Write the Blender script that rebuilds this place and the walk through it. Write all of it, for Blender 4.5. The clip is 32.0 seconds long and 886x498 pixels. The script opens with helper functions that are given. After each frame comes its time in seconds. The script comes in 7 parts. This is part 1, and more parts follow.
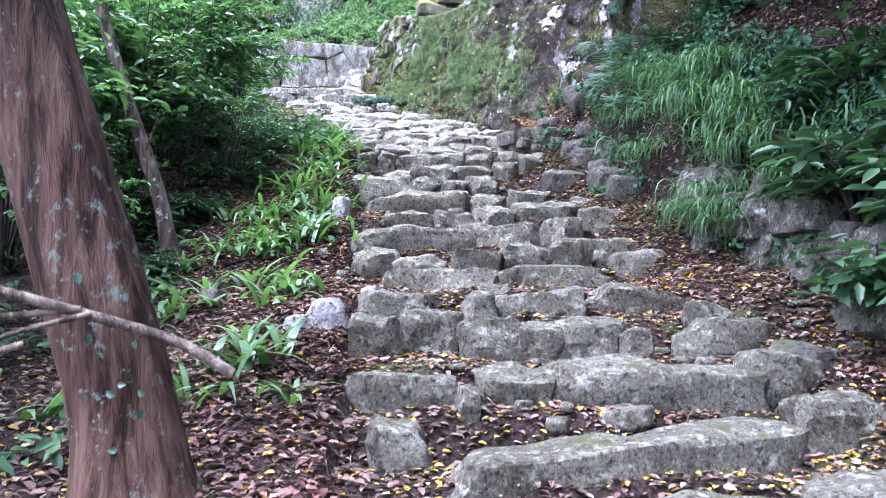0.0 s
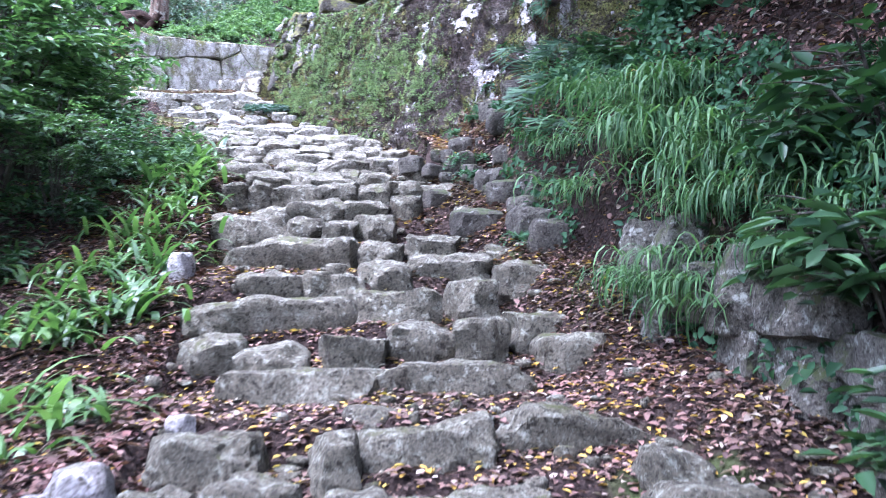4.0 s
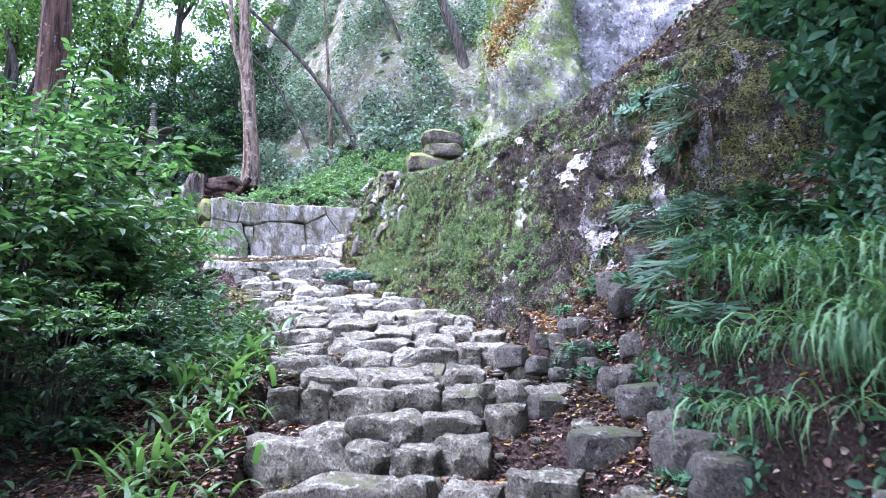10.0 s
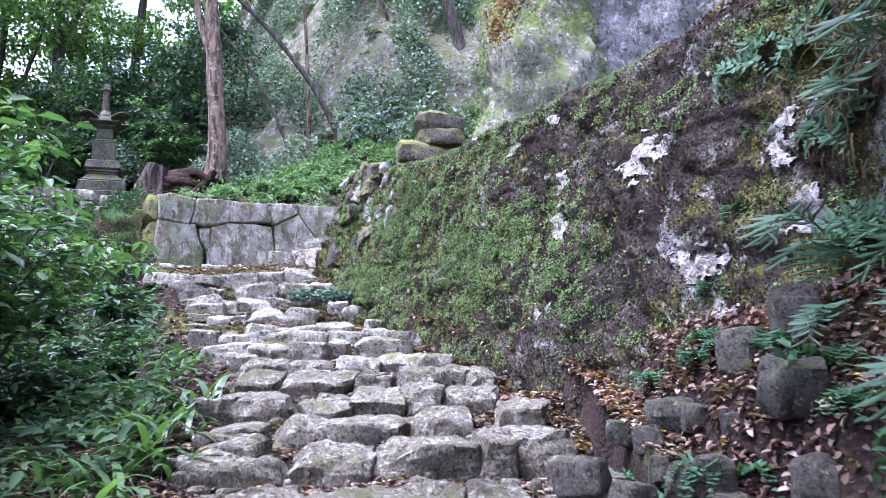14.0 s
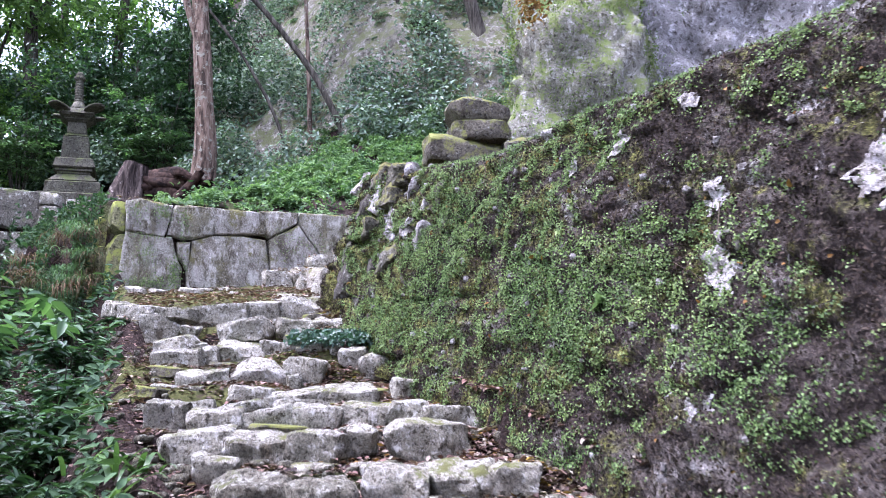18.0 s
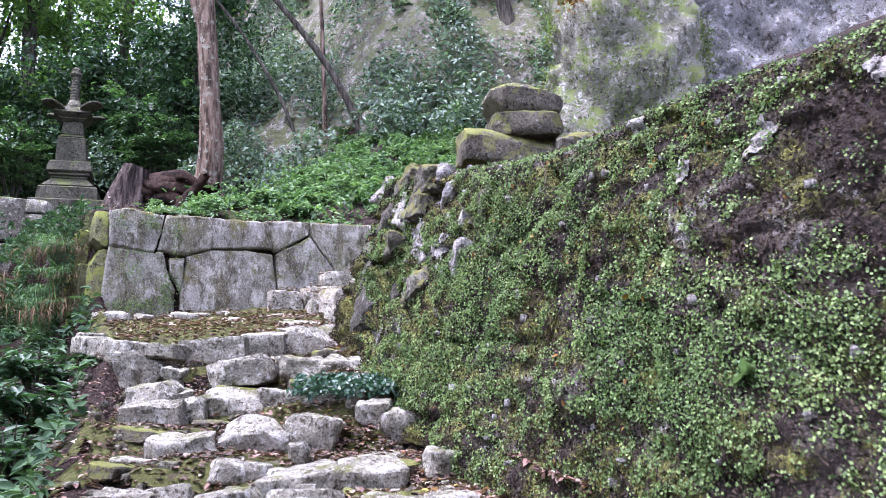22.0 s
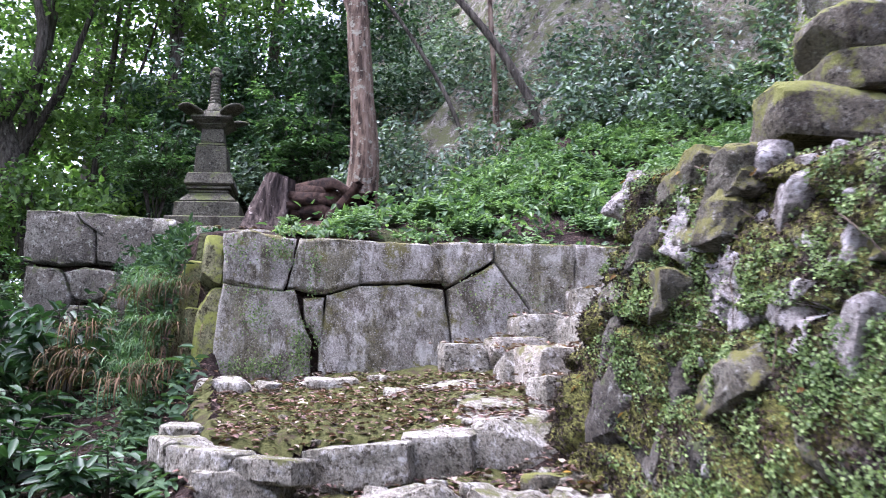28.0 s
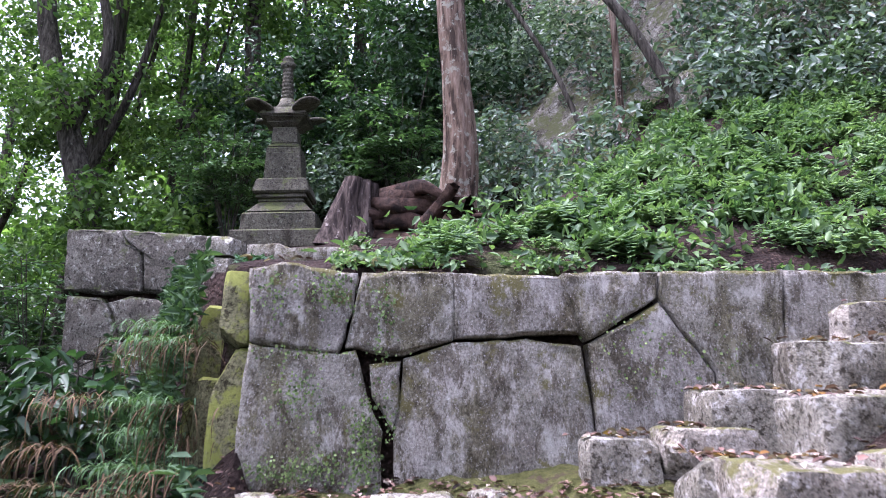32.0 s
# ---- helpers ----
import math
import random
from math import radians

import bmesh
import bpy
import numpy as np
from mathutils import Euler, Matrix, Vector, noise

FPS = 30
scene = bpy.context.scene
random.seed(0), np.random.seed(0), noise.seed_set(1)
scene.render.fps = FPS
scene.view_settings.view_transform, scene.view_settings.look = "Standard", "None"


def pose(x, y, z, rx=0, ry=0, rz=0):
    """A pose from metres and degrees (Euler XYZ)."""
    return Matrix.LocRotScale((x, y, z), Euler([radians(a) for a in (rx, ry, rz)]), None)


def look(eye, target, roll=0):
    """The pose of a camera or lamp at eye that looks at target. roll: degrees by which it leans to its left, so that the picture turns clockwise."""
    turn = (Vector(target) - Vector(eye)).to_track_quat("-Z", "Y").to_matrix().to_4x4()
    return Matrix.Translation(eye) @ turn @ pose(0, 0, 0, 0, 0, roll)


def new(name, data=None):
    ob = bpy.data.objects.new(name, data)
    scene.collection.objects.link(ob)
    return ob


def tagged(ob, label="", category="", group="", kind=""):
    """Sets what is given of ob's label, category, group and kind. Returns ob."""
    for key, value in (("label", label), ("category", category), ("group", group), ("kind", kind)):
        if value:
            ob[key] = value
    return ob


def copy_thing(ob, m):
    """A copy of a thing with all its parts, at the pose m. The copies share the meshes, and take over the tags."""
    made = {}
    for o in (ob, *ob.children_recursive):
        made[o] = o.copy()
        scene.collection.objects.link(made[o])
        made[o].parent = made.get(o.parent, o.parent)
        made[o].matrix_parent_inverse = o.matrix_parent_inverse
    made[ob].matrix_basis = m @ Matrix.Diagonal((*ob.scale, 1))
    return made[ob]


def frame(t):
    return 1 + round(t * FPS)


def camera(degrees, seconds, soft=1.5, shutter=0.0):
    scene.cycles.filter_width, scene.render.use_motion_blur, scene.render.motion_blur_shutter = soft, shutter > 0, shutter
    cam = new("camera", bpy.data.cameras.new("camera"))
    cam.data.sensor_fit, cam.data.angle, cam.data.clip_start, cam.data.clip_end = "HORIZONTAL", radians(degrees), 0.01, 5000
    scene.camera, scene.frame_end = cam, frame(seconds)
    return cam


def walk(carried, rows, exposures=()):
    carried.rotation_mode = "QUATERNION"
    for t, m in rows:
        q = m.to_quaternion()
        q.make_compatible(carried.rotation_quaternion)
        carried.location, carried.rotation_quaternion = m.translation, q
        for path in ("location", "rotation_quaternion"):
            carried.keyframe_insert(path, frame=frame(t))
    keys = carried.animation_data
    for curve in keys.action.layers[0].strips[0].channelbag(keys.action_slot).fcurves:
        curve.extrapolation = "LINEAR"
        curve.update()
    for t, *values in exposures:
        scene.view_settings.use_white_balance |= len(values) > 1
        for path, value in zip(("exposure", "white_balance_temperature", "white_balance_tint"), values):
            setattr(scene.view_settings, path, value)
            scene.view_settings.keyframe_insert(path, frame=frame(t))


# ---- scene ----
cam = camera(55.9, 32.0, 0.9, 0.7)
METRES, EYE, TILT, LEAN, TURN = 15.0, 1.55, 1.5, 0.0, 0.0
ROWS = [
    (0.0, 0.0, 0.0, 0.0, 0.0, 0.0, -0.0),
    (0.5, 0.0015, 0.0025, 0.0057, -0.37, 0.01, 0.16),
    (1.0, 0.0126, 0.0087, 0.0101, -0.9, -0.03, 0.39),
    (1.5, 0.0202, 0.0184, 0.0128, -1.0, 0.06, 0.44),
    (2.0, 0.0243, 0.0309, 0.0129, -1.28, 0.11, 0.29),
    (2.5, 0.0264, 0.0515, 0.0125, -1.97, -0.0, 0.25),
    (4.5, 0.0233, 0.1228, 0.0365, -7.39, -0.18, 0.32),
    (5.0, 0.0236, 0.1345, 0.0388, -10.52, -0.07, 0.29),
    (5.5, 0.0255, 0.1441, 0.0429, -11.22, 1.96, 0.47),
    (6.0, 0.0247, 0.1461, 0.0452, -10.96, 6.1, 0.43),
    (6.5, 0.0243, 0.1486, 0.0465, -10.65, 9.54, 0.55),
    (7.0, 0.0244, 0.1483, 0.0463, -6.68, 10.44, 0.63),
    (7.5, 0.0253, 0.1489, 0.0454, -1.23, 10.6, 0.7),
    (8.0, 0.0259, 0.1538, 0.0434, 0.86, 10.83, 0.55),
    (8.5, 0.0266, 0.1644, 0.0439, 1.71, 10.61, 0.67),
    (9.0, 0.0288, 0.1818, 0.0463, 2.06, 10.3, 0.73),
    (9.5, 0.0304, 0.1998, 0.0556, 2.06, 10.12, 0.76),
    (10.0, 0.0288, 0.2205, 0.0615, 1.96, 10.24, 0.76),
    (10.5, 0.0242, 0.2426, 0.0674, 1.82, 10.31, 0.66),
    (11.0, 0.0202, 0.2631, 0.0737, 1.76, 10.15, 0.68),
    (11.5, 0.0164, 0.2845, 0.0782, 1.58, 10.23, 0.65),
    (12.0, 0.0113, 0.3064, 0.0844, 1.43, 9.93, 0.66),
    (12.5, 0.0104, 0.3281, 0.0904, 1.5, 9.96, 0.66),
    (13.0, 0.0134, 0.3448, 0.0965, 1.48, 9.81, 0.88),
    (13.5, 0.0152, 0.3615, 0.0998, 1.23, 9.92, 0.81),
    (15.5, 0.0042, 0.4405, 0.1161, 0.59, 9.75, 0.32),
    (16.0, -0.0007, 0.4592, 0.1204, 0.7, 9.86, 0.34),
    (16.5, -0.0035, 0.4757, 0.1276, 0.72, 9.62, 0.5),
    (17.0, -0.0055, 0.492, 0.1322, 0.67, 9.83, 0.51),
    (17.5, -0.0117, 0.5079, 0.1389, 0.5, 9.63, 0.42),
    (18.0, -0.0152, 0.5225, 0.1452, 0.78, 9.78, 0.5),
    (18.5, -0.016, 0.5373, 0.15, 1.2, 9.78, 0.6),
    (19.0, -0.0151, 0.5515, 0.1555, 1.52, 9.77, 0.76),
    (19.5, -0.0161, 0.5644, 0.1569, 1.42, 10.04, 0.58),
    (20.0, -0.0207, 0.5763, 0.1595, 1.28, 9.94, 0.51),
    (20.5, -0.0235, 0.5858, 0.1625, 1.36, 9.96, 0.57),
    (21.0, -0.0257, 0.5947, 0.1633, 1.46, 10.09, 0.53),
    (21.5, -0.0268, 0.6051, 0.1668, 1.79, 9.8, 0.58),
    (22.0, -0.027, 0.6156, 0.1722, 2.14, 9.78, 0.59),
    (22.5, -0.0269, 0.6242, 0.1751, 2.25, 9.94, 0.59),
    (23.0, -0.0285, 0.6296, 0.176, 2.05, 10.1, 0.53),
    (23.5, -0.0299, 0.6361, 0.1762, 1.86, 10.09, 0.46),
    (24.0, -0.0322, 0.6462, 0.179, 1.78, 9.98, 0.42),
    (24.5, -0.0314, 0.6601, 0.1816, 1.93, 9.91, 0.48),
    (26.5, -0.0573, 0.7253, 0.204, 6.23, 9.97, -0.01),
    (27.0, -0.0641, 0.7463, 0.2084, 8.54, 9.98, 0.01),
    (27.5, -0.0709, 0.7666, 0.2131, 10.9, 9.88, 0.01),
    (28.0, -0.0751, 0.7874, 0.2163, 12.94, 10.14, -0.17),
    (28.5, -0.0746, 0.8089, 0.2231, 14.76, 9.81, 0.15),
    (29.0, -0.0776, 0.8249, 0.2276, 16.13, 10.07, 0.13),
    (29.5, -0.0865, 0.8402, 0.2314, 17.67, 10.08, -0.01),
    (30.0, -0.0938, 0.8553, 0.2384, 19.17, 10.05, 0.04),
    (30.5, -0.1012, 0.8723, 0.2417, 19.9, 10.22, -0.13),
    (31.0, -0.1056, 0.889, 0.2456, 20.19, 10.17, -0.07),
    (31.5, -0.1117, 0.9054, 0.2484, 20.1, 10.12, -0.11),
    (32.0, -0.1172, 0.9205, 0.2536, 20.01, 10.08, -0.03),
]
EXPOSURES = [(0.0, 3.75, 5150, 30), (2.0, 3.75, 5100, 31), (7.0, 3.75, 5080, 31), (12.0, 3.38, 5180, 34), (20.0, 3.12, 5520, 35), (24.0, 3.12, 5560, 35), (28.0, 3.03, 5650, 35), (32.0, 2.93, 5680, 38)]
walk(cam, [(t, pose(0, 0, EYE, TILT, LEAN, TURN) @ pose(METRES * x, METRES * y, METRES * z, 90 + pitch, roll, yaw)) for t, x, y, z, yaw, pitch, roll in ROWS], EXPOSURES)

# ---- world, sun, exposure ----
world = bpy.data.worlds.new("world")
scene.world = world
world.use_nodes = True
wn = world.node_tree.nodes
sky = wn.new("ShaderNodeTexSky")
sky.sky_type = "NISHITA"
sky.sun_disc = False
sky.sun_elevation, sky.sun_rotation = radians(68), radians(-113)
sky.air_density, sky.dust_density, sky.ozone_density = 1.0, 3.0, 1.0
wn["Background"].inputs["Strength"].default_value = 0.118
haze = wn.new("ShaderNodeHueSaturation")
haze.inputs["Saturation"].default_value = 0.45
world.node_tree.links.new(sky.outputs["Color"], haze.inputs["Color"])
world.node_tree.links.new(haze.outputs["Color"], wn["Background"].inputs["Color"])

sun_data = bpy.data.lights.new("sun", "SUN")
sun_data.energy, sun_data.angle, sun_data.color = 1.1, radians(28), (1.0, 0.98, 0.95)
sun = new("sun", sun_data)
sun.matrix_world = look((-7, 6, 22), (0, 9, 3))

# ---- materials ----


class Nodes:
    """A small helper that wires one node material."""

    def __init__(self, name):
        self.mat = bpy.data.materials.new(name)
        self.mat.use_nodes = True
        self.tree = self.mat.node_tree
        self.bsdf = self.tree.nodes["Principled BSDF"]
        self.out = self.tree.nodes["Material Output"]
        self.coord = self.tree.nodes.new("ShaderNodeTexCoord")
        self.geo = self.tree.nodes.new("ShaderNodeNewGeometry")

    def link(self, a, b):
        self.tree.links.new(a, b)

    def noise(self, scale, detail=5.0, rough=0.55, stretch=None, world_space=True, warp=0.0):
        n = self.tree.nodes.new("ShaderNodeTexNoise")
        n.inputs["Scale"].default_value = scale
        n.inputs["Detail"].default_value = detail
        n.inputs["Roughness"].default_value = rough
        n.inputs["Distortion"].default_value = warp
        src = self.geo.outputs["Position"] if world_space else self.coord.outputs["Object"]
        if stretch:
            m = self.tree.nodes.new("ShaderNodeMapping")
            m.inputs["Scale"].default_value = stretch
            self.link(src, m.inputs["Vector"])
            src = m.outputs["Vector"]
        self.link(src, n.inputs["Vector"])
        return n.outputs["Fac"]

    def voronoi(self, scale, feature="F1"):
        n = self.tree.nodes.new("ShaderNodeTexVoronoi")
        n.feature = feature
        n.inputs["Scale"].default_value = scale
        self.link(self.geo.outputs["Position"], n.inputs["Vector"])
        return n.outputs["Distance"]

    def ramp(self, fac, stops):
        r = self.tree.nodes.new("ShaderNodeValToRGB")
        els = r.color_ramp.elements
        while len(els) < len(stops):
            els.new(0.5)
        for e, (p, c) in zip(els, stops):
            e.position = p
            e.color = (*c, 1) if len(c) == 3 else c
        self.link(fac, r.inputs["Fac"])
        return r.outputs["Color"]

    def mask(self, fac, lo, hi):
        m = self.tree.nodes.new("ShaderNodeMapRange")
        m.inputs["From Min"].default_value, m.inputs["From Max"].default_value = lo, hi
        m.interpolation_type = "SMOOTHSTEP"
        self.link(fac, m.inputs["Value"])
        return m.outputs["Result"]

    def mix(self, fac, a, b, kind="MIX"):
        m = self.tree.nodes.new("ShaderNodeMix")
        m.data_type, m.blend_type = "RGBA", kind
        if isinstance(fac, (int, float)):
            m.inputs["Factor"].default_value = fac
        else:
            self.link(fac, m.inputs["Factor"])
        for socket, v in ((m.inputs["A"], a), (m.inputs["B"], b)):
            if isinstance(v, tuple):
                socket.default_value = (*v, 1)
            else:
                self.link(v, socket)
        return m.outputs["Result"]

    def math(self, kind, a, b):
        m = self.tree.nodes.new("ShaderNodeMath")
        m.operation = kind
        for socket, v in ((m.inputs[0], a), (m.inputs[1], b)):
            if isinstance(v, (int, float)):
                socket.default_value = v
            else:
                self.link(v, socket)
        return m.outputs["Value"]

    def up(self):
        """How far the surface faces upwards, for moss and litter that settle on ledges and for light painted on tops.
        """
        s = self.tree.nodes.new("ShaderNodeSeparateXYZ")
        self.link(self.geo.outputs["Normal"], s.inputs["Vector"])
        return s.outputs["Z"]

    def random(self, island=False):
        if island:
            return self.geo.outputs["Random Per Island"]
        return self.tree.nodes.new("ShaderNodeObjectInfo").outputs["Random"]

    def bump(self, height, strength, distance=0.02, before=None):
        b = self.tree.nodes.new("ShaderNodeBump")
        b.inputs["Strength"].default_value, b.inputs["Distance"].default_value = strength, distance
        self.link(height, b.inputs["Height"])
        if before:
            self.link(before, b.inputs["Normal"])
        return b.outputs["Normal"]

    def done(self, color, rough=0.85, normal=None, spec=0.3):
        if isinstance(color, tuple):
            self.bsdf.inputs["Base Color"].default_value = (*color, 1)
        else:
            self.link(color, self.bsdf.inputs["Base Color"])
        if isinstance(rough, (int, float)):
            self.bsdf.inputs["Roughness"].default_value = rough
        else:
            self.link(rough, self.bsdf.inputs["Roughness"])
        self.bsdf.inputs["Specular IOR Level"].default_value = spec
        if normal:
            self.link(normal, self.bsdf.inputs["Normal"])
        return self.mat


def stone_material(name, dark, mid, light, lichen=(0.5, 0.52, 0.46), lichen_at=0.6, moss=0.0, moss_color=(0.09, 0.105, 0.02), relief=0.7, spot=14, size=1.0, top_light=0.0, fleck=0.5):
    n = Nodes(name)
    big = n.noise(2.3, 6, 0.6)
    fine = n.noise(64, 10, 0.8)
    base = n.ramp(big, [(0.3, dark), (0.5, mid), (0.72, light)])
    base = n.mix(n.mask(n.random(), 0.0, 1.0), base, n.mix(0.6, base, mid), "MIX")
    grain = n.ramp(fine, [(0.4, (0.26, 0.25, 0.24)), (0.6, (1.5, 1.48, 1.44))])
    base = n.mix(0.85, base, grain, "MULTIPLY")
    spots = n.noise(spot, 10, 0.8, warp=0.25)
    # lichen spots, spread on upward faces to paint in light from above
    lit_crust = n.math("ADD", spots, n.math("MULTIPLY", n.up(), top_light))
    base = n.mix(n.math("MULTIPLY", n.mask(lit_crust, lichen_at - 0.05, lichen_at + 0.06), 0.8), base, lichen)
    tiny = n.noise(spot * 7, 6, 0.75)
    base = n.mix(n.math("MULTIPLY", n.mask(tiny, 0.58, 0.66), fleck), base, lichen)
    dark_spots = n.noise(spot * 1.7, 8, 0.75)
    base = n.mix(n.mask(dark_spots, 0.53, 0.6), base, n.mix(1.0, base, (0.27, 0.25, 0.21), "MULTIPLY"))
    stain = n.noise(5, 6, 0.65, stretch=(1, 1, 0.35))
    base = n.mix(n.mask(stain, 0.56, 0.7), base, n.mix(1.0, base, (0.38, 0.34, 0.28), "MULTIPLY"))
    if moss > 0:
        grown = n.math("ADD", n.math("MULTIPLY", n.noise(4.2, 10, 0.76), 1.0), n.math("MULTIPLY", n.up(), 0.13))
        tone = n.mix(n.noise(60, 3), moss_color, tuple(1.9 * c for c in moss_color))
        base = n.mix(n.mask(grown, 0.78 - 0.3 * moss, 0.88 - 0.3 * moss), base, tone)
    pits = n.bump(n.noise(7 / size, 9, 0.72), relief, 0.05 * size)
    normal = n.bump(fine, relief * 0.8, 0.012 * size, pits)
    return n.done(base, 0.88, normal, 0.25)


def block_material(name):
    """Old dressed granite: grey and lilac-grey, blotched with pale lichen, dark algae and brown-olive moss."""
    n = Nodes(name)
    base = n.ramp(n.noise(1.9, 8, 0.65), [(0.32, (0.13, 0.118, 0.088)), (0.5, (0.205, 0.203, 0.16)), (0.68, (0.33, 0.32, 0.275))])
    base = n.mix(n.math("MULTIPLY", n.random(), 0.55), base, (0.23, 0.217, 0.2))
    base = n.mix(0.85, base, n.ramp(n.noise(75, 9, 0.8), [(0.4, (0.4, 0.39, 0.37)), (0.6, (1.45, 1.44, 1.42))]), "MULTIPLY")
    pale = n.noise(8, 11, 0.8, stretch=(1, 1, 0.6), warp=0.35)
    base = n.mix(n.math("MULTIPLY", n.mask(pale, 0.5, 0.6), 0.7), base, (0.44, 0.435, 0.375))
    dark = n.noise(9.5, 10, 0.8, stretch=(1, 1, 0.5), warp=0.3)
    base = n.mix(n.math("MULTIPLY", n.mask(dark, 0.5, 0.57), 0.85), base, n.mix(1.0, base, (0.36, 0.33, 0.27), "MULTIPLY"))
    algae = n.noise(3.4, 11, 0.74, stretch=(1, 1, 0.55))
    base = n.mix(n.math("MULTIPLY", n.mask(algae, 0.49, 0.58), 0.75), base, n.mix(1.0, base, (0.42, 0.4, 0.24), "MULTIPLY"))
    moss = n.math("ADD", n.noise(5.0, 11, 0.76), n.math("MULTIPLY", n.up(), 0.12))
    base = n.mix(n.mask(moss, 0.555, 0.64), base, n.mix(n.noise(60, 3), (0.06, 0.058, 0.02), (0.15, 0.145, 0.05)))
    base = n.mix(n.math("MULTIPLY", n.mask(n.noise(85, 6, 0.75), 0.57, 0.64), 0.55), base, (0.58, 0.58, 0.54))
    normal = n.bump(n.noise(64, 9, 0.8), 0.8, 0.012, n.bump(n.noise(9, 9, 0.72), 0.8, 0.05))
    return n.done(base, 0.9, normal, 0.2)


def leaf_material(name, dark, light, rough=0.45, glow=0.35, spec=0.5, old=None):
    n = Nodes(name)
    tone = n.mix(n.random(island=True), dark, light)
    patch = n.noise(1.7, 3)
    tone = n.mix(n.mask(patch, 0.35, 0.7), n.mix(1.0, tone, (0.6, 0.68, 0.62), "MULTIPLY"), tone)
    if old:
        r = n.math("FRACT", n.math("MULTIPLY", n.random(island=True), 37.0), 0.0)
        tone = n.mix(n.mask(r, 0.965, 0.97), tone, old)
    n.done(tone, rough, None, spec)
    thin = n.tree.nodes.new("ShaderNodeBsdfTranslucent")
    n.link(n.mix(1.0, tone, (1.3, 1.5, 0.7), "MULTIPLY"), thin.inputs["Color"])
    both = n.tree.nodes.new("ShaderNodeMixShader")
    both.inputs["Fac"].default_value = glow
    n.link(n.bsdf.outputs["BSDF"], both.inputs[1])
    n.link(thin.outputs["BSDF"], both.inputs[2])
    n.link(both.outputs["Shader"], n.out.inputs["Surface"])
    return n.mat


def bark_material(name, dark, light, tint, patches=(0.33, 0.36, 0.33), patch_at=0.66, stretch=(9, 9, 1.1), patch_scale=9):
    n = Nodes(name)
    strands = n.noise(2.2, 8, 0.65, stretch=stretch, world_space=False, warp=0.3)
    base = n.ramp(strands, [(0.4, dark), (0.5, light), (0.64, tint)])
    blotch = n.noise(patch_scale, 6, 0.7, world_space=False)
    base = n.mix(n.mask(blotch, patch_at - 0.02, patch_at + 0.05), base, patches)
    normal = n.bump(strands, 1.0, 0.05)
    return n.done(base, 0.9, n.bump(n.noise(60, 4), 0.4, 0.006, normal), 0.15)


def soil_material(name):
    n = Nodes(name)
    big = n.noise(1.6, 6, 0.6)
    base = n.ramp(big, [(0.3, (0.013, 0.009, 0.007)), (0.55, (0.029, 0.02, 0.016)), (0.75, (0.052, 0.038, 0.03))])
    litter = n.voronoi(34)
    base = n.mix(n.mask(litter, 0.0, 0.35), n.ramp(n.noise(23, 3), [(0.35, (0.035, 0.022, 0.018)), (0.5, (0.085, 0.052, 0.038)), (0.65, (0.14, 0.105, 0.08))]), base)
    needles = n.noise(30, 6, 0.8, stretch=(1, 4, 1), warp=1.5)
    base = n.mix(n.mask(needles, 0.6, 0.68), base, (0.10, 0.06, 0.045))
    green = n.noise(0.9, 5, 0.6)
    base = n.mix(n.mask(green, 0.56, 0.66), base, (0.045, 0.055, 0.02))
    normal = n.bump(litter, 0.8, 0.03, n.bump(n.noise(12, 8, 0.7), 0.8, 0.05))
    return n.done(base, 0.95, normal, 0.1)


# Step stones in three tones: the shade lower down is put into their colour.
M_STEP = stone_material("shaded_step_stone", (0.048, 0.043, 0.028), (0.104, 0.097, 0.068), (0.17, 0.162, 0.122), (0.31, 0.32, 0.25), 0.585, 0.45, (0.048, 0.052, 0.019), relief=1.0, top_light=0.04, spot=17, fleck=0.6)
M_MIDSTEP = stone_material("half_shaded_step_stone", (0.06, 0.054, 0.036), (0.132, 0.125, 0.092), (0.225, 0.22, 0.175), (0.39, 0.395, 0.33), 0.575, 0.45, (0.06, 0.066, 0.021), relief=1.0, top_light=0.03, spot=16)
M_TOPSTEP = stone_material("upper_step_stone", (0.1, 0.094, 0.066), (0.235, 0.228, 0.178), (0.42, 0.415, 0.35), (0.58, 0.578, 0.52), 0.565, 0.52, (0.075, 0.08, 0.024), relief=1.0, top_light=0.02)
M_MOSSSTEP = stone_material("mossy_slab", (0.13, 0.12, 0.09), (0.25, 0.235, 0.19), (0.42, 0.4, 0.35), (0.56, 0.55, 0.5), 0.57, 0.7, (0.075, 0.075, 0.025))
M_WALL = block_material("wall_block")
M_CAP = stone_material("mossy_capstone", (0.05, 0.045, 0.032), (0.10, 0.092, 0.065), (0.17, 0.16, 0.12), (0.36, 0.37, 0.32), 0.6, 0.9, (0.1, 0.108, 0.026), 1.0)
M_MOSSROCK = stone_material("moss_covered_rock", (0.06, 0.055, 0.04), (0.12, 0.115, 0.085), (0.24, 0.23, 0.19), (0.4, 0.41, 0.36), 0.6, 0.95, (0.095, 0.095, 0.026), 1.0)
M_WALLMOSS = stone_material("mossy_block", (0.10, 0.10, 0.06), (0.16, 0.16, 0.08), (0.25, 0.25, 0.14), (0.3, 0.33, 0.16), 0.6, 1.0, (0.16, 0.18, 0.04))
M_LOWWALL = stone_material("low_wall_stone", (0.045, 0.041, 0.03), (0.1, 0.095, 0.075), (0.19, 0.187, 0.155), (0.36, 0.38, 0.32), 0.58, 0.7, (0.045, 0.055, 0.018), relief=1.0, top_light=0.05)
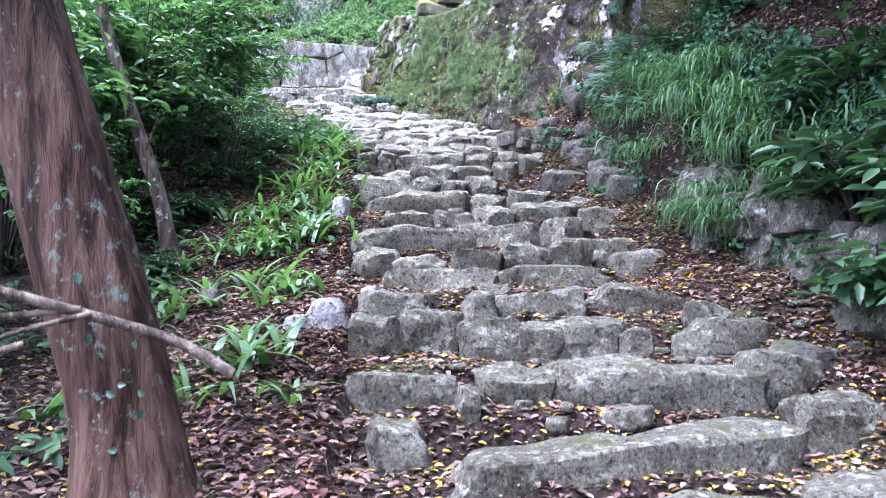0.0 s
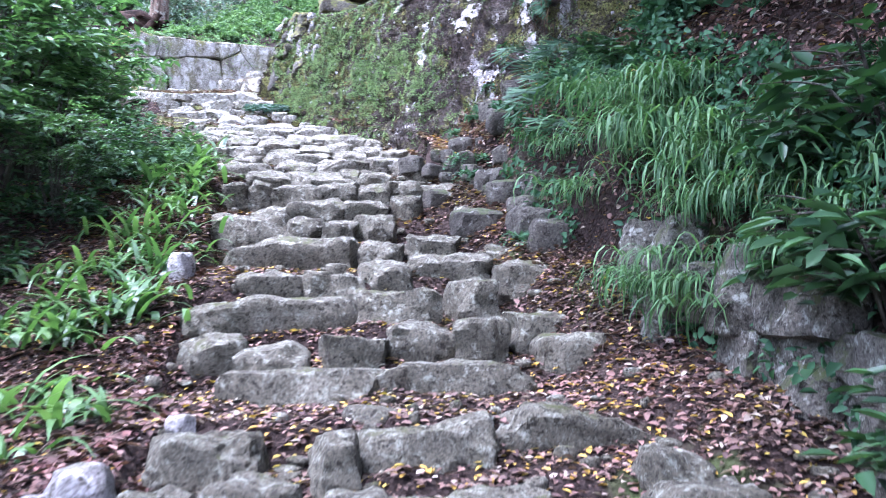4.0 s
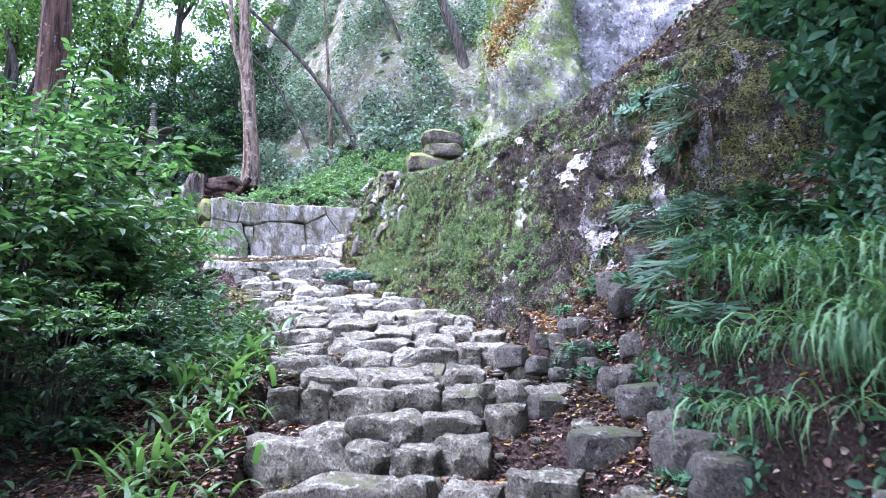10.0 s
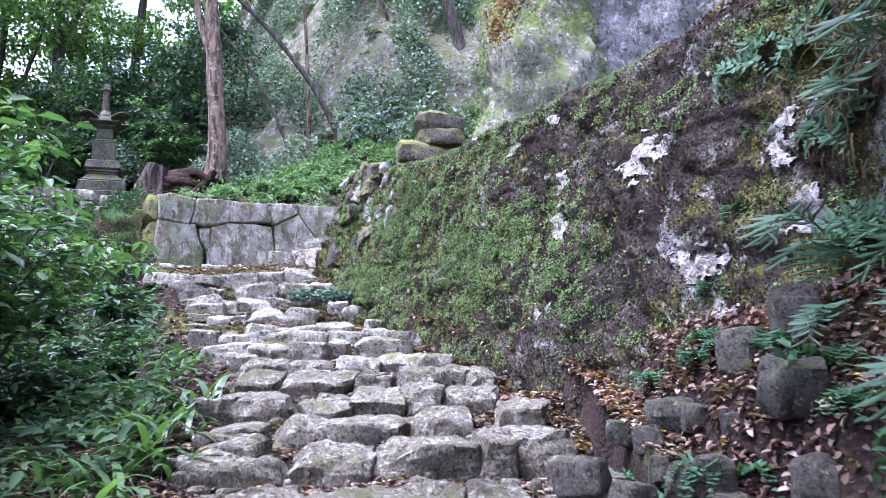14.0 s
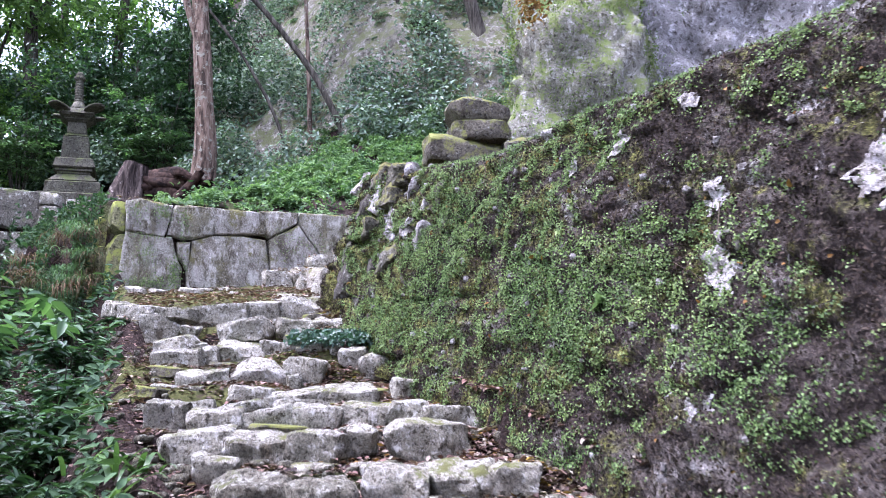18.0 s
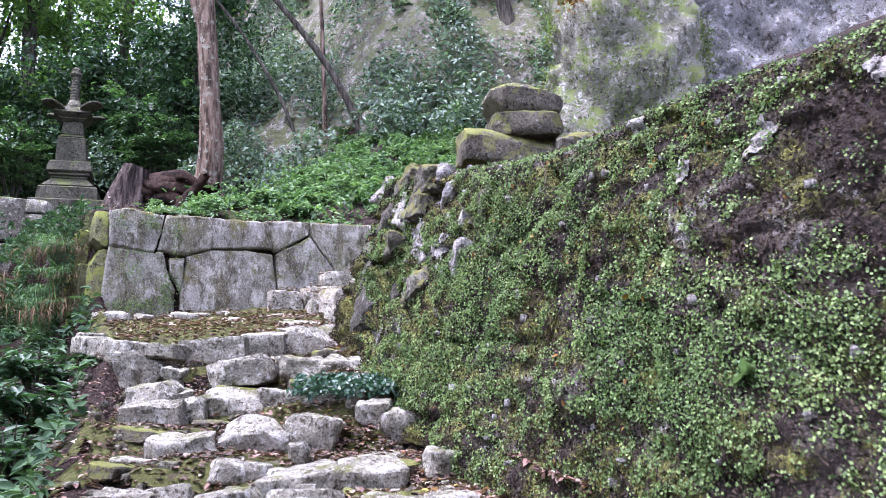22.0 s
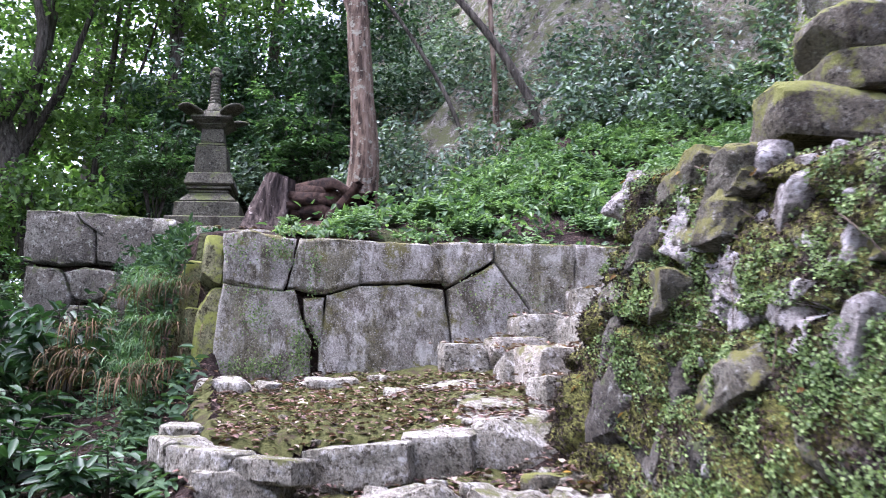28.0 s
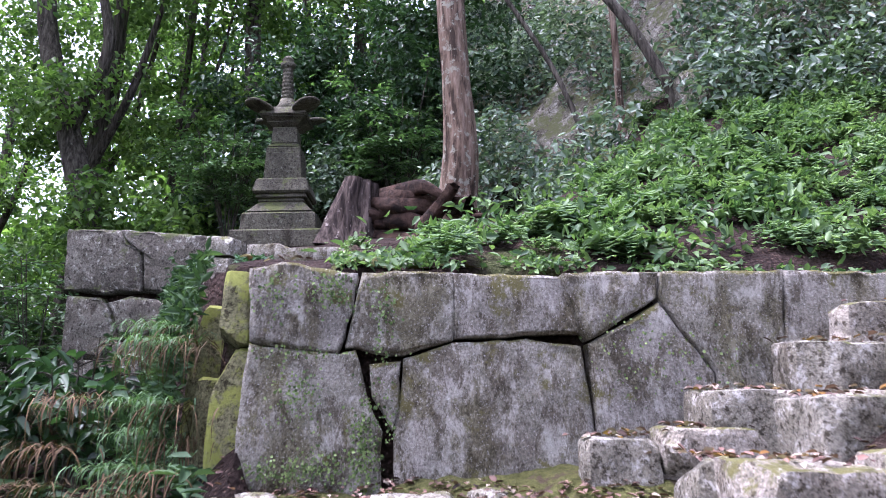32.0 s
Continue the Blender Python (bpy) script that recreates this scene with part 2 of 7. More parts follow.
M_DARKROCK = stone_material("dark_bank_rock", (0.03, 0.027, 0.02), (0.075, 0.07, 0.055), (0.14, 0.135, 0.11), (0.3, 0.31, 0.27), 0.6, 0.65, (0.04, 0.05, 0.018), relief=1.0)
M_TOWER = stone_material("tower_stone", (0.03, 0.03, 0.02), (0.065, 0.064, 0.043), (0.12, 0.117, 0.085), (0.19, 0.195, 0.155), 0.6, 0.75, (0.045, 0.055, 0.016))
M_ROCK = stone_material("hill_rock", (0.07, 0.066, 0.046), (0.17, 0.165, 0.125), (0.34, 0.33, 0.275), (0.48, 0.475, 0.42), 0.57, 0.86, (0.075, 0.085, 0.034), 1.0, 6, 4.0)
M_WHITE = stone_material("pale_rock", (0.12, 0.11, 0.095), (0.27, 0.26, 0.24), (0.42, 0.41, 0.39), (0.56, 0.55, 0.54), 0.56, 0.5, (0.06, 0.06, 0.025), relief=1.0)
M_CLIFF = stone_material("cliff_rock", (0.09, 0.09, 0.084), (0.23, 0.23, 0.222), (0.42, 0.42, 0.415), (0.62, 0.62, 0.62), 0.56, 0.62, (0.09, 0.105, 0.04), 1.0, 7, 3.0)
M_PILLAR = stone_material("mossy_cliff_rock", (0.09, 0.09, 0.062), (0.2, 0.2, 0.15), (0.36, 0.36, 0.31), (0.55, 0.55, 0.5), 0.56, 0.9, (0.11, 0.14, 0.04), 1.0, 8, 2.5)
M_SOIL = soil_material("forest_soil")
M_CEDAR = bark_material("cedar_bark", (0.014, 0.007, 0.004), (0.05, 0.027, 0.017), (0.1, 0.062, 0.042), (0.1, 0.115, 0.09), 0.59, (7, 7, 0.8), 13)
M_BARK = bark_material("reddish_bark", (0.03, 0.021, 0.014), (0.105, 0.074, 0.05), (0.2, 0.155, 0.115), (0.19, 0.19, 0.145), 0.57, (6, 6, 0.9), 9)
M_DARKBARK = bark_material("dark_bark", (0.02, 0.018, 0.013), (0.05, 0.045, 0.034), (0.095, 0.088, 0.068), (0.16, 0.175, 0.13), 0.66)
M_DEADWOOD = bark_material("dead_wood", (0.04, 0.03, 0.022), (0.1, 0.078, 0.056), (0.19, 0.155, 0.115), (0.4, 0.37, 0.32), 0.62)
M_STUMP = bark_material("stump_wood", (0.016, 0.012, 0.01), (0.05, 0.039, 0.031), (0.1, 0.08, 0.066), (0.26, 0.23, 0.2), 0.62)
M_ROT = bark_material("rotten_wood", (0.01, 0.007, 0.005), (0.03, 0.018, 0.012), (0.06, 0.038, 0.026), (0.1, 0.1, 0.06), 0.7, (3, 3, 3))
M_SHRUB = leaf_material("shrub_leaf", (0.026, 0.066, 0.028), (0.14, 0.25, 0.1), 0.38, 0.3, 0.4)
M_SHRUB_R = leaf_material("dark_shrub_leaf", (0.022, 0.06, 0.032), (0.08, 0.165, 0.085), 0.6, 0.26, 0.14)
M_EVERGREEN = leaf_material("evergreen_leaf", (0.012, 0.034, 0.016), (0.06, 0.13, 0.05), 0.45, 0.22, 0.3)
M_HERB = leaf_material("dark_herb_leaf", (0.025, 0.055, 0.027), (0.085, 0.15, 0.065), 0.65, 0.2, 0.12)
M_CANOPY = leaf_material("canopy_leaf", (0.04, 0.09, 0.025), (0.17, 0.28, 0.08), 0.5, 0.45, 0.25)
M_HILL = leaf_material("hillside_leaf", (0.028, 0.06, 0.04), (0.2, 0.28, 0.19), 0.42, 0.28, 0.35)
M_STRAP = leaf_material("strap_leaf", (0.036, 0.082, 0.028), (0.115, 0.2, 0.068), 0.38, 0.32, 0.4, (0.36, 0.31, 0.11))
M_GRASS = leaf_material("grass_blade", (0.035, 0.085, 0.036), (0.13, 0.23, 0.095), 0.5, 0.3, 0.2, (0.3, 0.24, 0.1))
M_DARKGRASS = leaf_material("dark_grass_blade", (0.02, 0.052, 0.026), (0.1, 0.17, 0.085), 0.45, 0.25, 0.3, (0.24, 0.19, 0.09))
M_DRYGRASS = leaf_material("dry_grass", (0.05, 0.03, 0.018), (0.15, 0.1, 0.055), 0.8, 0.15, 0.1)
M_PALEGREEN = leaf_material("pale_green_leaf", (0.13, 0.2, 0.1), (0.22, 0.3, 0.18), 0.5, 0.2, 0.3)
M_DEBRIS = leaf_material("wall_debris", (0.014, 0.01, 0.008), (0.085, 0.062, 0.048), 0.85, 0.1, 0.1)
M_CLIFFMOSS = leaf_material("cliff_moss_leaf", (0.08, 0.11, 0.03), (0.24, 0.31, 0.1), 0.7, 0.25, 0.1)
M_RUST = leaf_material("dead_leaf", (0.12, 0.06, 0.02), (0.3, 0.17, 0.06), 0.8, 0.25, 0.1)
M_FERN = leaf_material("fern_leaf", (0.036, 0.082, 0.036), (0.17, 0.265, 0.11), 0.5, 0.3, 0.22)
M_IVY = leaf_material("creeping_leaf", (0.045, 0.08, 0.026), (0.26, 0.35, 0.13), 0.55, 0.22, 0.22)
M_BLUEFERN = leaf_material("hanging_fern_leaf", (0.03, 0.07, 0.04), (0.1, 0.175, 0.1), 0.5, 0.28, 0.25)
M_DARKIVY = leaf_material("dark_creeping_leaf", (0.015, 0.05, 0.03), (0.05, 0.11, 0.06), 0.4, 0.2, 0.5)
M_YELLOW = leaf_material("yellow_litter", (0.36, 0.19, 0.03), (0.62, 0.43, 0.09), 0.6, 0.2, 0.3)
M_BROWN = leaf_material("brown_litter", (0.03, 0.016, 0.014), (0.26, 0.15, 0.12), 0.7, 0.1, 0.25)
M_REDLEAF = leaf_material("red_brown_litter", (0.04, 0.014, 0.012), (0.17, 0.075, 0.062), 0.7, 0.1, 0.25)
M_PALE = leaf_material("pale_litter", (0.2, 0.14, 0.11), (0.42, 0.34, 0.28), 0.7, 0.1, 0.25)


def mossy_face_material():
    n = Nodes("mossy_wall_face")
    rocky = n.noise(2.6, 9, 0.68)
    base = n.ramp(rocky, [(0.3, (0.022, 0.017, 0.014)), (0.5, (0.055, 0.044, 0.038)), (0.6, (0.12, 0.108, 0.095)), (0.68, (0.4, 0.39, 0.38))])
    moss = n.noise(3.3, 10, 0.72)
    place = n.tree.nodes.new("ShaderNodeSeparateXYZ")
    n.link(n.geo.outputs["Position"], place.inputs["Vector"])
    moss = n.math("SUBTRACT", moss, n.math("MULTIPLY", n.math("SUBTRACT", n.mask(place.outputs["Y"], 13.2, 11.2), n.mask(place.outputs["Y"], 10.8, 9.8)), 0.08))
    moss = n.math("ADD", moss, n.math("MULTIPLY", n.mask(place.outputs["Y"], 14.0, 15.2), 0.09))
    tone = n.ramp(n.noise(70, 6, 0.75), [(0.3, (0.035, 0.037, 0.014)), (0.5, (0.125, 0.132, 0.036)), (0.7, (0.29, 0.29, 0.09))])
    base = n.mix(n.mask(moss, 0.45, 0.56), base, tone)
    base = n.mix(0.8, base, n.ramp(n.noise(55, 8, 0.8), [(0.4, (0.2, 0.19, 0.18)), (0.6, (1.7, 1.7, 1.7))]), "MULTIPLY")
    base = n.mix(0.85, base, n.ramp(n.noise(190, 5, 0.8), [(0.38, (0.25, 0.24, 0.22)), (0.62, (1.75, 1.75, 1.7))]), "MULTIPLY")
    speck = n.noise(34, 8, 0.8)
    base = n.mix(n.mask(speck, 0.63, 0.66), base, (0.42, 0.42, 0.4))
    bare = n.math("SUBTRACT", n.noise(3.0, 11, 0.72, stretch=(1, 1, 0.6), warp=0.4), n.math("SUBTRACT", n.math("MULTIPLY", n.mask(place.outputs["Y"], 11.5, 14.0), 0.035), n.math("MULTIPLY", n.mask(place.outputs["Y"], 11.0, 9.8), 0.05)))
    stone = n.ramp(n.noise(45, 9, 0.8), [(0.35, (0.12, 0.11, 0.1)), (0.5, (0.3, 0.29, 0.275)), (0.65, (0.52, 0.51, 0.5))])
    base = n.mix(n.mask(bare, 0.605, 0.635), base, stone)
    run = n.noise(4.0, 6, 0.7, stretch=(1, 1, 0.25))
    base = n.mix(n.mask(run, 0.56, 0.66), base, n.mix(1.0, base, (0.4, 0.36, 0.34), "MULTIPLY"))
    normal = n.bump(n.noise(70, 8, 0.8), 1.0, 0.03, n.bump(n.noise(8, 8, 0.75), 1.0, 0.14))
    return n.done(base, 0.93, normal, 0.15)


M_FACE = mossy_face_material()

# ---- mesh helpers ----


def mesh_from(name, verts, faces, smooth=True):
    me = bpy.data.meshes.new(name)
    me.from_pydata([tuple(v) for v in verts], [], faces)
    if smooth:
        me.polygons.foreach_set("use_smooth", [True] * len(me.polygons))
    me.update()
    return me


def quads_mesh(name, verts, quads):
    """A mesh of many quads straight from arrays."""
    me = bpy.data.meshes.new(name)
    verts, quads = np.asarray(verts, np.float32), np.asarray(quads, np.int32)
    me.vertices.add(len(verts))
    me.vertices.foreach_set("co", verts.ravel())
    me.loops.add(quads.size)
    me.loops.foreach_set("vertex_index", quads.ravel())
    me.polygons.add(len(quads))
    me.polygons.foreach_set("loop_start", np.arange(0, quads.size, 4, dtype=np.int32))
    me.polygons.foreach_set("loop_total", np.full(len(quads), 4, np.int32))
    me.update(calc_edges=True)
    me.validate()
    return me


def part(name, me, material, parent=None, label="", m=None):
    """Links a mesh as one object, under a thing or a part."""
    if isinstance(me, bmesh.types.BMesh):
        data = bpy.data.meshes.new(name)
        me.to_mesh(data)
        me.free()
        me = data
    if not me.materials:
        me.materials.append(material)
    ob = new(name, me)
    if parent:
        ob.parent = parent
    if m is not None:
        ob.matrix_basis = m
    if label:
        tagged(ob, label)
    return ob


def thing(name, label, category, at=(0, 0, 0), group="", kind=""):
    ob = new(name)
    ob.location = at
    ob.empty_display_size = 0.1
    return tagged(ob, label, category, group, kind)


def unit(v):
    return v / np.maximum(np.linalg.norm(v, axis=-1, keepdims=True), 1e-9)


def cube_sphere(n):
    """Vertices (on a unit cube) and quads of a cube cut n times along each edge."""
    index, verts, quads = {}, [], []

    def vid(p):
        key = tuple(np.round(p, 5))
        if key not in index:
            index[key] = len(verts)
            verts.append(p)
        return index[key]

    lin = np.linspace(-1, 1, n + 1)
    for axis in range(3):
        for side in (-1, 1):
            for i in range(n):
                for j in range(n):
                    corner = []
                    for a, b in ((i, j), (i + 1, j), (i + 1, j + 1), (i, j + 1)):
                        p = np.zeros(3)
                        p[axis], p[(axis + 1) % 3], p[(axis + 2) % 3] = side, lin[a], lin[b]
                        corner.append(vid(p))
                    quads.append(corner if side > 0 else corner[::-1])
    return np.array(verts), np.array(quads)


CUBES = {n: cube_sphere(n) for n in (3, 5, 7, 10)}


def stone_mesh(name, size, rng, n=7, boxy=5.0, rough=0.06, cuts=5):
    """A broken stone: a rounded block, planed off on a few sides and roughened. size is its full extent."""
    verts, quads = CUBES[n]
    p = verts / (np.abs(verts) ** boxy).sum(1, keepdims=True) ** (1 / boxy)
    for _ in range(cuts):
        d = unit(rng.normal(size=3) * (1, 1, 0.7))
        reach = rng.uniform(0.74, 1.0) * np.abs(d).sum() ** 0.6
        over = np.maximum(p @ d - reach, 0)
        p = p - over[:, None] * d
    shift = rng.uniform(-50, 50, 3)
    half = np.array(size) / 2
    out = []
    for q in p * half:
        s = Vector(q * 3.0 + shift)
        d = noise.noise(s) * rough * 0.9 + noise.noise(s * 3.1) * rough * 0.5 + noise.noise(s * 7.3) * rough * 0.3
        out.append(q * (1 + d / max(0.12, np.linalg.norm(q))))
    me = quads_mesh(name, out, quads)
    me.set_sharp_from_angle(angle=radians(24))
    return me


def smooth(me):
    me.polygons.foreach_set("use_smooth", [True] * len(me.polygons))
    return me


def leaf_quads(base, ahead, side, length, width, droop=0.15, fold=0.2):
    """Leaves of two folded halves: arrays of base points, directions, side vectors, lengths and widths."""
    up = np.cross(side, ahead)
    length, width = length[:, None], width[:, None]
    tip = base + ahead * length - up * length * droop
    l1 = base + ahead * length * 0.3 + side * width * 0.5 + up * width * fold
    l2 = base + ahead * length * 0.7 + side * width * 0.38 + up * (width * fold - length * droop * 0.4)
    r1 = base + ahead * length * 0.3 - side * width * 0.5 + up * width * fold
    r2 = base + ahead * length * 0.7 - side * width * 0.38 + up * (width * fold - length * droop * 0.4)
    verts = np.stack([base, l1, l2, tip, r2, r1], 1).reshape(-1, 3)
    k = np.arange(len(base))[:, None] * 6
    quads = np.concatenate([k + [0, 3, 2, 1], k + [0, 5, 4, 3]])
    return verts, quads


def scatter_leaves(name, base, normal, length, width, rng, flat=0.6, droop=0.15, fold=0.2):
    """Leaves at the points of base, lying about across normal; flat 1 lies in the surface."""
    count = len(base)
    loose = rng.normal(size=(count, 3))
    n = unit(normal * flat + loose * (1 - flat))
    ahead = unit(np.cross(n, rng.normal(size=(count, 3))))
    side = np.cross(ahead, n)
    ln = length * rng.uniform(0.6, 1.25, count)
    return quads_mesh(name, *leaf_quads(base, ahead, side, ln, ln * width, droop, fold))


def blades(base, heading, length, width, rng, arch=1.0, rise=1.0, steps=5):
    """Arching grass or strap leaves: each a ribbon of steps quads."""
    count = len(base)
    level = np.stack([np.cos(heading), np.sin(heading), 0 * heading], 1)
    across = np.stack([-np.sin(heading), np.cos(heading), 0 * heading], 1)
    t = np.linspace(0, 1, steps + 1)
    angle = (np.arctan2(rise, 0.6) * np.ones(count) + rng.normal(0, 0.15, count))[:, None] - (arch * rng.uniform(0.7, 1.3, count))[:, None] * t
    step = length[:, None] / steps
    fore = np.cumsum(np.cos(angle) * step, 1) - np.cos(angle[:, :1]) * step
    high = np.cumsum(np.sin(angle) * step, 1) - np.sin(angle[:, :1]) * step
    mid = base[:, None] + level[:, None] * fore[..., None] + np.array([0, 0, 1.0]) * high[..., None]
    w = width[:, None] * np.interp(t, [0, 0.25, 0.6, 1], [0.7, 1, 0.8, 0.06])
    left, right = mid + across[:, None] * w[..., None] / 2, mid - across[:, None] * w[..., None] / 2
    verts = np.stack([left, right], 2).reshape(-1, 3)
    k = np.arange(count)[:, None, None] * 2 * (steps + 1) + np.arange(steps)[None, :, None] * 2
    quads = (k + np.array([0, 1, 3, 2])).reshape(-1, 4)
    return verts, quads


def tube(points, radii, sides=10, rng=None, lumps=0.0):
    """A tapered tube along points."""
    pts = np.array(points, float)
    verts, quads = [], []
    ref = np.array([0.3, 1, 0.1])
    for i, p in enumerate(pts):
        d = unit(pts[min(i + 1, len(pts) - 1)] - pts[max(i - 1, 0)])
        u = unit(np.cross(d, ref))
        v = np.cross(d, u)
        for k in range(sides):
            a = 2 * math.pi * k / sides
            r = radii[i]
            if lumps:
                r *= 1 + lumps * noise.noise(Vector((math.cos(a) * 1.7 + p[0], math.sin(a) * 1.7 + p[1], p[2] * 0.8)))
            verts.append(p + r * (math.cos(a) * u + math.sin(a) * v))
    for i in range(len(pts) - 1):
        for k in range(sides):
            a, b = i * sides + k, i * sides + (k + 1) % sides
            quads.append((a, b, b + sides, a + sides))
    return np.array(verts), np.array(quads)


def joined(pieces):
    verts, quads, at = [], [], 0
    for v, q in pieces:
        verts.append(v)
        quads.append(np.asarray(q) + at)
        at += len(v)
    return np.concatenate(verts), np.concatenate(quads)

# ---- plan of the stairway: rows of stones as (middle, front, top, width, height) ----
STEPS = []


def stones(*row):
    STEPS.append(row)


for k in range(5):
    stones(*[(-0.05 + 0.55 * j, -0.6 + 0.57 * k, -0.16 + 0.165 * k, 0.53, 0.19) for j in range(4)])
stones((0.80, 2.68, 0.80, 0.80, 0.14), (1.50, 2.72, 0.82, 0.5, 0.14))
stones((-0.17, 3.28, 0.95, 0.28, 0.25), (0.64, 3.12, 0.9, 1.42, 0.19, 20), (1.68, 3.50, 1.02, 0.38, 0.25))
stones((-0.16, 3.75, 1.09, 0.44, 0.21), (0.10, 3.58, 1.04, 0.09, 0.15), (0.33, 3.72, 1.09, 0.32, 0.20), (0.95, 3.82, 1.12, 0.93, 0.23), (1.60, 3.93, 1.15, 0.36, 0.22))
stones((-0.34, 4.45, 1.31, 0.25, 0.20), (-0.08, 4.54, 1.33, 0.33, 0.22), (0.24, 4.41, 1.30, 0.30, 0.21), (0.49, 4.35, 1.28, 0.21, 0.15), (0.75, 4.35, 1.28, 0.32, 0.16), (0.98, 4.29, 1.26, 0.16, 0.12), (1.48, 4.47, 1.31, 0.45, 0.17))
stones((-0.28, 4.88, 1.43, 0.40, 0.18), (0.21, 4.82, 1.42, 0.16, 0.13), (0.58, 4.98, 1.45, 0.51, 0.19), (1.21, 5.19, 1.48, 0.63, 0.19), (1.46, 4.67, 1.38, 0.22, 0.07))
stones((0.00, 5.80, 1.59, 0.75, 0.22), (0.76, 5.86, 1.60, 0.76, 0.18))
stones((-0.51, 6.15, 1.72, 0.33, 0.22), (-0.18, 6.07, 1.67, 0.33, 0.09), (0.25, 6.15, 1.72, 0.33, 0.15), (0.62, 6.28, 1.78, 0.35, 0.20), (0.95, 6.28, 1.78, 0.32, 0.15), (1.37, 6.45, 1.85, 0.47, 0.18), (1.53, 6.13, 1.71, 0.45, 0.20))
stones((-0.56, 6.51, 1.87, 0.35, 0.13), (-0.09, 6.62, 1.91, 0.61, 0.19), (0.50, 6.73, 1.95, 0.50, 0.20), (1.01, 6.90, 2.01, 0.30, 0.18), (1.43, 7.15, 2.10, 0.40, 0.17), (1.86, 7.45, 2.19, 0.29, 0.29))
stones((-0.27, 6.98, 2.03, 0.38, 0.13), (0.11, 7.03, 2.05, 0.37, 0.16), (0.46, 7.18, 2.11, 0.33, 0.18), (1.35, 7.08, 2.07, 0.30, 0.11))
stones((-0.31, 7.71, 2.28, 0.69, 0.29), (0.14, 7.69, 2.28, 0.23, 0.21), (0.43, 7.66, 2.26, 0.30, 0.21), (0.79, 7.75, 2.30, 0.38, 0.19), (0.91, 7.34, 2.16, 0.50, 0.21), (1.39, 7.56, 2.23, 0.37, 0.20))
stones((-0.59, 8.13, 2.48, 0.54, 0.32), (-0.16, 8.04, 2.44, 0.27, 0.15), (0.12, 8.01, 2.43, 0.22, 0.14), (0.38, 8.14, 2.49, 0.31, 0.17))
stones((-0.43, 8.29, 2.56, 0.29, 0.10), (-0.09, 8.36, 2.60, 0.42, 0.15), (0.31, 8.38, 2.60, 0.38, 0.13), (0.64, 8.50, 2.66, 0.24, 0.18), (1.20, 8.26, 2.55, 0.34, 0.09), (1.23, 8.07, 2.46, 0.28, 0.11))
stones((-0.78, 8.79, 2.79, 0.19, 0.15), (-0.59, 8.83, 2.81, 0.21, 0.16), (-0.27, 8.71, 2.76, 0.37, 0.18), (0.07, 8.76, 2.78, 0.30, 0.16), (0.36, 8.75, 2.78, 0.24, 0.14), (0.54, 8.78, 2.79, 0.11, 0.10), (0.69, 8.74, 2.78, 0.16, 0.09), (0.98, 8.73, 2.77, 0.39, 0.21))
stones((-0.55, 9.06, 2.90, 0.38, 0.16), (-0.13, 9.08, 2.91, 0.47, 0.17), (0.16, 9.19, 2.94, 0.14, 0.12), (0.35, 9.19, 2.95, 0.30, 0.17), (0.81, 9.42, 3.01, 0.29, 0.19), (0.85, 9.17, 2.94, 0.22, 0.12))
stones((-0.87, 9.57, 3.06, 0.51, 0.18), (-0.43, 9.69, 3.09, 0.41, 0.23), (0.04, 9.78, 3.12, 0.51, 0.21), (0.38, 9.87, 3.15, 0.20, 0.19), (0.62, 9.94, 3.17, 0.33, 0.19))
stones((-0.99, 10.01, 3.18, 0.32, 0.14), (-0.63, 10.14, 3.22, 0.31, 0.17), (-0.26, 10.14, 3.22, 0.44, 0.14), (0.12, 10.26, 3.26, 0.32, 0.15))
stones((-1.22, 10.67, 3.38, 0.25, 0.19), (-0.93, 10.64, 3.37, 0.35, 0.20), (-0.58, 10.54, 3.34, 0.28, 0.13), (-0.29, 10.71, 3.39, 0.33, 0.16), (-0.01, 10.81, 3.42, 0.26, 0.15), (0.30, 10.81, 3.42, 0.34, 0.14), (0.56, 10.45, 3.32, 0.30, 0.13))
stones((-1.08, 11.09, 3.51, 0.31, 0.15), (-0.72, 11.16, 3.53, 0.51, 0.19), (-0.33, 11.22, 3.55, 0.27, 0.17), (0.01, 11.19, 3.54, 0.30, 0.14), (0.22, 11.25, 3.55, 0.15, 0.10), (0.38, 11.18, 3.53, 0.19, 0.07))
stones((-1.45, 12.06, 3.74, 0.22, 0.16), (-1.17, 11.66, 3.65, 0.33, 0.14), (-0.85, 11.58, 3.63, 0.29, 0.1), (-0.48, 11.80, 3.68, 0.28, 0.1), (-0.20, 11.85, 3.69, 0.31, 0.12), (0.05, 11.84, 3.69, 0.22, 0.09))
stones((-1.67, 12.50, 3.85, 0.37, 0.14), (-1.29, 12.38, 3.82, 0.37, 0.15), (-0.97, 12.39, 3.82, 0.28, 0.15), (-0.74, 12.50, 3.85, 0.15, 0.1), (-0.39, 12.61, 3.88, 0.45, 0.12))
stones((-2.03, 13.08, 4.02, 0.32, 0.3), (-1.68, 12.90, 3.97, 0.3, 0.14), (-1.38, 12.90, 3.97, 0.33, 0.14), (-1.09, 12.93, 3.98, 0.28, 0.14), (-0.80, 13.00, 4.00, 0.3, 0.13), (-0.52, 13.06, 4.01, 0.25, 0.12), (-0.24, 12.96, 3.98, 0.32, 0.1))
stones((-1.35, 13.48, 4.09, 0.46, 0.1), (-0.94, 13.56, 4.12, 0.32, 0.1), (-0.55, 13.79, 4.18, 0.24, 0.08))
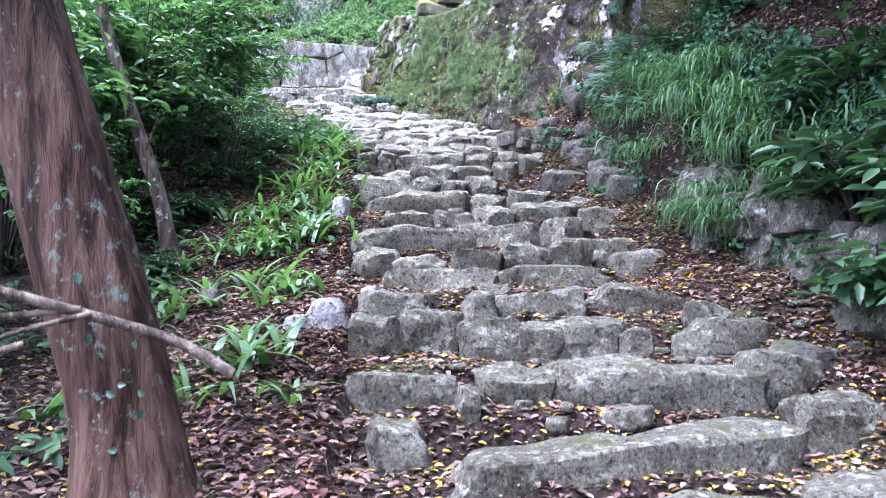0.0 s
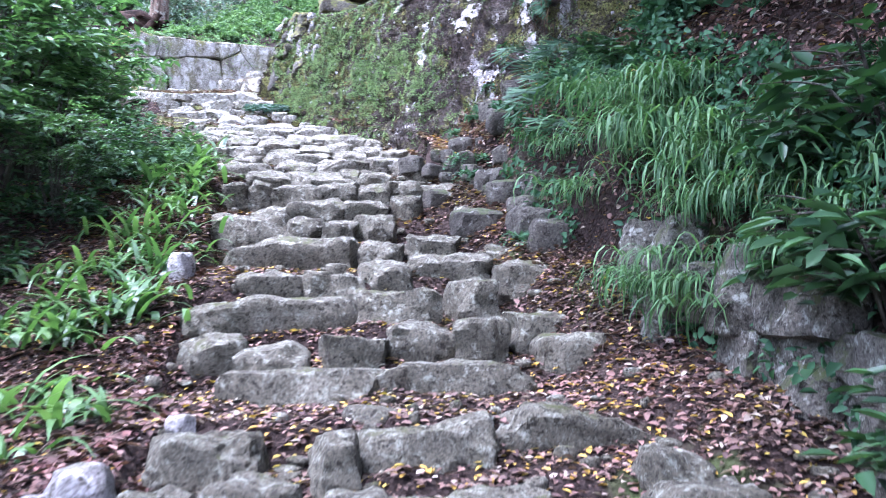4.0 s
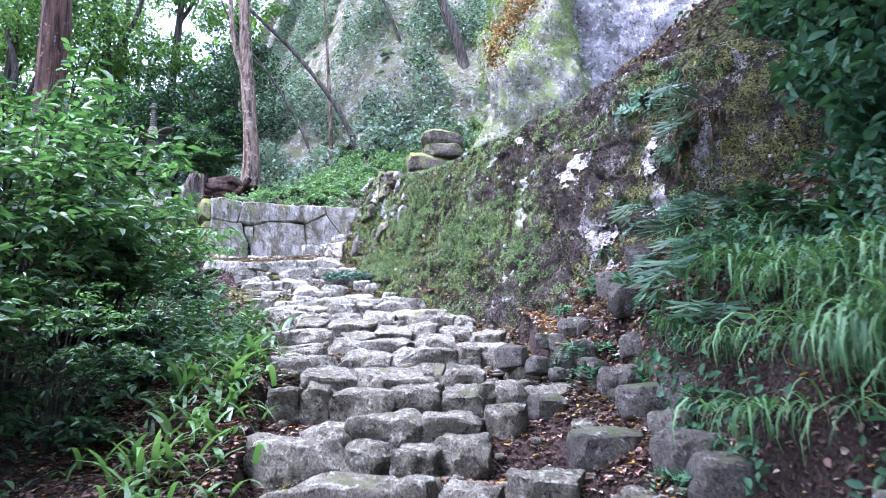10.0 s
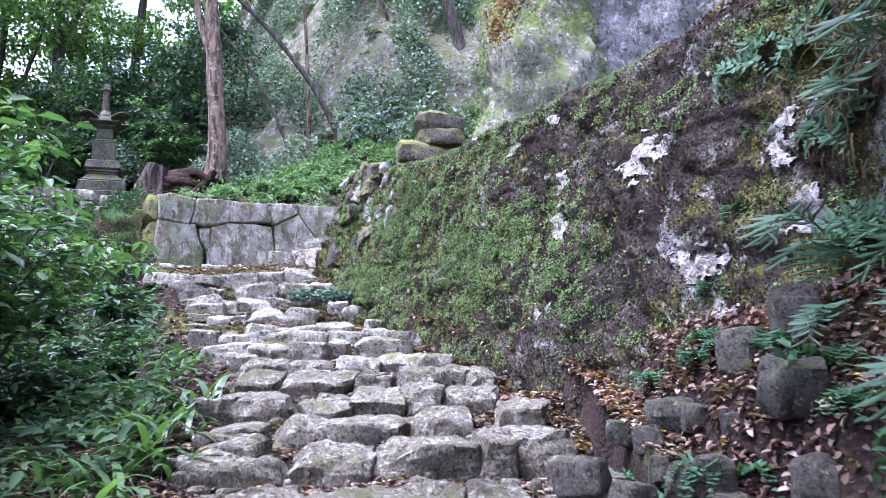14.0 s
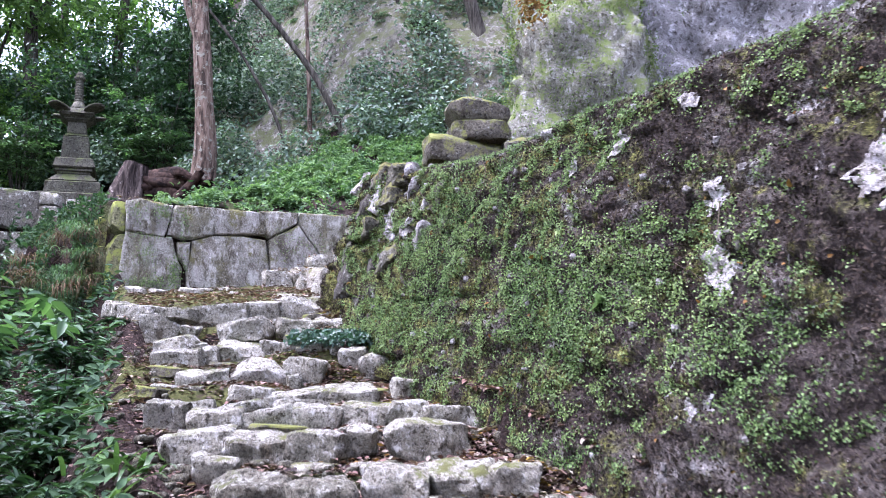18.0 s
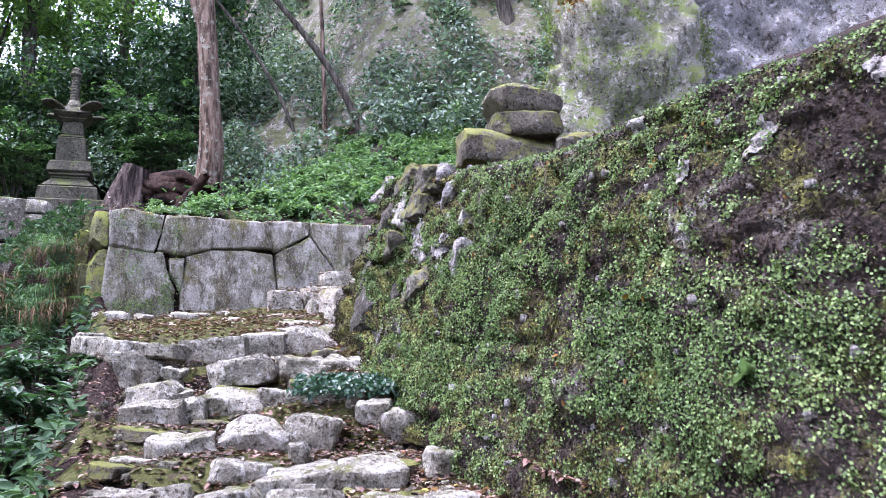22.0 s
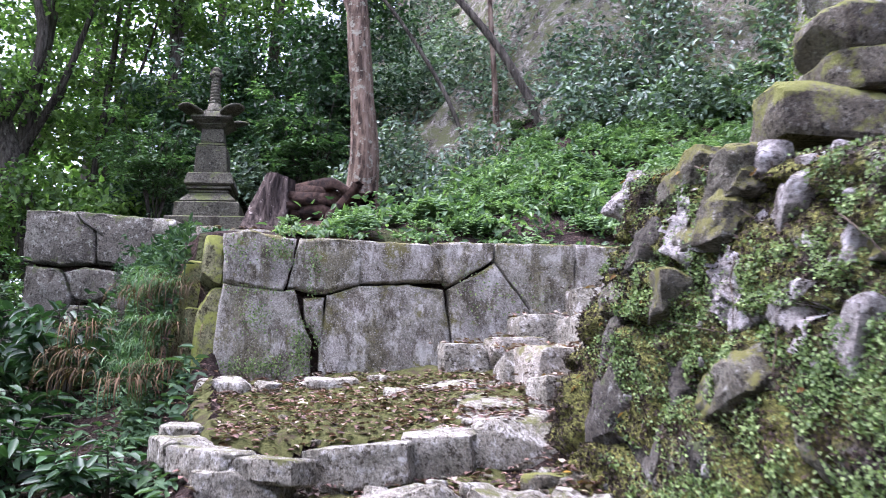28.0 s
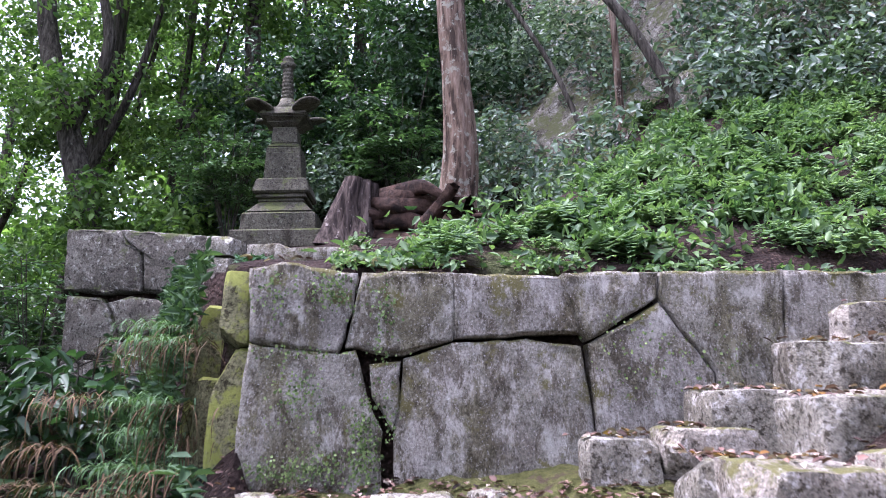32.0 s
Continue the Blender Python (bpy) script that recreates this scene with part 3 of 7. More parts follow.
stones((-2.10, 13.94, 4.26, 0.38, 0.2), (-1.75, 14.16, 4.34, 0.42, 0.27), (-1.39, 14.27, 4.37, 0.29, 0.19), (-1.39, 13.89, 4.22, 0.1, 0.09))
stones((-2.45, 14.47, 4.46, 0.4, 0.32), (-1.03, 14.48, 4.45, 0.18, 0.1), (-0.82, 14.40, 4.42, 0.28, 0.17))
stones((-2.61, 14.83, 4.59, 0.45, 0.22), (-2.23, 14.61, 4.50, 0.15, 0.1), (-2.00, 14.68, 4.53, 0.38, 0.12), (-1.69, 14.74, 4.55, 0.3, 0.1), (-1.3, 14.72, 4.53, 0.45, 0.12))
stones((-3.00, 15.35, 4.85, 0.5, 0.26), (-2.56, 15.09, 4.72, 0.15, 0.11), (-2.13, 15.22, 4.79, 0.44, 0.14), (-1.68, 15.24, 4.80, 0.33, 0.13), (-1.37, 15.22, 4.79, 0.3, 0.12))
stones((-2.45, 15.58, 4.97, 0.48, 0.13), (-2.11, 15.84, 5.03, 0.35, 0.16), (-1.73, 15.98, 5.08, 0.46, 0.17))

STAIR_Y = np.array([-3, 0, 2.5, 4.85, 5.67, 6.02, 6.27, 7.1, 7.7, 8.7, 9.1, 9.65, 11.27, 12.45, 12.95, 13.65, 14.3, 14.75, 15.5, 16.3, 17.2, 18.2])
STAIR_Z = np.array([-0.9, 0.0, 0.72, 1.43, 1.55, 1.65, 1.78, 2.08, 2.28, 2.76, 2.92, 3.08, 3.56, 3.83, 3.98, 4.13, 4.37, 4.55, 4.93, 5.15, 5.33, 5.45])
LEFT_Y, LEFT_X = [-3, 2.5, 4, 6, 8, 9, 10, 11, 12, 13, 14, 15, 16, 17.2], [-0.5, -0.42, -0.48, -0.72, -0.88, -1.0, -1.2, -1.35, -1.7, -2.25, -2.65, -2.95, -3.4, -4.05]
BANK_Y, BANK_X = [-3, 2, 4, 5.5, 6.5, 7.7, 8.4, 9.1, 9.8, 10.5, 11.16, 16.9], [2.35, 2.15, 2.08, 1.88, 1.68, 1.52, 1.34, 1.1, 1.02, 0.98, 0.86, -1.87]


def slope(y):
    return np.interp(y, STAIR_Y, STAIR_Z)


def left_edge(y):
    return np.interp(y, LEFT_Y, LEFT_X)


def bank_line(y):
    return np.interp(y, BANK_Y, BANK_X)


def north_y(x):
    """The front of the block wall at the head of the stairs."""
    return 17.15 + 0.46 * (x + 4.05)


def ease(a, b, v):
    t = np.clip((v - a) / (b - a), 0, 1)
    return t * t * (3 - 2 * t)


LINES = []
for row in STEPS:
    xs, ys, zs = (np.array([s[k] for s in row]) for k in range(3))
    tilt = np.polyfit(xs, ys, 1)[0] if len(row) > 2 else 0.0
    LINES.append((ys.mean(), xs.mean(), float(np.clip(tilt, -0.25, 0.25)), zs.mean()))
LINES.sort()


def tread(x, y):
    """The soil of the stairs: level behind each row of stones."""
    z = np.full(np.shape(x), -0.45) + 0 * x
    z = np.where(y < LINES[0][0], slope(y) - 0.2, z)
    for y0, x0, tilt, z0 in LINES:
        behind = y - (y0 + tilt * np.clip(x - x0, -1.2, 1.2)) - 0.16
        z = z + (z0 - 0.045 + 0.06 * np.clip(behind, 0, 1) - z) * ease(-0.08, 0.16, behind)
    return z + np.maximum(4.99 + 0.26 * (y - 15.95) - z, 0) * ease(15.75, 16.3, y)


def terrace(x, y):
    """The ground behind the block wall, rising into the hillside."""
    d = np.maximum((y - north_y(x)) * 0.91, 0)
    right = ease(-5.0, -1.0, x)
    z = 6.38 + d * (0.255 + 0.4 * right) + 0.25 * np.maximum(x + 1.2, 0)
    flat = 6.38 + 0.25 * np.maximum(y - 17.2, 0)
    z = z + (flat - z) * ease(-5.0, -6.8, x) * ease(27, 24, y)
    z = z - 0.3 * ease(-7.2, -6.7, x) * ease(-4.0, -4.5, x) * ease(17.9, 18.8, y) * ease(20.75, 20.4, y)
    back = np.maximum(y - 23.6 - 0.9 * np.maximum(-5.0 - x, 0), 0)
    z = z + np.minimum(back, 14) * (0.95 + 0.25 * np.sin(x * 0.9 + y * 0.35))
    west = ease(-9.0, -13.0, x)
    return z * (1 - west) + west * np.minimum(z, 7.4 - 0.06 * np.maximum(-x - 9, 0))


def ground_z(x, y):
    x, y = np.asarray(x, float), np.asarray(y, float)
    s = slope(y)
    z = tread(x, y)
    # left bank
    dx = left_edge(np.minimum(y, 17.2)) - x
    fall = 0.10 + 0.16 * ease(9, 13, y)
    low = slope(np.minimum(y, 15.5)) - 0.06 - fall * np.maximum(dx, 0) - 0.35 * ease(0.1, 0.5, dx) * ease(10, 13, y) + np.maximum(y - 15.5, 0) * 0.36
    low = np.where(dx > 6, np.maximum(low, slope(np.minimum(y, 15.5)) - 2.2), low)
    near = np.exp(-np.maximum((-1.17 * (x + 4.2) - (y - 17.3)) / 1.54, 0) / 0.7)
    low = low + ease(16.8, 18.0, y) * near * 0.3
    z = np.where(dx > 0, np.minimum(low, 6.4), z)
    # litter-filled gap between the upper rows and the foot of the tall wall
    gutter = ease(-1.75, -1.35, x) * ease(14.4, 14.8, y) * (dx <= 0)
    z = z + (slope(y) - 0.08 - z) * gutter
    # the treads run out level against the foot of the right bank
    shelf = x - bank_line(y)
    z = z + (s + 0.05 - z) * ease(-0.55, -0.02, shelf) * ease(9.6, 8.4, y) * (dx <= 0)
    # right bank with its low wall, then the ground on top of the tall wall
    bx = x - bank_line(y)
    tall = ease(8.8, 10.2, y)
    lip = np.interp(y, [5.2, 6.4, 7.8, 8.8, 11.0], [0.6, 0.9, 0.82, 0.3, 0.2])
    inner = np.interp(y, [7.5, 8.8], [1.05, 0.72])
    behind = 0.84 - 0.475 * (y - 11.16) + 0.4 - bank_line(y)
    crest = 5.75 + 0.10 * np.maximum(y - 12.5, 0) + 0.42 * np.maximum(bx - 0.8, 0)
    bank = s + 0.08 + lip * ease(0.14, 0.34, bx) + inner * np.maximum(bx - 0.2, 0) + 3.0 * tall * np.maximum(bx - np.maximum(behind, 0.25), 0)
    bank = np.where(bank > crest, crest + (1 - tall) * np.minimum(bank - crest, 3.5), bank)
    bank = bank * (1 - ease(7, 14, bx)) + ease(7, 14, bx) * np.minimum(bank, 8.0)
    z = np.where((bx > 0) & (y < 16.1 + 1.2 * np.maximum(x + 1.0, 0)), bank, z)
    # gap behind the tall wall where steps turn up to the terrace, then the terrace
    turn = (y >= 16.1 + 1.2 * np.maximum(x + 1.0, 0)) & (x > -1.9) & (y < north_y(x) + 0.15)
    z = np.where(turn, 5.0 + 0.26 * (y - 15.95) + 0.45 * np.maximum(x + 1.9, 0) * ease(16.6, 17.6, y), z)
    beyond = y > north_y(x) + 0.25
    side = (x > -4.2) | (y > 17.3 - 1.17 * (x + 4.2))
    z = np.where(beyond & side & ((x > -6.9) | (y > 20.75)), terrace(x, y), z)
    far = ease(26, 60, np.hypot(x, y - 10))
    return z * (1 - far) + far * 5.0


def rough_z(x, y):
    return ground_z(x, y) + GRIT(x, y)


LATTICE = np.random.default_rng(12).uniform(-0.5, 0.5, (256, 256))


def lumps(x, y):
    """Smooth value noise on arrays, from -0.5 to 0.5."""
    x, y = np.asarray(x, float), np.asarray(y, float)
    i, j = np.floor(x).astype(int), np.floor(y).astype(int)
    u, v = x - i, y - j
    u, v = u * u * (3 - 2 * u), v * v * (3 - 2 * v)
    at = lambda a, b: LATTICE[a % 256, b % 256]  # noqa: E731
    return (at(i, j) * (1 - u) + at(i + 1, j) * u) * (1 - v) + (at(i, j + 1) * (1 - u) + at(i + 1, j + 1) * u) * v


def GRIT(x, y):
    r = 0.05 * lumps(x * 2.1, y * 2.1) + 0.04 * lumps(x * 6.3, y * 6.3) + 0.025 * lumps(x * 15, y * 15)
    hill = ease(22.5, 25, y) * ease(-10, -5, x)
    return r + hill * (0.35 * np.sin(1.9 * x + np.sin(1.1 * y)) * np.sin(1.7 * y) + 0.18 * np.sin(4.3 * x + 1.3 * y) * np.sin(3.9 * y - x))


def span(*pieces):
    """Coordinates from runs of (start, end, step)."""
    return np.unique(np.concatenate([np.arange(a, b, s) for a, b, s in pieces]).round(4))


gx = span((-420, -60, 40), (-60, -12, 2.0), (-12, -4.6, 0.25), (-4.6, 3.4, 0.07), (3.4, 8, 0.25), (8, 40, 2.0), (40, 421, 40))
gy = span((-400, -30, 40), (-30, -2, 2.0), (-2, 2.4, 0.2), (2.4, 19.0, 0.06), (19.0, 36, 0.25), (36, 70, 3.0), (70, 471, 40))
XX, YY = np.meshgrid(gx, gy)
ZZ = rough_z(XX, YY)
k = (np.arange(len(gy) - 1)[:, None] * len(gx) + np.arange(len(gx) - 1)[None, :]).reshape(-1, 1)
ground = part("ground", smooth(quads_mesh("ground", np.stack([XX, YY, ZZ], -1).reshape(-1, 3), k + np.array([0, 1, len(gx) + 1, len(gx)]))), M_SOIL)
tagged(ground, "dark forest soil with leaf litter and roots", "ground", kind="structure")

# ---- the stone stairway ----
rng = np.random.default_rng(7)
stairway = thing("stone_stairway", "old uneven stairway of rough grey stones", "stairs", (0.3, 6, float(slope(6.0))), kind="structure")
back = Matrix.Translation(stairway.location).inverted()
for row in STEPS:
    lean = math.degrees(math.atan(np.clip(np.polyfit([s[0] for s in row], [s[1] for s in row], 1)[0], -0.3, 0.3))) if len(row) > 2 else 0.0
    for cx, y, z, w, h, *turned in row:
        deep = float(np.clip(rng.uniform(0.28, 0.42), 0.2, 0.6 * w + 0.2)) 
        tall = h + (0.12 if y < 11.5 else 0.07)
        deep = deep if y < 11.5 else float(np.clip(0.75 * w, 0.14, 0.3))
        near = float(np.interp(y, [3.0, 5.0, 6.8, 8.6], [0.25, 0.9, 1.0, 0.0]))
        y, z = y - 0.13 * near, z - 0.04 * near
        # darker colour stands in for shade on the lower rows, paler for light above
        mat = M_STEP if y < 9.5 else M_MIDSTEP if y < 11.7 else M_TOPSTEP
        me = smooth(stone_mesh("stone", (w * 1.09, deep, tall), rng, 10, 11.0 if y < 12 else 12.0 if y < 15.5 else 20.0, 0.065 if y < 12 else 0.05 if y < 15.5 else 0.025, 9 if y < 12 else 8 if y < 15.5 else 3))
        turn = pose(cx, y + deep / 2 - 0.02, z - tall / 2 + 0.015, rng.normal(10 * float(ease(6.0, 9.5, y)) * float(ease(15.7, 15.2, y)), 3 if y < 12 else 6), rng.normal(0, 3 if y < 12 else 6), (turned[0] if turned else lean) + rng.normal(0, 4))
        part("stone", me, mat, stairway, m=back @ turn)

# flat stones bedded in the treads behind each row, many of them mossy, and small stones wedged between
rng = np.random.default_rng(17)
for y0, x0, tilt, z0 in LINES:
    if y0 < 2.8 or y0 > 15.7:
        continue
    for sweep in range(1 if y0 < 12 else 2):
        x = float(left_edge(y0)) + 0.1
        right = min(float(bank_line(y0)) - 0.6, 1.5) if y0 < 14.0 else -0.95
        while x < right:
            small = rng.uniform() < (0.3 if y0 < 9.3 else 0.5)
            w = rng.uniform(0.06, 0.14) if small else rng.uniform(0.16, 0.38)
            if rng.uniform() < (0.22 if y0 < 9.3 else 0.8):
                y = y0 + tilt * float(np.clip(x - x0, -1.2, 1.2)) + rng.uniform(0.3, 0.42) + 0.16 * sweep
                d, h = (rng.uniform(0.06, 0.12), rng.uniform(0.05, 0.1)) if small else (rng.uniform(0.16, 0.3), rng.uniform(0.08, 0.14))
                me = smooth(stone_mesh("tread_stone", (w, d, h), rng, 5 if small else 7, 8.0, 0.04, 8))
                z = float(ground_z(x + w / 2, y)) + rng.uniform(0.02, 0.055) - h / 2 + 0.02
                mossy = y0 > 12 and not small and rng.uniform() < 0.5
                # tread stones take the same shaded and lit tones as their row
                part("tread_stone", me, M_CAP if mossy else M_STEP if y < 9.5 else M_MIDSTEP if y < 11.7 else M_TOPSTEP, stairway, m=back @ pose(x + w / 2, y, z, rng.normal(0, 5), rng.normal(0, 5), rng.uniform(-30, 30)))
            x += w + rng.uniform(0.02, 0.2)

# ---- block wall at the head of the stairs ----
YAW = math.degrees(math.atan(0.46))


def on_north(u, out, z):
    """A place u metres along the block wall from its corner, out metres before its face."""
    c, s = math.cos(math.radians(YAW)), math.sin(math.radians(YAW))
    return Vector((-4.05 + u * c + out * s, 17.15 + u * s - out * c, z))


def block(parent, outline, deep, material, bulge=0.008, chamfer=0.007, seed=0, label="", name="block", place=on_north):
    """A wall block: an outline of (along, height) corners, pillowed in front, its arrises knocked off."""
    r = random.Random(seed)
    bm = bmesh.new()
    mid = Vector((sum(p[0] for p in outline) / len(outline), sum(p[1] for p in outline) / len(outline)))
    ring = []
    for i, p in enumerate(outline):
        q = outline[(i + 1) % len(outline)]
        steps = max(2, int((Vector(q) - Vector(p)).length / 0.07))
        for j in range(steps):
            t = j / steps
            v = Vector(p).lerp(Vector(q), t)
            ring.append(v + Vector((r.uniform(-1, 1), r.uniform(-1, 1))) * 0.006)
    layers = []
    for inset, out in ((-0.006, -deep), (-0.007, -chamfer * 1.6), (chamfer * 0.5, -chamfer * 0.5), (chamfer * 1.4, 0.0)):
        loop = []
        for v in ring:
            d = mid - v
            u = v + d.normalized() * inset
            loop.append(bm.verts.new(place(u.x, out + (0.006 * noise.noise(Vector((u.x * 9, u.y * 9, seed))) if out > -deep else 0), u.y)))
        layers.append(loop)
    for a, b in zip(layers, layers[1:]):
        for i in range(len(a)):
            j = (i + 1) % len(a)
            bm.faces.new((a[i], a[j], b[j], b[i]))
    prev = layers[-1]
    for shrink in (0.95, 0.86, 0.7, 0.5, 0.25):
        loop = []
        for v in ring:
            u = mid.lerp(v, shrink)
            lump = bulge * (1 - shrink ** 2) + 0.014 * noise.noise(Vector((u.x * 5, u.y * 5, seed + 3.0))) + 0.01 * noise.noise(Vector((u.x * 14, u.y * 14, seed)))
            loop.append(bm.verts.new(place(u.x, lump, u.y)))
        for i in range(len(prev)):
            j = (i + 1) % len(prev)
            bm.faces.new((prev[i], prev[j], loop[j], loop[i]))
        prev = loop
    bm.faces.new(prev)
    bm.faces.new(layers[0][::-1])
    bmesh.ops.recalc_face_normals(bm, faces=bm.faces)
    for f in bm.faces:
        f.smooth = True
    return part(name, bm, material, parent, label)


wall_north = thing("wall_north", "retaining wall of large fitted grey granite blocks", "wall", kind="structure")
UPPER_BLOCKS = (
    ((0.03, 6.42), (0.18, 6.46), (0.545, 6.41), (0.52, 6.24), (0.465, 6.03), (0.25, 6.045), (0.04, 6.075)),
    ((0.57, 6.41), (0.73, 6.425), (1.02, 6.43), (1.025, 6.10), (0.78, 6.02), (0.50, 6.055), (0.54, 6.24)),
    ((1.03, 6.425), (1.565, 6.42), (1.595, 6.34), (1.655, 6.17), (1.65, 6.14), (1.36, 6.125), (1.035, 6.105)),
    ((1.585, 6.44), (2.07, 6.46), (2.05, 6.325), (1.70, 6.105), (1.665, 6.17), (1.605, 6.35)),
    ((0.62, 5.96), (0.765, 5.975), (0.762, 5.82), (0.735, 5.66), (0.645, 5.82)),
)
LOWER_BLOCKS = (
    ((0.04, 6.055), (0.25, 6.025), (0.465, 6.01), (0.55, 6.03), (0.60, 5.82), (0.68, 5.65), (0.68, 5.38), (0.64, 5.28), (0.23, 5.30), (0.0, 5.42), (0.015, 5.81)),
    ((0.79, 6.0), (1.03, 6.075), (1.38, 6.095), (1.66, 6.075), (1.69, 5.86), (1.72, 5.67), (1.71, 5.2), (1.16, 5.2), (0.76, 5.2), (0.755, 5.64), (0.785, 5.85)),
    ((1.71, 6.075), (2.065, 6.295), (2.16, 6.175), (2.34, 5.94), (2.34, 5.3), (1.73, 5.3), (1.745, 5.67), (1.72, 5.86)),
    ((2.085, 6.455), (2.73, 6.48), (2.715, 6.16), (2.6, 5.4), (2.36, 5.4), (2.355, 5.96), (2.18, 6.18), (2.075, 6.32)),
    ((2.745, 6.48), (3.29, 6.48), (3.29, 5.7), (2.64, 5.7), (2.73, 6.16)),
    ((3.31, 6.49), (4.2, 6.52), (4.2, 5.9), (3.31, 5.9)),
)
for i, outline in enumerate(UPPER_BLOCKS + LOWER_BLOCKS):
    block(wall_north, outline, 0.42, M_WALL, seed=i + 1)
# a dark core behind the open joints
bm = bmesh.new()
core = [on_north(u, -o, z) for u, o, z in ((0.06, 0.12, 5.1), (4.2, 0.12, 5.1), (4.2, 0.12, 6.38), (0.06, 0.12, 6.34), (0.06, 0.5, 5.1), (4.2, 0.5, 5.1), (4.2, 0.5, 6.38), (0.06, 0.5, 6.34))]
vs = [bm.verts.new(c) for c in core]
for f in ((0, 1, 2, 3), (4, 7, 6, 5), (0, 4, 5, 1), (3, 2, 6, 7), (1, 5, 6, 2), (0, 3, 7, 4)):
    bm.faces.new([vs[i] for i in f])
part("core", bm, M_SOIL, wall_north, "dark earth behind the joints")
# the corner stones that run back from its left end, overgrown with moss
for u, o, w, z0, z1, seed in ((-0.05, 0.27, 0.17, 6.06, 6.42, 3), (-0.08, 0.28, 0.2, 5.2, 6.05, 4), (-0.19, 0.42, 0.2, 5.1, 5.9, 5), (-0.24, 0.62, 0.24, 5.5, 6.3, 6)):
    me = smooth(stone_mesh("mossy_block", (w, 0.46, z1 - z0), np.random.default_rng(seed), 7, 14.0, 0.02, 2))
    at = on_north(u, -o, (z0 + z1) / 2)
    part("mossy_block", me, M_WALLMOSS, wall_north, "block thick with yellow-green moss", pose(*at, 0, 4, YAW + 6))

# ---- tall wall on the right, overgrown ----


def tall_face(y, h):
    """The face of the tall wall: h metres above the foot."""
    z = slope(y) + h
    x = 0.84 - 0.475 * (y - 11.16) + 0.3 * h
    return x, z


def tall_top(y):
    return np.interp(y, [8.2, 8.6, 9.2, 10.0, 11.0, 11.8, 13, 13.9, 15, 15.6, 16.2], [4.5, 5.0, 5.42, 5.68, 5.74, 5.78, 5.88, 5.92, 6.14, 6.32, 6.44])


def tall_relief(y, h):
    p = Vector((y * 1.0, h * 1.25, 4.2))
    cell = noise.voronoi(Vector((y * 1.7 + 0.3 * noise.noise(p * 2), h * 2.3, 1.0)))[0]
    gap = min(0.14, cell[1] - cell[0])
    gap *= 1.0 + 1.3 * float(ease(13.6, 14.6, y))
    return 0.3 * gap + 0.012 * noise.noise(p * 37) + 0.06 * noise.noise(p * 1.3) + 0.045 * noise.noise(p * 3.7) + 0.03 * noise.noise(p * 9) + 0.015 * noise.noise(p * 19)


wy = np.arange(8.2, 16.25, 0.035)
verts, rows_n = [], 76
for y in wy:
    top = float(tall_top(y) - slope(y))
    for j in range(rows_n):
        h = -0.15 + (top + 0.15) * j / (rows_n - 1)
        x, z = tall_face(y, h)
        out = tall_relief(y, h) - 0.25 * max(0, (h - top + 0.12) / 0.12) ** 2
        round_end = 0.3 * max(0, (y - 15.9) / 0.3) ** 2
        verts.append((x - out + round_end, y - 0.475 * out * 0.9, z))
    verts.append((verts[-1][0] + 0.45, y + 0.2, verts[-1][2] - 0.05))
    verts.append((verts[-1][0] + 0.1, y + 0.2, slope(y) - 0.2))
cols = rows_n + 2
k = (np.arange(len(wy) - 1)[:, None] * cols + np.arange(cols - 1)[None, :]).reshape(-1, 1)
tall_wall = thing("wall_east", "tall retaining wall overgrown with moss and small creepers", "wall", kind="structure")
FACE_VERTS = np.array(verts)
part("face", smooth(quads_mesh("face", FACE_VERTS, k + np.array([0, cols, cols + 1, 1]))), M_FACE, tall_wall)
# end of the wall, towards the terrace
end = FACE_VERTS[-cols:]
me = mesh_from("end", list(end) , [tuple(range(cols))])
part("end", me, M_FACE, tall_wall)


def face_place(y, h):
    x, z = tall_face(y, h)
    return Vector((x - tall_relief(y, h), y - 0.43 * tall_relief(y, h), z))


OUT = Vector((-0.86, -0.41, 0.3)).normalized()
rng = np.random.default_rng(21)
PALE = ((10.75, 1.42, 0.34, 0.3), (11.6, 1.28, 0.16, 0.2), (11.45, 1.0, 0.2, 0.25), (10.15, 0.85, 0.36, 0.22), (11.4, 0.35, 0.15, 0.15), (10.5, 1.95, 0.12, 0.14), (12.3, 1.62, 0.1, 0.16),
        (15.3, 1.1, 0.18, 0.3), (15.05, 0.9, 0.16, 0.24), (14.6, 0.95, 0.1, 0.16), (13.1, 1.75, 0.14, 0.14), (12.7, 1.5, 0.1, 0.12), (9.8, 1.5, 0.2, 0.3), (9.6, 1.15, 0.22, 0.25), (11.9, 1.8, 0.14, 0.1), (9.9, 0.5, 0.2, 0.3), (9.4, 0.7, 0.2, 0.3))
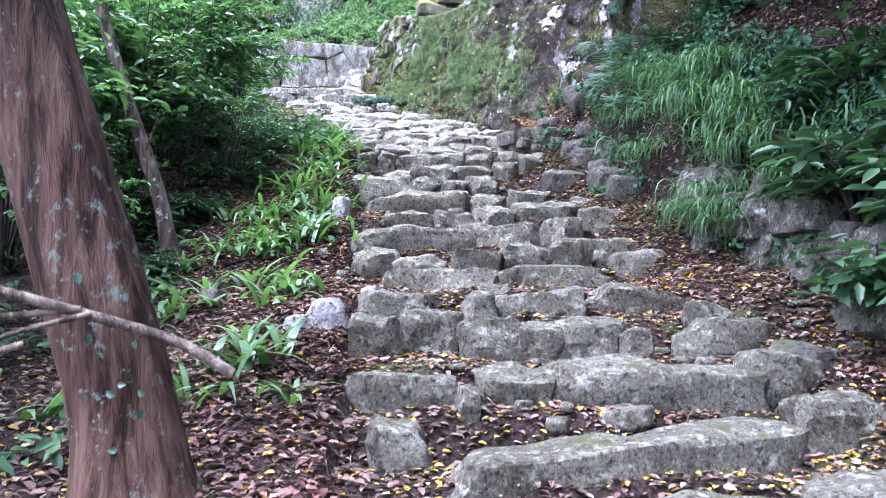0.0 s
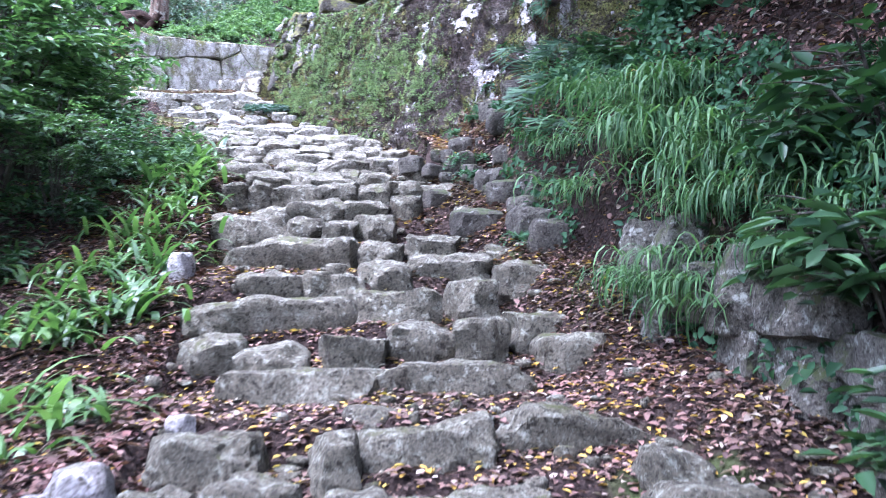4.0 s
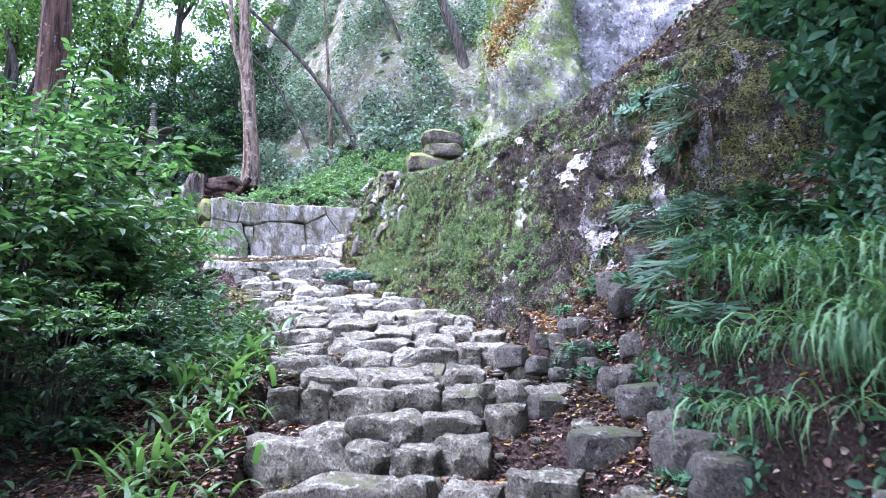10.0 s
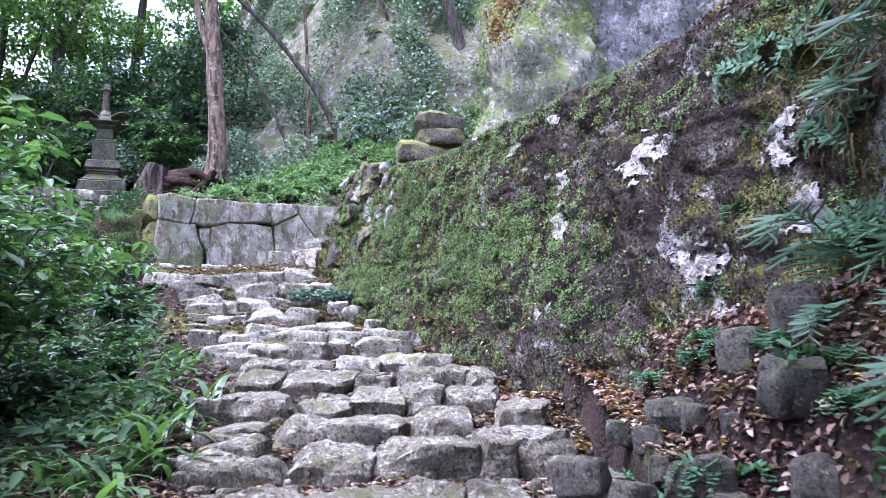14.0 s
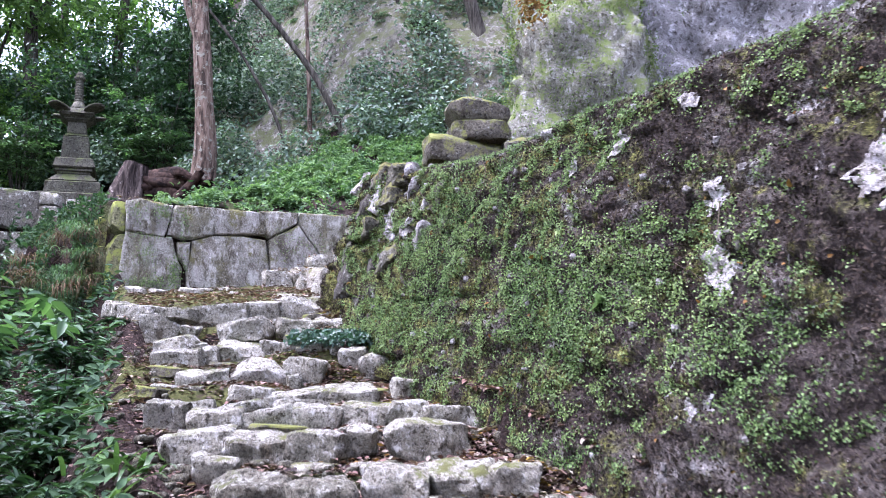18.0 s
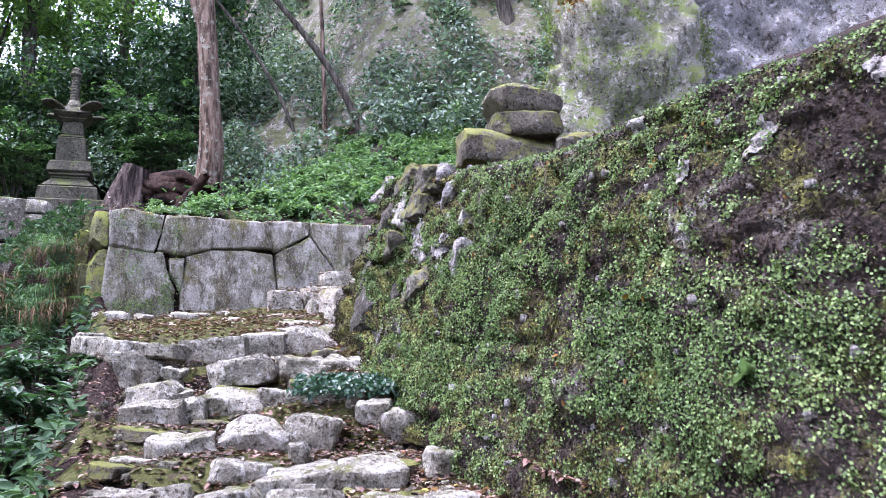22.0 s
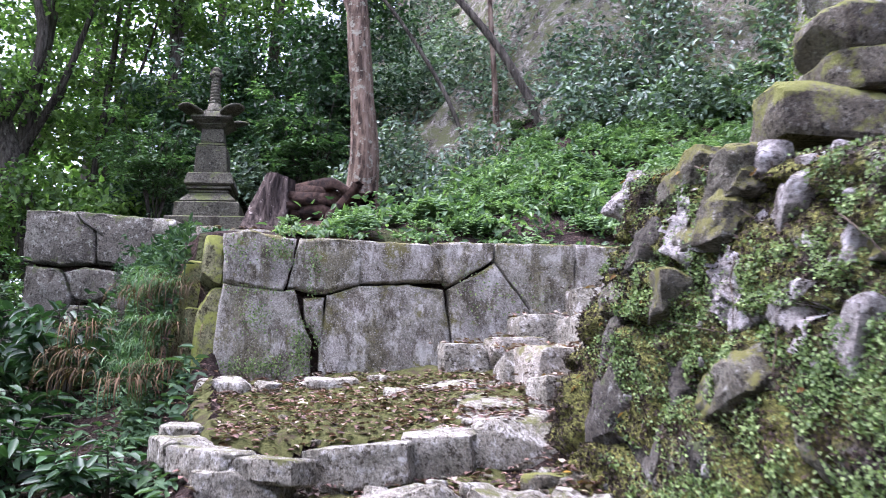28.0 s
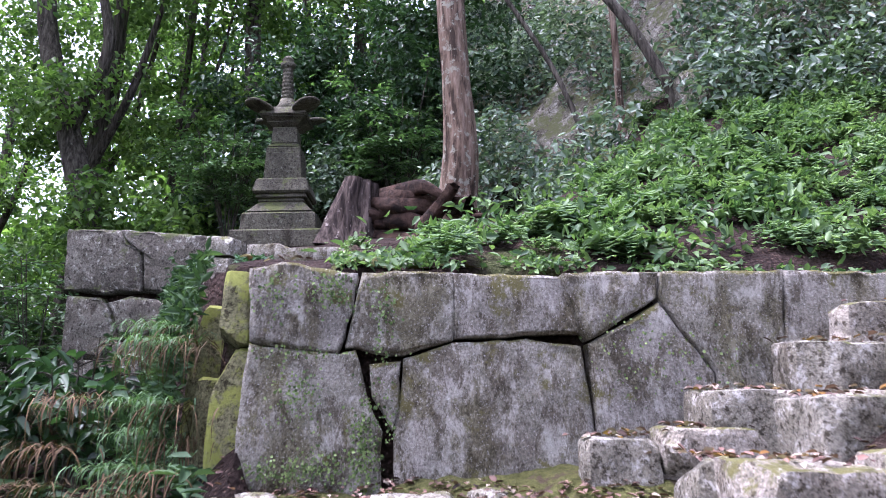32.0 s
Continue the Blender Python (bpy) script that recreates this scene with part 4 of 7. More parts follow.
for i, (y, h, w, t) in enumerate(PALE):
    w, t = (w * 1.1, t * 1.1) if y > 14.5 else (w * 0.85, t * 0.9)
    if y > 16.05:
        continue
    # a ragged bare patch that hugs the face, standing a little proud of the moss
    step = 0.014
    us, vs = np.arange(-0.8 * w, 0.8 * w, step), np.arange(-0.8 * t, 0.8 * t, step)
    pv, bare = [], []
    for v in vs:
        for u in us:
            p = Vector((u, v * 0.8, i * 3.1))
            ragged = 1.0 - (u / (0.62 * w)) ** 2 - (v / (0.62 * t)) ** 2 + 1.0 * noise.noise(p * 6) + 1.0 * noise.noise(p * 15) + 0.8 * noise.noise(p * 34) + 0.4 * noise.noise(p * 60)
            yy = float(np.clip(y + u, 9.0, 16.15))
            hh = min(h + v, float(tall_top(yy) - slope(yy)) - 0.1)
            pv.append(face_place(yy, hh) + OUT * (0.012 + 0.008 * min(1.0, max(-0.6, ragged)) + 0.006 * noise.noise(p * 22)))
            bare.append(ragged > 0.1)
    k = (np.arange(len(vs) - 1)[:, None] * len(us) + np.arange(len(us) - 1)[None, :]).reshape(-1, 1) + np.array([0, len(us), len(us) + 1, 1])
    k = k[np.array(bare)[k].all(1)]
    if len(k):
        part("pale_stone", smooth(quads_mesh("pale_stone", pv, k)), M_WHITE, tall_wall, "bare whitish stone showing through the moss")
# stones standing out of the far end: (along, height, width, tall, thick, tilt, kind)
FAR_STONES = ((16.02, 1.19, 0.22, 0.2, 0.24, 0, "w"), (15.66, 1.14, 0.13, 0.26, 0.16, 6, "w"), (15.4, 1.27, 0.36, 0.17, 0.3, -8, "m"), (15.12, 1.34, 0.24, 0.14, 0.26, -10, "m"), (15.02, 1.42, 0.18, 0.1, 0.24, -6, "w"), (14.8, 1.42, 0.24, 0.11, 0.24, -8, "w"),
              (14.88, 1.2, 0.15, 0.42, 0.16, 30, "w"), (15.06, 0.97, 0.1, 0.2, 0.13, 12, "w"), (14.95, 0.9, 0.22, 0.17, 0.17, -24, "w"), (14.7, 1.13, 0.13, 0.15, 0.14, 10, "w"), (14.55, 1.18, 0.17, 0.16, 0.16, -10, "w"), (14.7, 0.95, 0.12, 0.16, 0.13, 20, "w"), (14.8, 0.93, 0.1, 0.1, 0.12, 0, "w"),
              (15.02, 1.17, 0.1, 0.11, 0.12, 0, "w"), (14.58, 0.88, 0.09, 0.07, 0.1, 0, "w"), (14.42, 0.91, 0.1, 0.2, 0.12, 8, "w"), (14.64, 0.43, 0.13, 0.12, 0.12, 0, "w"), (15.15, 0.91, 0.07, 0.12, 0.1, 0, "w"), (15.6, 0.95, 0.2, 0.16, 0.16, -6, "g"), (15.9, 0.9, 0.24, 0.22, 0.18, 4, "g"),
              (15.3, 0.26, 0.34, 0.5, 0.24, 4, "g"), (15.62, 0.36, 0.3, 0.5, 0.24, -3, "g"), (15.88, 0.42, 0.26, 0.56, 0.22, 2, "g"), (14.98, 0.25, 0.3, 0.28, 0.2, -14, "g"), (15.35, 0.75, 0.26, 0.14, 0.17, -10, "m"), (15.7, 0.7, 0.24, 0.13, 0.16, 8, "m"), (15.2, 1.12, 0.24, 0.16, 0.18, -8, "m"), (14.35, 1.3, 0.3, 0.16, 0.18, -6, "m"), (14.2, 1.05, 0.22, 0.14, 0.16, 6, "m"), (14.9, 0.62, 0.34, 0.16, 0.18, -18, "m"), (14.45, 0.6, 0.28, 0.15, 0.16, -10, "m"))
for y, h, w, t, thick, tilt, kind in FAR_STONES:
    at = face_place(y, min(h, float(tall_top(y) - slope(y)) - 0.06)) - OUT * (thick * (0.48 if kind == "w" else 0.46))
    me = smooth(stone_mesh("wall_stone", (thick, w * 1.25, t * 1.15), rng, 10, 14.0, 0.09, 12))
    mat, words = {"w": (M_WHITE, "bare whitish stone standing out of the moss"), "m": (M_MOSSROCK, "stone under thick yellow-green moss"), "g": (M_DARKROCK, "bare grey stone at the wall's end")}[kind]
    part("wall_stone", me, mat, tall_wall, words, pose(at.x, at.y, at.z, tilt, 15 + rng.normal(0, 5), 25 + rng.normal(0, 6)))

# ---- low dry wall at the foot of the right bank ----
low_wall = thing("low_stone_wall", "low dry wall of rough lichen-grey stones", "wall", kind="structure")
rng = np.random.default_rng(5)
y = 2.0
while y < 6.1:
    w = rng.uniform(0.24, 0.5)
    h0 = 0.0
    while h0 < 0.46:
        h = rng.uniform(0.2, 0.36)
        x = float(bank_line(y + w / 2)) + 0.12 + 0.12 * h0
        z = float(slope(y + w / 2)) - 0.02 + h0 + h / 2
        me = smooth(stone_mesh("stone", (0.34, w * 1.06, h * 1.08), rng, 10, 14.0, 0.05, 5))
        if rng.uniform() < 0.95:
            part("stone", me, M_LOWWALL, low_wall, m=pose(x + rng.normal(0.08, 0.03), y + w / 2, z, rng.normal(0, 4), 10 + rng.normal(0, 4), rng.normal(0, 6)))
        h0 += h
    y += w

# ---- loose rocks beside the steps ----


def rock(at, size, material, label, seed, yaw=0.0, name="rock", n=7, group=""):
    r = np.random.default_rng(seed)
    me = smooth(stone_mesh(name, size, r, n, 6.0, 0.07 * max(size) ** 0.5, 14))
    ob = part(name, me, material, None, label, pose(*at, r.normal(0, 5), r.normal(0, 5), yaw))
    return tagged(ob, label, "rock", group)


def resting(x, y, h, sink=0.3):
    return (x, y, float(rough_z(x, y)) + h * (0.5 - sink))


EDGE = ((-0.62, 4.55, 0.22, 0.2, 0.2), (-0.78, 4.5, 0.14, 0.12, 0.12), (-0.86, 7.05, 0.15, 0.13, 0.24), (-0.45, 5.2, 0.16, 0.13, 0.1), (-1.45, 5.3, 0.14, 0.12, 0.1), (1.5, 8.9, 0.26, 0.22, 0.24), (1.4, 8.55, 0.2, 0.2, 0.2), (1.2, 9.0, 0.16, 0.14, 0.16),
        (0.9, 8.7, 0.3, 0.22, 0.18), (0.9, 9.35, 0.34, 0.2, 0.2), (1.15, 8.05, 0.4, 0.25, 0.22), (1.45, 9.35, 0.22, 0.2, 0.22), (1.65, 9.2, 0.24, 0.2, 0.26), (1.75, 4.1, 0.3, 0.22, 0.16), (-2.55, 14.9, 0.3, 0.3, 0.3), (-0.75, 14.95, 0.26, 0.2, 0.3))
for i, (x, y, a, b, h) in enumerate(EDGE):
    rock(resting(x, y, h), (a, b, h), M_WHITE if i in (0, 1, 2, 3) else M_DARKROCK if y < 12 else M_TOPSTEP, "pale broken rock lying beside the steps" if i < 5 else "rough grey rock lying beside the steps", 100 + i, 37 * i, group="rocks beside the steps")

# ---- mossy platform below the block wall ----
def moss_sheet(x0, x1, y0, y1, level, seed, step=0.035):
    """A ragged skin of moss a little above the soil, kept where the growth is thick."""
    xs, ys = np.arange(x0, x1, step), np.arange(y0, y1, step)
    X, Y = np.meshgrid(xs, ys)
    Z = rough_z(X, Y)
    thick = np.array([[noise.noise(Vector((x * 2.2, y * 2.2, seed))) + 0.4 * noise.noise(Vector((x * 7, y * 7, seed))) for x in xs] for y in ys])
    rim = np.minimum(np.minimum(X - x0, x1 - X), np.minimum(Y - y0, y1 - Y))
    thick = np.where(rim < 0.15, thick - 0.6 * (1 - rim / 0.15), thick) - level
    Z = Z + np.clip(thick * 0.09, -0.05, 0.035)
    n = len(xs)
    k = (np.arange(len(ys) - 1)[:, None] * n + np.arange(n - 1)[None, :]).reshape(-1, 1) + np.array([0, 1, n + 1, n])
    keep = (thick.ravel()[k] > -0.12).all(1) & (np.ptp(Z.ravel()[k], axis=1) < 0.06)
    return np.stack([X, Y, Z], -1).reshape(-1, 3), k[keep]


M_MOSS = Nodes("moss")
moss_tone = M_MOSS.ramp(M_MOSS.noise(30, 8, 0.7), [(0.3, (0.03, 0.034, 0.012)), (0.5, (0.07, 0.076, 0.024)), (0.7, (0.12, 0.125, 0.045))])
moss_tone = M_MOSS.mix(M_MOSS.mask(M_MOSS.noise(7.0, 8, 0.7), 0.55, 0.63), moss_tone, (0.06, 0.046, 0.03))
M_MOSS = M_MOSS.done(moss_tone, 0.95, M_MOSS.bump(M_MOSS.noise(90, 5, 0.7), 1.0, 0.02), 0.1)
sheets = [moss_sheet(-3.9, -1.7, 15.55, 17.9, -0.5, 5.0), moss_sheet(-2.9, -0.9, 13.4, 15.7, -0.25, 8.0)]
tagged(part("moss", smooth(quads_mesh("moss", *joined(sheets))), M_MOSS), "yellow-green moss over the platform and upper treads", "moss", kind="stuff")
for i, (x, y, a, b, h, yaw, proud) in enumerate(((-2.22, 17.2, 0.7, 0.42, 0.14, 25, 0.035), (-1.92, 16.75, 0.55, 0.5, 0.14, 15, 0.04), (-1.85, 16.35, 0.5, 0.42, 0.14, -8, 0.05), (-2.55, 17.0, 0.34, 0.26, 0.1, 50, 0.03), (-3.8, 16.92, 0.42, 0.3, 0.26, 25, 0.12), (-3.55, 17.0, 0.17, 0.14, 0.16, 60, 0.09), (-3.15, 17.22, 0.42, 0.22, 0.16, 22, 0.07), (-2.85, 17.38, 0.2, 0.16, 0.12, 70, 0.05), (-3.32, 17.12, 0.14, 0.12, 0.1, 10, 0.05))):
    me = smooth(stone_mesh("flat_stone", (a, b, h), np.random.default_rng(810 + i), 10, 9.0, 0.035, 9))
    tagged(part("flat_stone", me, M_TOPSTEP, None, "", pose(x, y, 4.99 + 0.26 * (y - 15.95) - h / 2 + proud, 10, 0, yaw)), "pale flat stone set in the mossy platform" if i < 4 else "pale broken stone lying at the foot of the wall", "stone", "flat stones of the platform")

# low kerb stones round the open side of the platform
for i, (x, y, z, a, b, h, yaw) in enumerate(((-3.56, 15.98, 5.04, 0.34, 0.26, 0.14, -60), (-3.42, 15.7, 4.98, 0.36, 0.26, 0.14, -45), (-3.14, 15.52, 4.93, 0.4, 0.24, 0.13, -22), (-2.8, 15.42, 4.9, 0.36, 0.22, 0.12, -14))):
    me = smooth(stone_mesh("kerb_stone", (a, b, h), np.random.default_rng(830 + i), 10, 14.0, 0.03, 5))
    tagged(part("kerb_stone", me, M_TOPSTEP, None, "", pose(x, y, z - h / 2 + 0.03, 0, 3, yaw)), "pale curved kerb stone at the platform's edge", "stone", "kerb stones of the platform")
# steps that turn right at the block wall
SIDE_TREADS = []
turn_steps = thing("side_steps", "short flight of moss-capped stone steps beside the wall", "stairs", kind="structure")
rng = np.random.default_rng(31)
for x, y, z, w, d, h, mat in ((-2.34, 17.62, 5.64, 0.34, 0.26, 0.2, M_TOPSTEP), (-1.97, 17.72, 5.68, 0.42, 0.34, 0.16, M_MOSSSTEP), (-1.82, 17.86, 5.85, 0.4, 0.42, 0.3, M_TOPSTEP), (-1.45, 17.66, 5.82, 0.36, 0.5, 0.34, M_TOPSTEP), (-1.05, 17.75, 5.84, 0.5, 0.5, 0.34, M_MOSSSTEP),
                              (-1.93, 17.35, 5.57, 0.24, 0.3, 0.3, M_TOPSTEP), (-1.62, 17.15, 5.57, 0.5, 0.5, 0.3, M_MOSSSTEP), (-1.1, 17.2, 5.62, 0.5, 0.5, 0.34, M_MOSSSTEP), (-1.36, 18.2, 6.1, 0.5, 0.4, 0.34, M_TOPSTEP), (-0.85, 18.1, 6.1, 0.55, 0.5, 0.34, M_MOSSSTEP), (-1.1, 18.5, 6.3, 0.6, 0.36, 0.3, M_MOSSSTEP), (-0.5, 18.45, 6.32, 0.6, 0.5, 0.3, M_TOPSTEP), (-0.2, 18.75, 6.5, 0.7, 0.4, 0.3, M_MOSSSTEP), (-1.55, 16.75, 5.36, 0.36, 0.3, 0.26, M_TOPSTEP), (-1.2, 16.7, 5.42, 0.42, 0.4, 0.3, M_TOPSTEP)):
    me = smooth(stone_mesh("step", (w, d, h + 0.1), rng, 10, 16.0, 0.03, 4))
    SIDE_TREADS.append((x, y, z, w, d))
    part("step", me, mat, turn_steps, m=pose(x, y, z - h / 2 - 0.05, rng.normal(0, 2), rng.normal(0, 2), YAW + rng.normal(0, 5)))

# ---- wall and steps by the stone tower ----
wall_west = thing("wall_west", "old retaining wall of big grey blocks below the tower", "wall", kind="structure")
rng = np.random.default_rng(41)
WEST_BLOCKS = (((-8.73, 7.72), (-8.02, 7.66), (-7.9, 7.5), (-7.72, 7.42), (-7.66, 6.98), (-8.2, 6.98), (-8.7, 7.05)), ((-8.0, 7.66), (-6.87, 7.52), (-6.87, 6.91), (-7.3, 6.93), (-7.62, 6.98), (-7.68, 7.42), (-7.86, 7.5)),
               ((-8.08, 6.88), (-7.8, 6.93), (-7.35, 6.87), (-7.3, 6.64), (-7.55, 6.5), (-7.9, 6.52)), ((-7.3, 6.87), (-6.87, 6.86), (-6.87, 6.3), (-7.5, 6.3), (-7.5, 6.46), (-7.26, 6.62)),
               ((-8.65, 6.98), (-8.2, 6.93), (-8.12, 6.85), (-7.96, 6.5), (-8.1, 6.3), (-8.65, 6.3)), ((-8.65, 6.28), (-8.06, 6.28), (-7.95, 6.46), (-7.55, 6.44), (-7.5, 6.28), (-6.87, 6.28), (-6.87, 5.6), (-8.65, 5.6)))


def on_west(x, out, z):
    return Vector((x, 20.7 - out, z))


# darker stone than the block wall: the shade here is put into the colour
for i, outline in enumerate(WEST_BLOCKS):
    block(wall_west, outline, 0.42, M_LOWWALL, 0.02, 0.014, 70 + i, place=on_west)
part("core", stone_mesh("core", (1.7, 0.3, 1.9), rng, 3, 30.0, 0.0, 0), M_SOIL, wall_west, "dark earth behind the joints", pose(-7.77, 20.97, 6.5))
for z0, z1 in ((7.28, 7.49), (6.79, 7.27)):
    me = smooth(stone_mesh("post", (0.27, 0.4, z1 - z0), rng, 5, 14.0, 0.02, 1))
    part("post", me, M_TOPSTEP, wall_west, "squared pale corner stone", pose(-6.69, 20.76, (z0 + z1) / 2, 0, 0, 8))
tower_steps = thing("tower_steps", "low squared stone steps before the tower", "stairs", kind="structure")
for x, y, z, w, d, h, roll in ((-5.7, 20.82, 7.2, 0.86, 0.44, 0.24, 1), (-5.0, 20.84, 7.14, 0.5, 0.46, 0.22, -1), (-6.32, 21.1, 7.34, 0.44, 0.5, 0.2, 0), (-6.4, 20.72, 7.06, 0.3, 0.3, 0.2, 2), (-5.6, 21.3, 7.3, 1.5, 0.5, 0.2, 0)):
    me = smooth(stone_mesh("step", (w, d, h), rng, 7, 16.0, 0.02, 2))
    part("step", me, M_WALL, tower_steps, m=pose(x, y, z, rng.normal(0, 1), roll, 6))
part("step", smooth(stone_mesh("step", (0.16, 0.3, 0.36), rng, 7, 12.0, 0.02, 3)), M_TOPSTEP, tower_steps, "pale stone fallen askew", pose(-4.56, 20.7, 7.12, 0, -38, 10))

# ---- stone tower ----


def slab(w0, w1, z0, z1, lip=0.012):
    """A square course that tapers from w0 to w1, with softened edges."""
    bm = bmesh.new()
    rings = []
    for w, z in ((w0 - 2 * lip, z0), (w0, z0 + lip), (w1, z1 - lip), (w1 - 2 * lip, z1)):
        ring = []
        for k in range(4):
            for j in range(6):
                t = -1 + 2 * j / 6
                p = Vector((t, -1)) if k == 0 else Vector((1, t)) if k == 1 else Vector((-t, 1)) if k == 2 else Vector((-1, -t))
                n = 0.008 * noise.noise(Vector((p.x * 3, p.y * 3, z * 9)))
                ring.append(bm.verts.new((p.x * (w / 2 + n), p.y * (w / 2 + n), z)))
        rings.append(ring)
    for a, b in zip(rings, rings[1:]):
        for i in range(24):
            bm.faces.new((a[i], a[(i + 1) % 24], b[(i + 1) % 24], b[i]))
    bm.faces.new(rings[-1])
    bm.faces.new(rings[0][::-1])
    return bm


def lathe(profile, sides=20):
    bm = bmesh.new()
    rings = [[bm.verts.new((r * math.cos(2 * math.pi * k / sides), r * math.sin(2 * math.pi * k / sides), z)) for k in range(sides)] for r, z in profile]
    for a, b in zip(rings, rings[1:]):
        for i in range(sides):
            bm.faces.new((a[i], a[(i + 1) % sides], b[(i + 1) % sides], b[i]))
    bm.faces.new(rings[-1])
    bm.faces.new(rings[0][::-1])
    for f in bm.faces:
        f.smooth = True
    return bm


def tower():
    t = thing("stone_tower", "weathered mossy stone pagoda tower on stepped base", "stone tower", (-7.48, 23.2, 7.8))
    t.rotation_euler = (0, radians(-1.5), radians(20))
    part("plinth", slab(1.2, 1.18, 0.0, 0.25, 0.02), M_TOWER, t)
    part("base", slab(0.97, 0.95, 0.25, 0.5, 0.02), M_TOWER, t)
    part("lotus_base", slab(0.84, 0.62, 0.5, 0.68, 0.03), M_TOWER, t, "carved sloping base course")
    part("moulding", slab(0.6, 0.58, 0.68, 0.73), M_TOWER, t)
    part("moulding", slab(0.66, 0.64, 0.73, 0.79), M_TOWER, t)
    part("pedestal", slab(0.74, 0.66, 0.79, 1.0, 0.025), M_TOWER, t)
    body = part("body", slab(0.49, 0.45, 1.0, 1.46, 0.02), M_TOWER, t)
    for k in range(4):
        part("panel", slab(0.3, 0.29, 1.08, 1.38), M_TOWER, body, "raised face panel", pose(0, 0, 0, 0, 0, 90 * k) @ pose(0, -0.093, 0))
    part("shoulder", slab(0.43, 0.36, 1.46, 1.52), M_TOWER, t)
    part("neck", slab(0.35, 0.32, 1.52, 1.76), M_TOWER, t)
    part("bracket", slab(0.36, 0.46, 1.76, 1.82), M_TOWER, t)
    part("bracket", slab(0.46, 0.58, 1.82, 1.88), M_TOWER, t)
    roof = part("roof", slab(0.64, 0.5, 1.88, 2.02, 0.02), M_TOWER, t, "stone roof with flaring corner wings")
    r = np.random.default_rng(55)
    for k in range(4):
        me = smooth(stone_mesh("wing", (0.4, 0.32, 0.08), r, 7, 2.6, 0.015, 0))
        part("wing", me, M_TOWER, roof, "petal-shaped corner wing", pose(0, 0, 0, 0, 0, 45 + 90 * k) @ pose(0.44, 0, 2.0, 0, -14, 0))
    profile = [(0.15, 2.02), (0.16, 2.08), (0.12, 2.13), (0.1, 2.2)]
    for k in range(8):
        z = 2.21 + 0.055 * k
        w = 0.088 - 0.002 * k
        profile += [(w * 0.84, z), (w, z + 0.014), (w, z + 0.038), (w * 0.84, z + 0.051)]
    profile += [(0.06, 2.66), (0.1, 2.68), (0.105, 2.73), (0.065, 2.76), (0.085, 2.79), (0.04, 2.84)]
    part("finial", lathe(profile), M_TOWER, t, "ringed stone finial")
    return t


tower()

# ---- capped stone on top of the tall wall ----
cap = thing("capped_stone", "mossy lantern stump with a round capstone", "stone lantern", (0.02, 15.85, 6.56))
rng = np.random.default_rng(61)
for name, size, x, z, boxy in (("foot", (0.8, 0.5, 0.3), -0.13, -0.06, 16.0), ("base", (0.62, 0.5, 0.22), 0.02, 0.14, 9.0), ("cap", (0.62, 0.5, 0.29), 0.0, 0.345, 4.0)):
    part(name, smooth(stone_mesh(name, size, rng, 10, boxy, 0.04, 8)), M_CAP, cap, m=pose(x, 0, z, 0, rng.normal(0, 3), 12))
part("foot", smooth(stone_mesh("foot", (0.46, 0.5, 0.34), rng, 10, 10.0, 0.05, 7)), M_MOSSROCK, cap, "mossy side stone", pose(0.45, 0, -0.1, 0, 4, 8))

# ---- cliff and rocks of the hillside ----
CRAG_POINTS = []


def crag(name, at, size, seed, material, label, n=10, yaw=0.0):
    r = np.random.default_rng(seed)
    verts, quads = cube_sphere(72)
    p = verts / (np.abs(verts) ** 5).sum(1, keepdims=True) ** 0.2
    half = np.array(size) / 2
    out = []
    for q in p * half:
        s = Vector(q) + Vector((seed * 3.7, 0, 0))
        c = noise.voronoi(s * 0.9)[0]
        c2 = noise.voronoi(s * 2.6)[0]
        d = 0.45 * noise.noise(s * 0.5) + 0.3 * noise.noise(s * 1.3) + 0.16 * noise.noise(s * 3) + 0.09 * noise.noise(s * 7) + 0.5 * min(0.5, c[1] - c[0]) + 0.3 * min(0.3, c2[1] - c2[0])
        out.append(q * (1 + d / max(1.0, np.linalg.norm(q))))
    ob = part(name, smooth(quads_mesh(name, out, quads)), material, None, label, pose(*at, 0, 0, yaw))
    p = np.array(out)[quads[:, 0]]
    m = np.array(pose(*at, 0, 0, yaw))
    CRAG_POINTS.append(p @ m[:3, :3].T + m[:3, 3])
    return tagged(ob, label, "cliff", kind="structure")


crag("rock_pillar", (2.0, 21.35, 9.2), (1.75, 1.4, 9), 5, M_PILLAR, "mossy upright edge of the cliff", yaw=-18)
crag("cliff", (5.3, 23.1, 9.5), (7.5, 4.0, 10), 1, M_CLIFF, "bare grey cliff above the wall", yaw=-12)
hx, hy = np.arange(-8.5, 7.5, 0.14), np.arange(23.4, 36, 0.14)
HX, HY = np.meshgrid(hx, hy)


def hill_bump(x, y):
    p = Vector((x, y * 1.2, 0.0))
    c = noise.voronoi(p * 0.8)[0]
    return 0.42 + 0.5 * noise.noise(p * 0.6) + 0.55 * min(0.6, c[1] - c[0]) + 0.22 * noise.noise(p * 1.7) + 0.1 * noise.noise(p * 5)


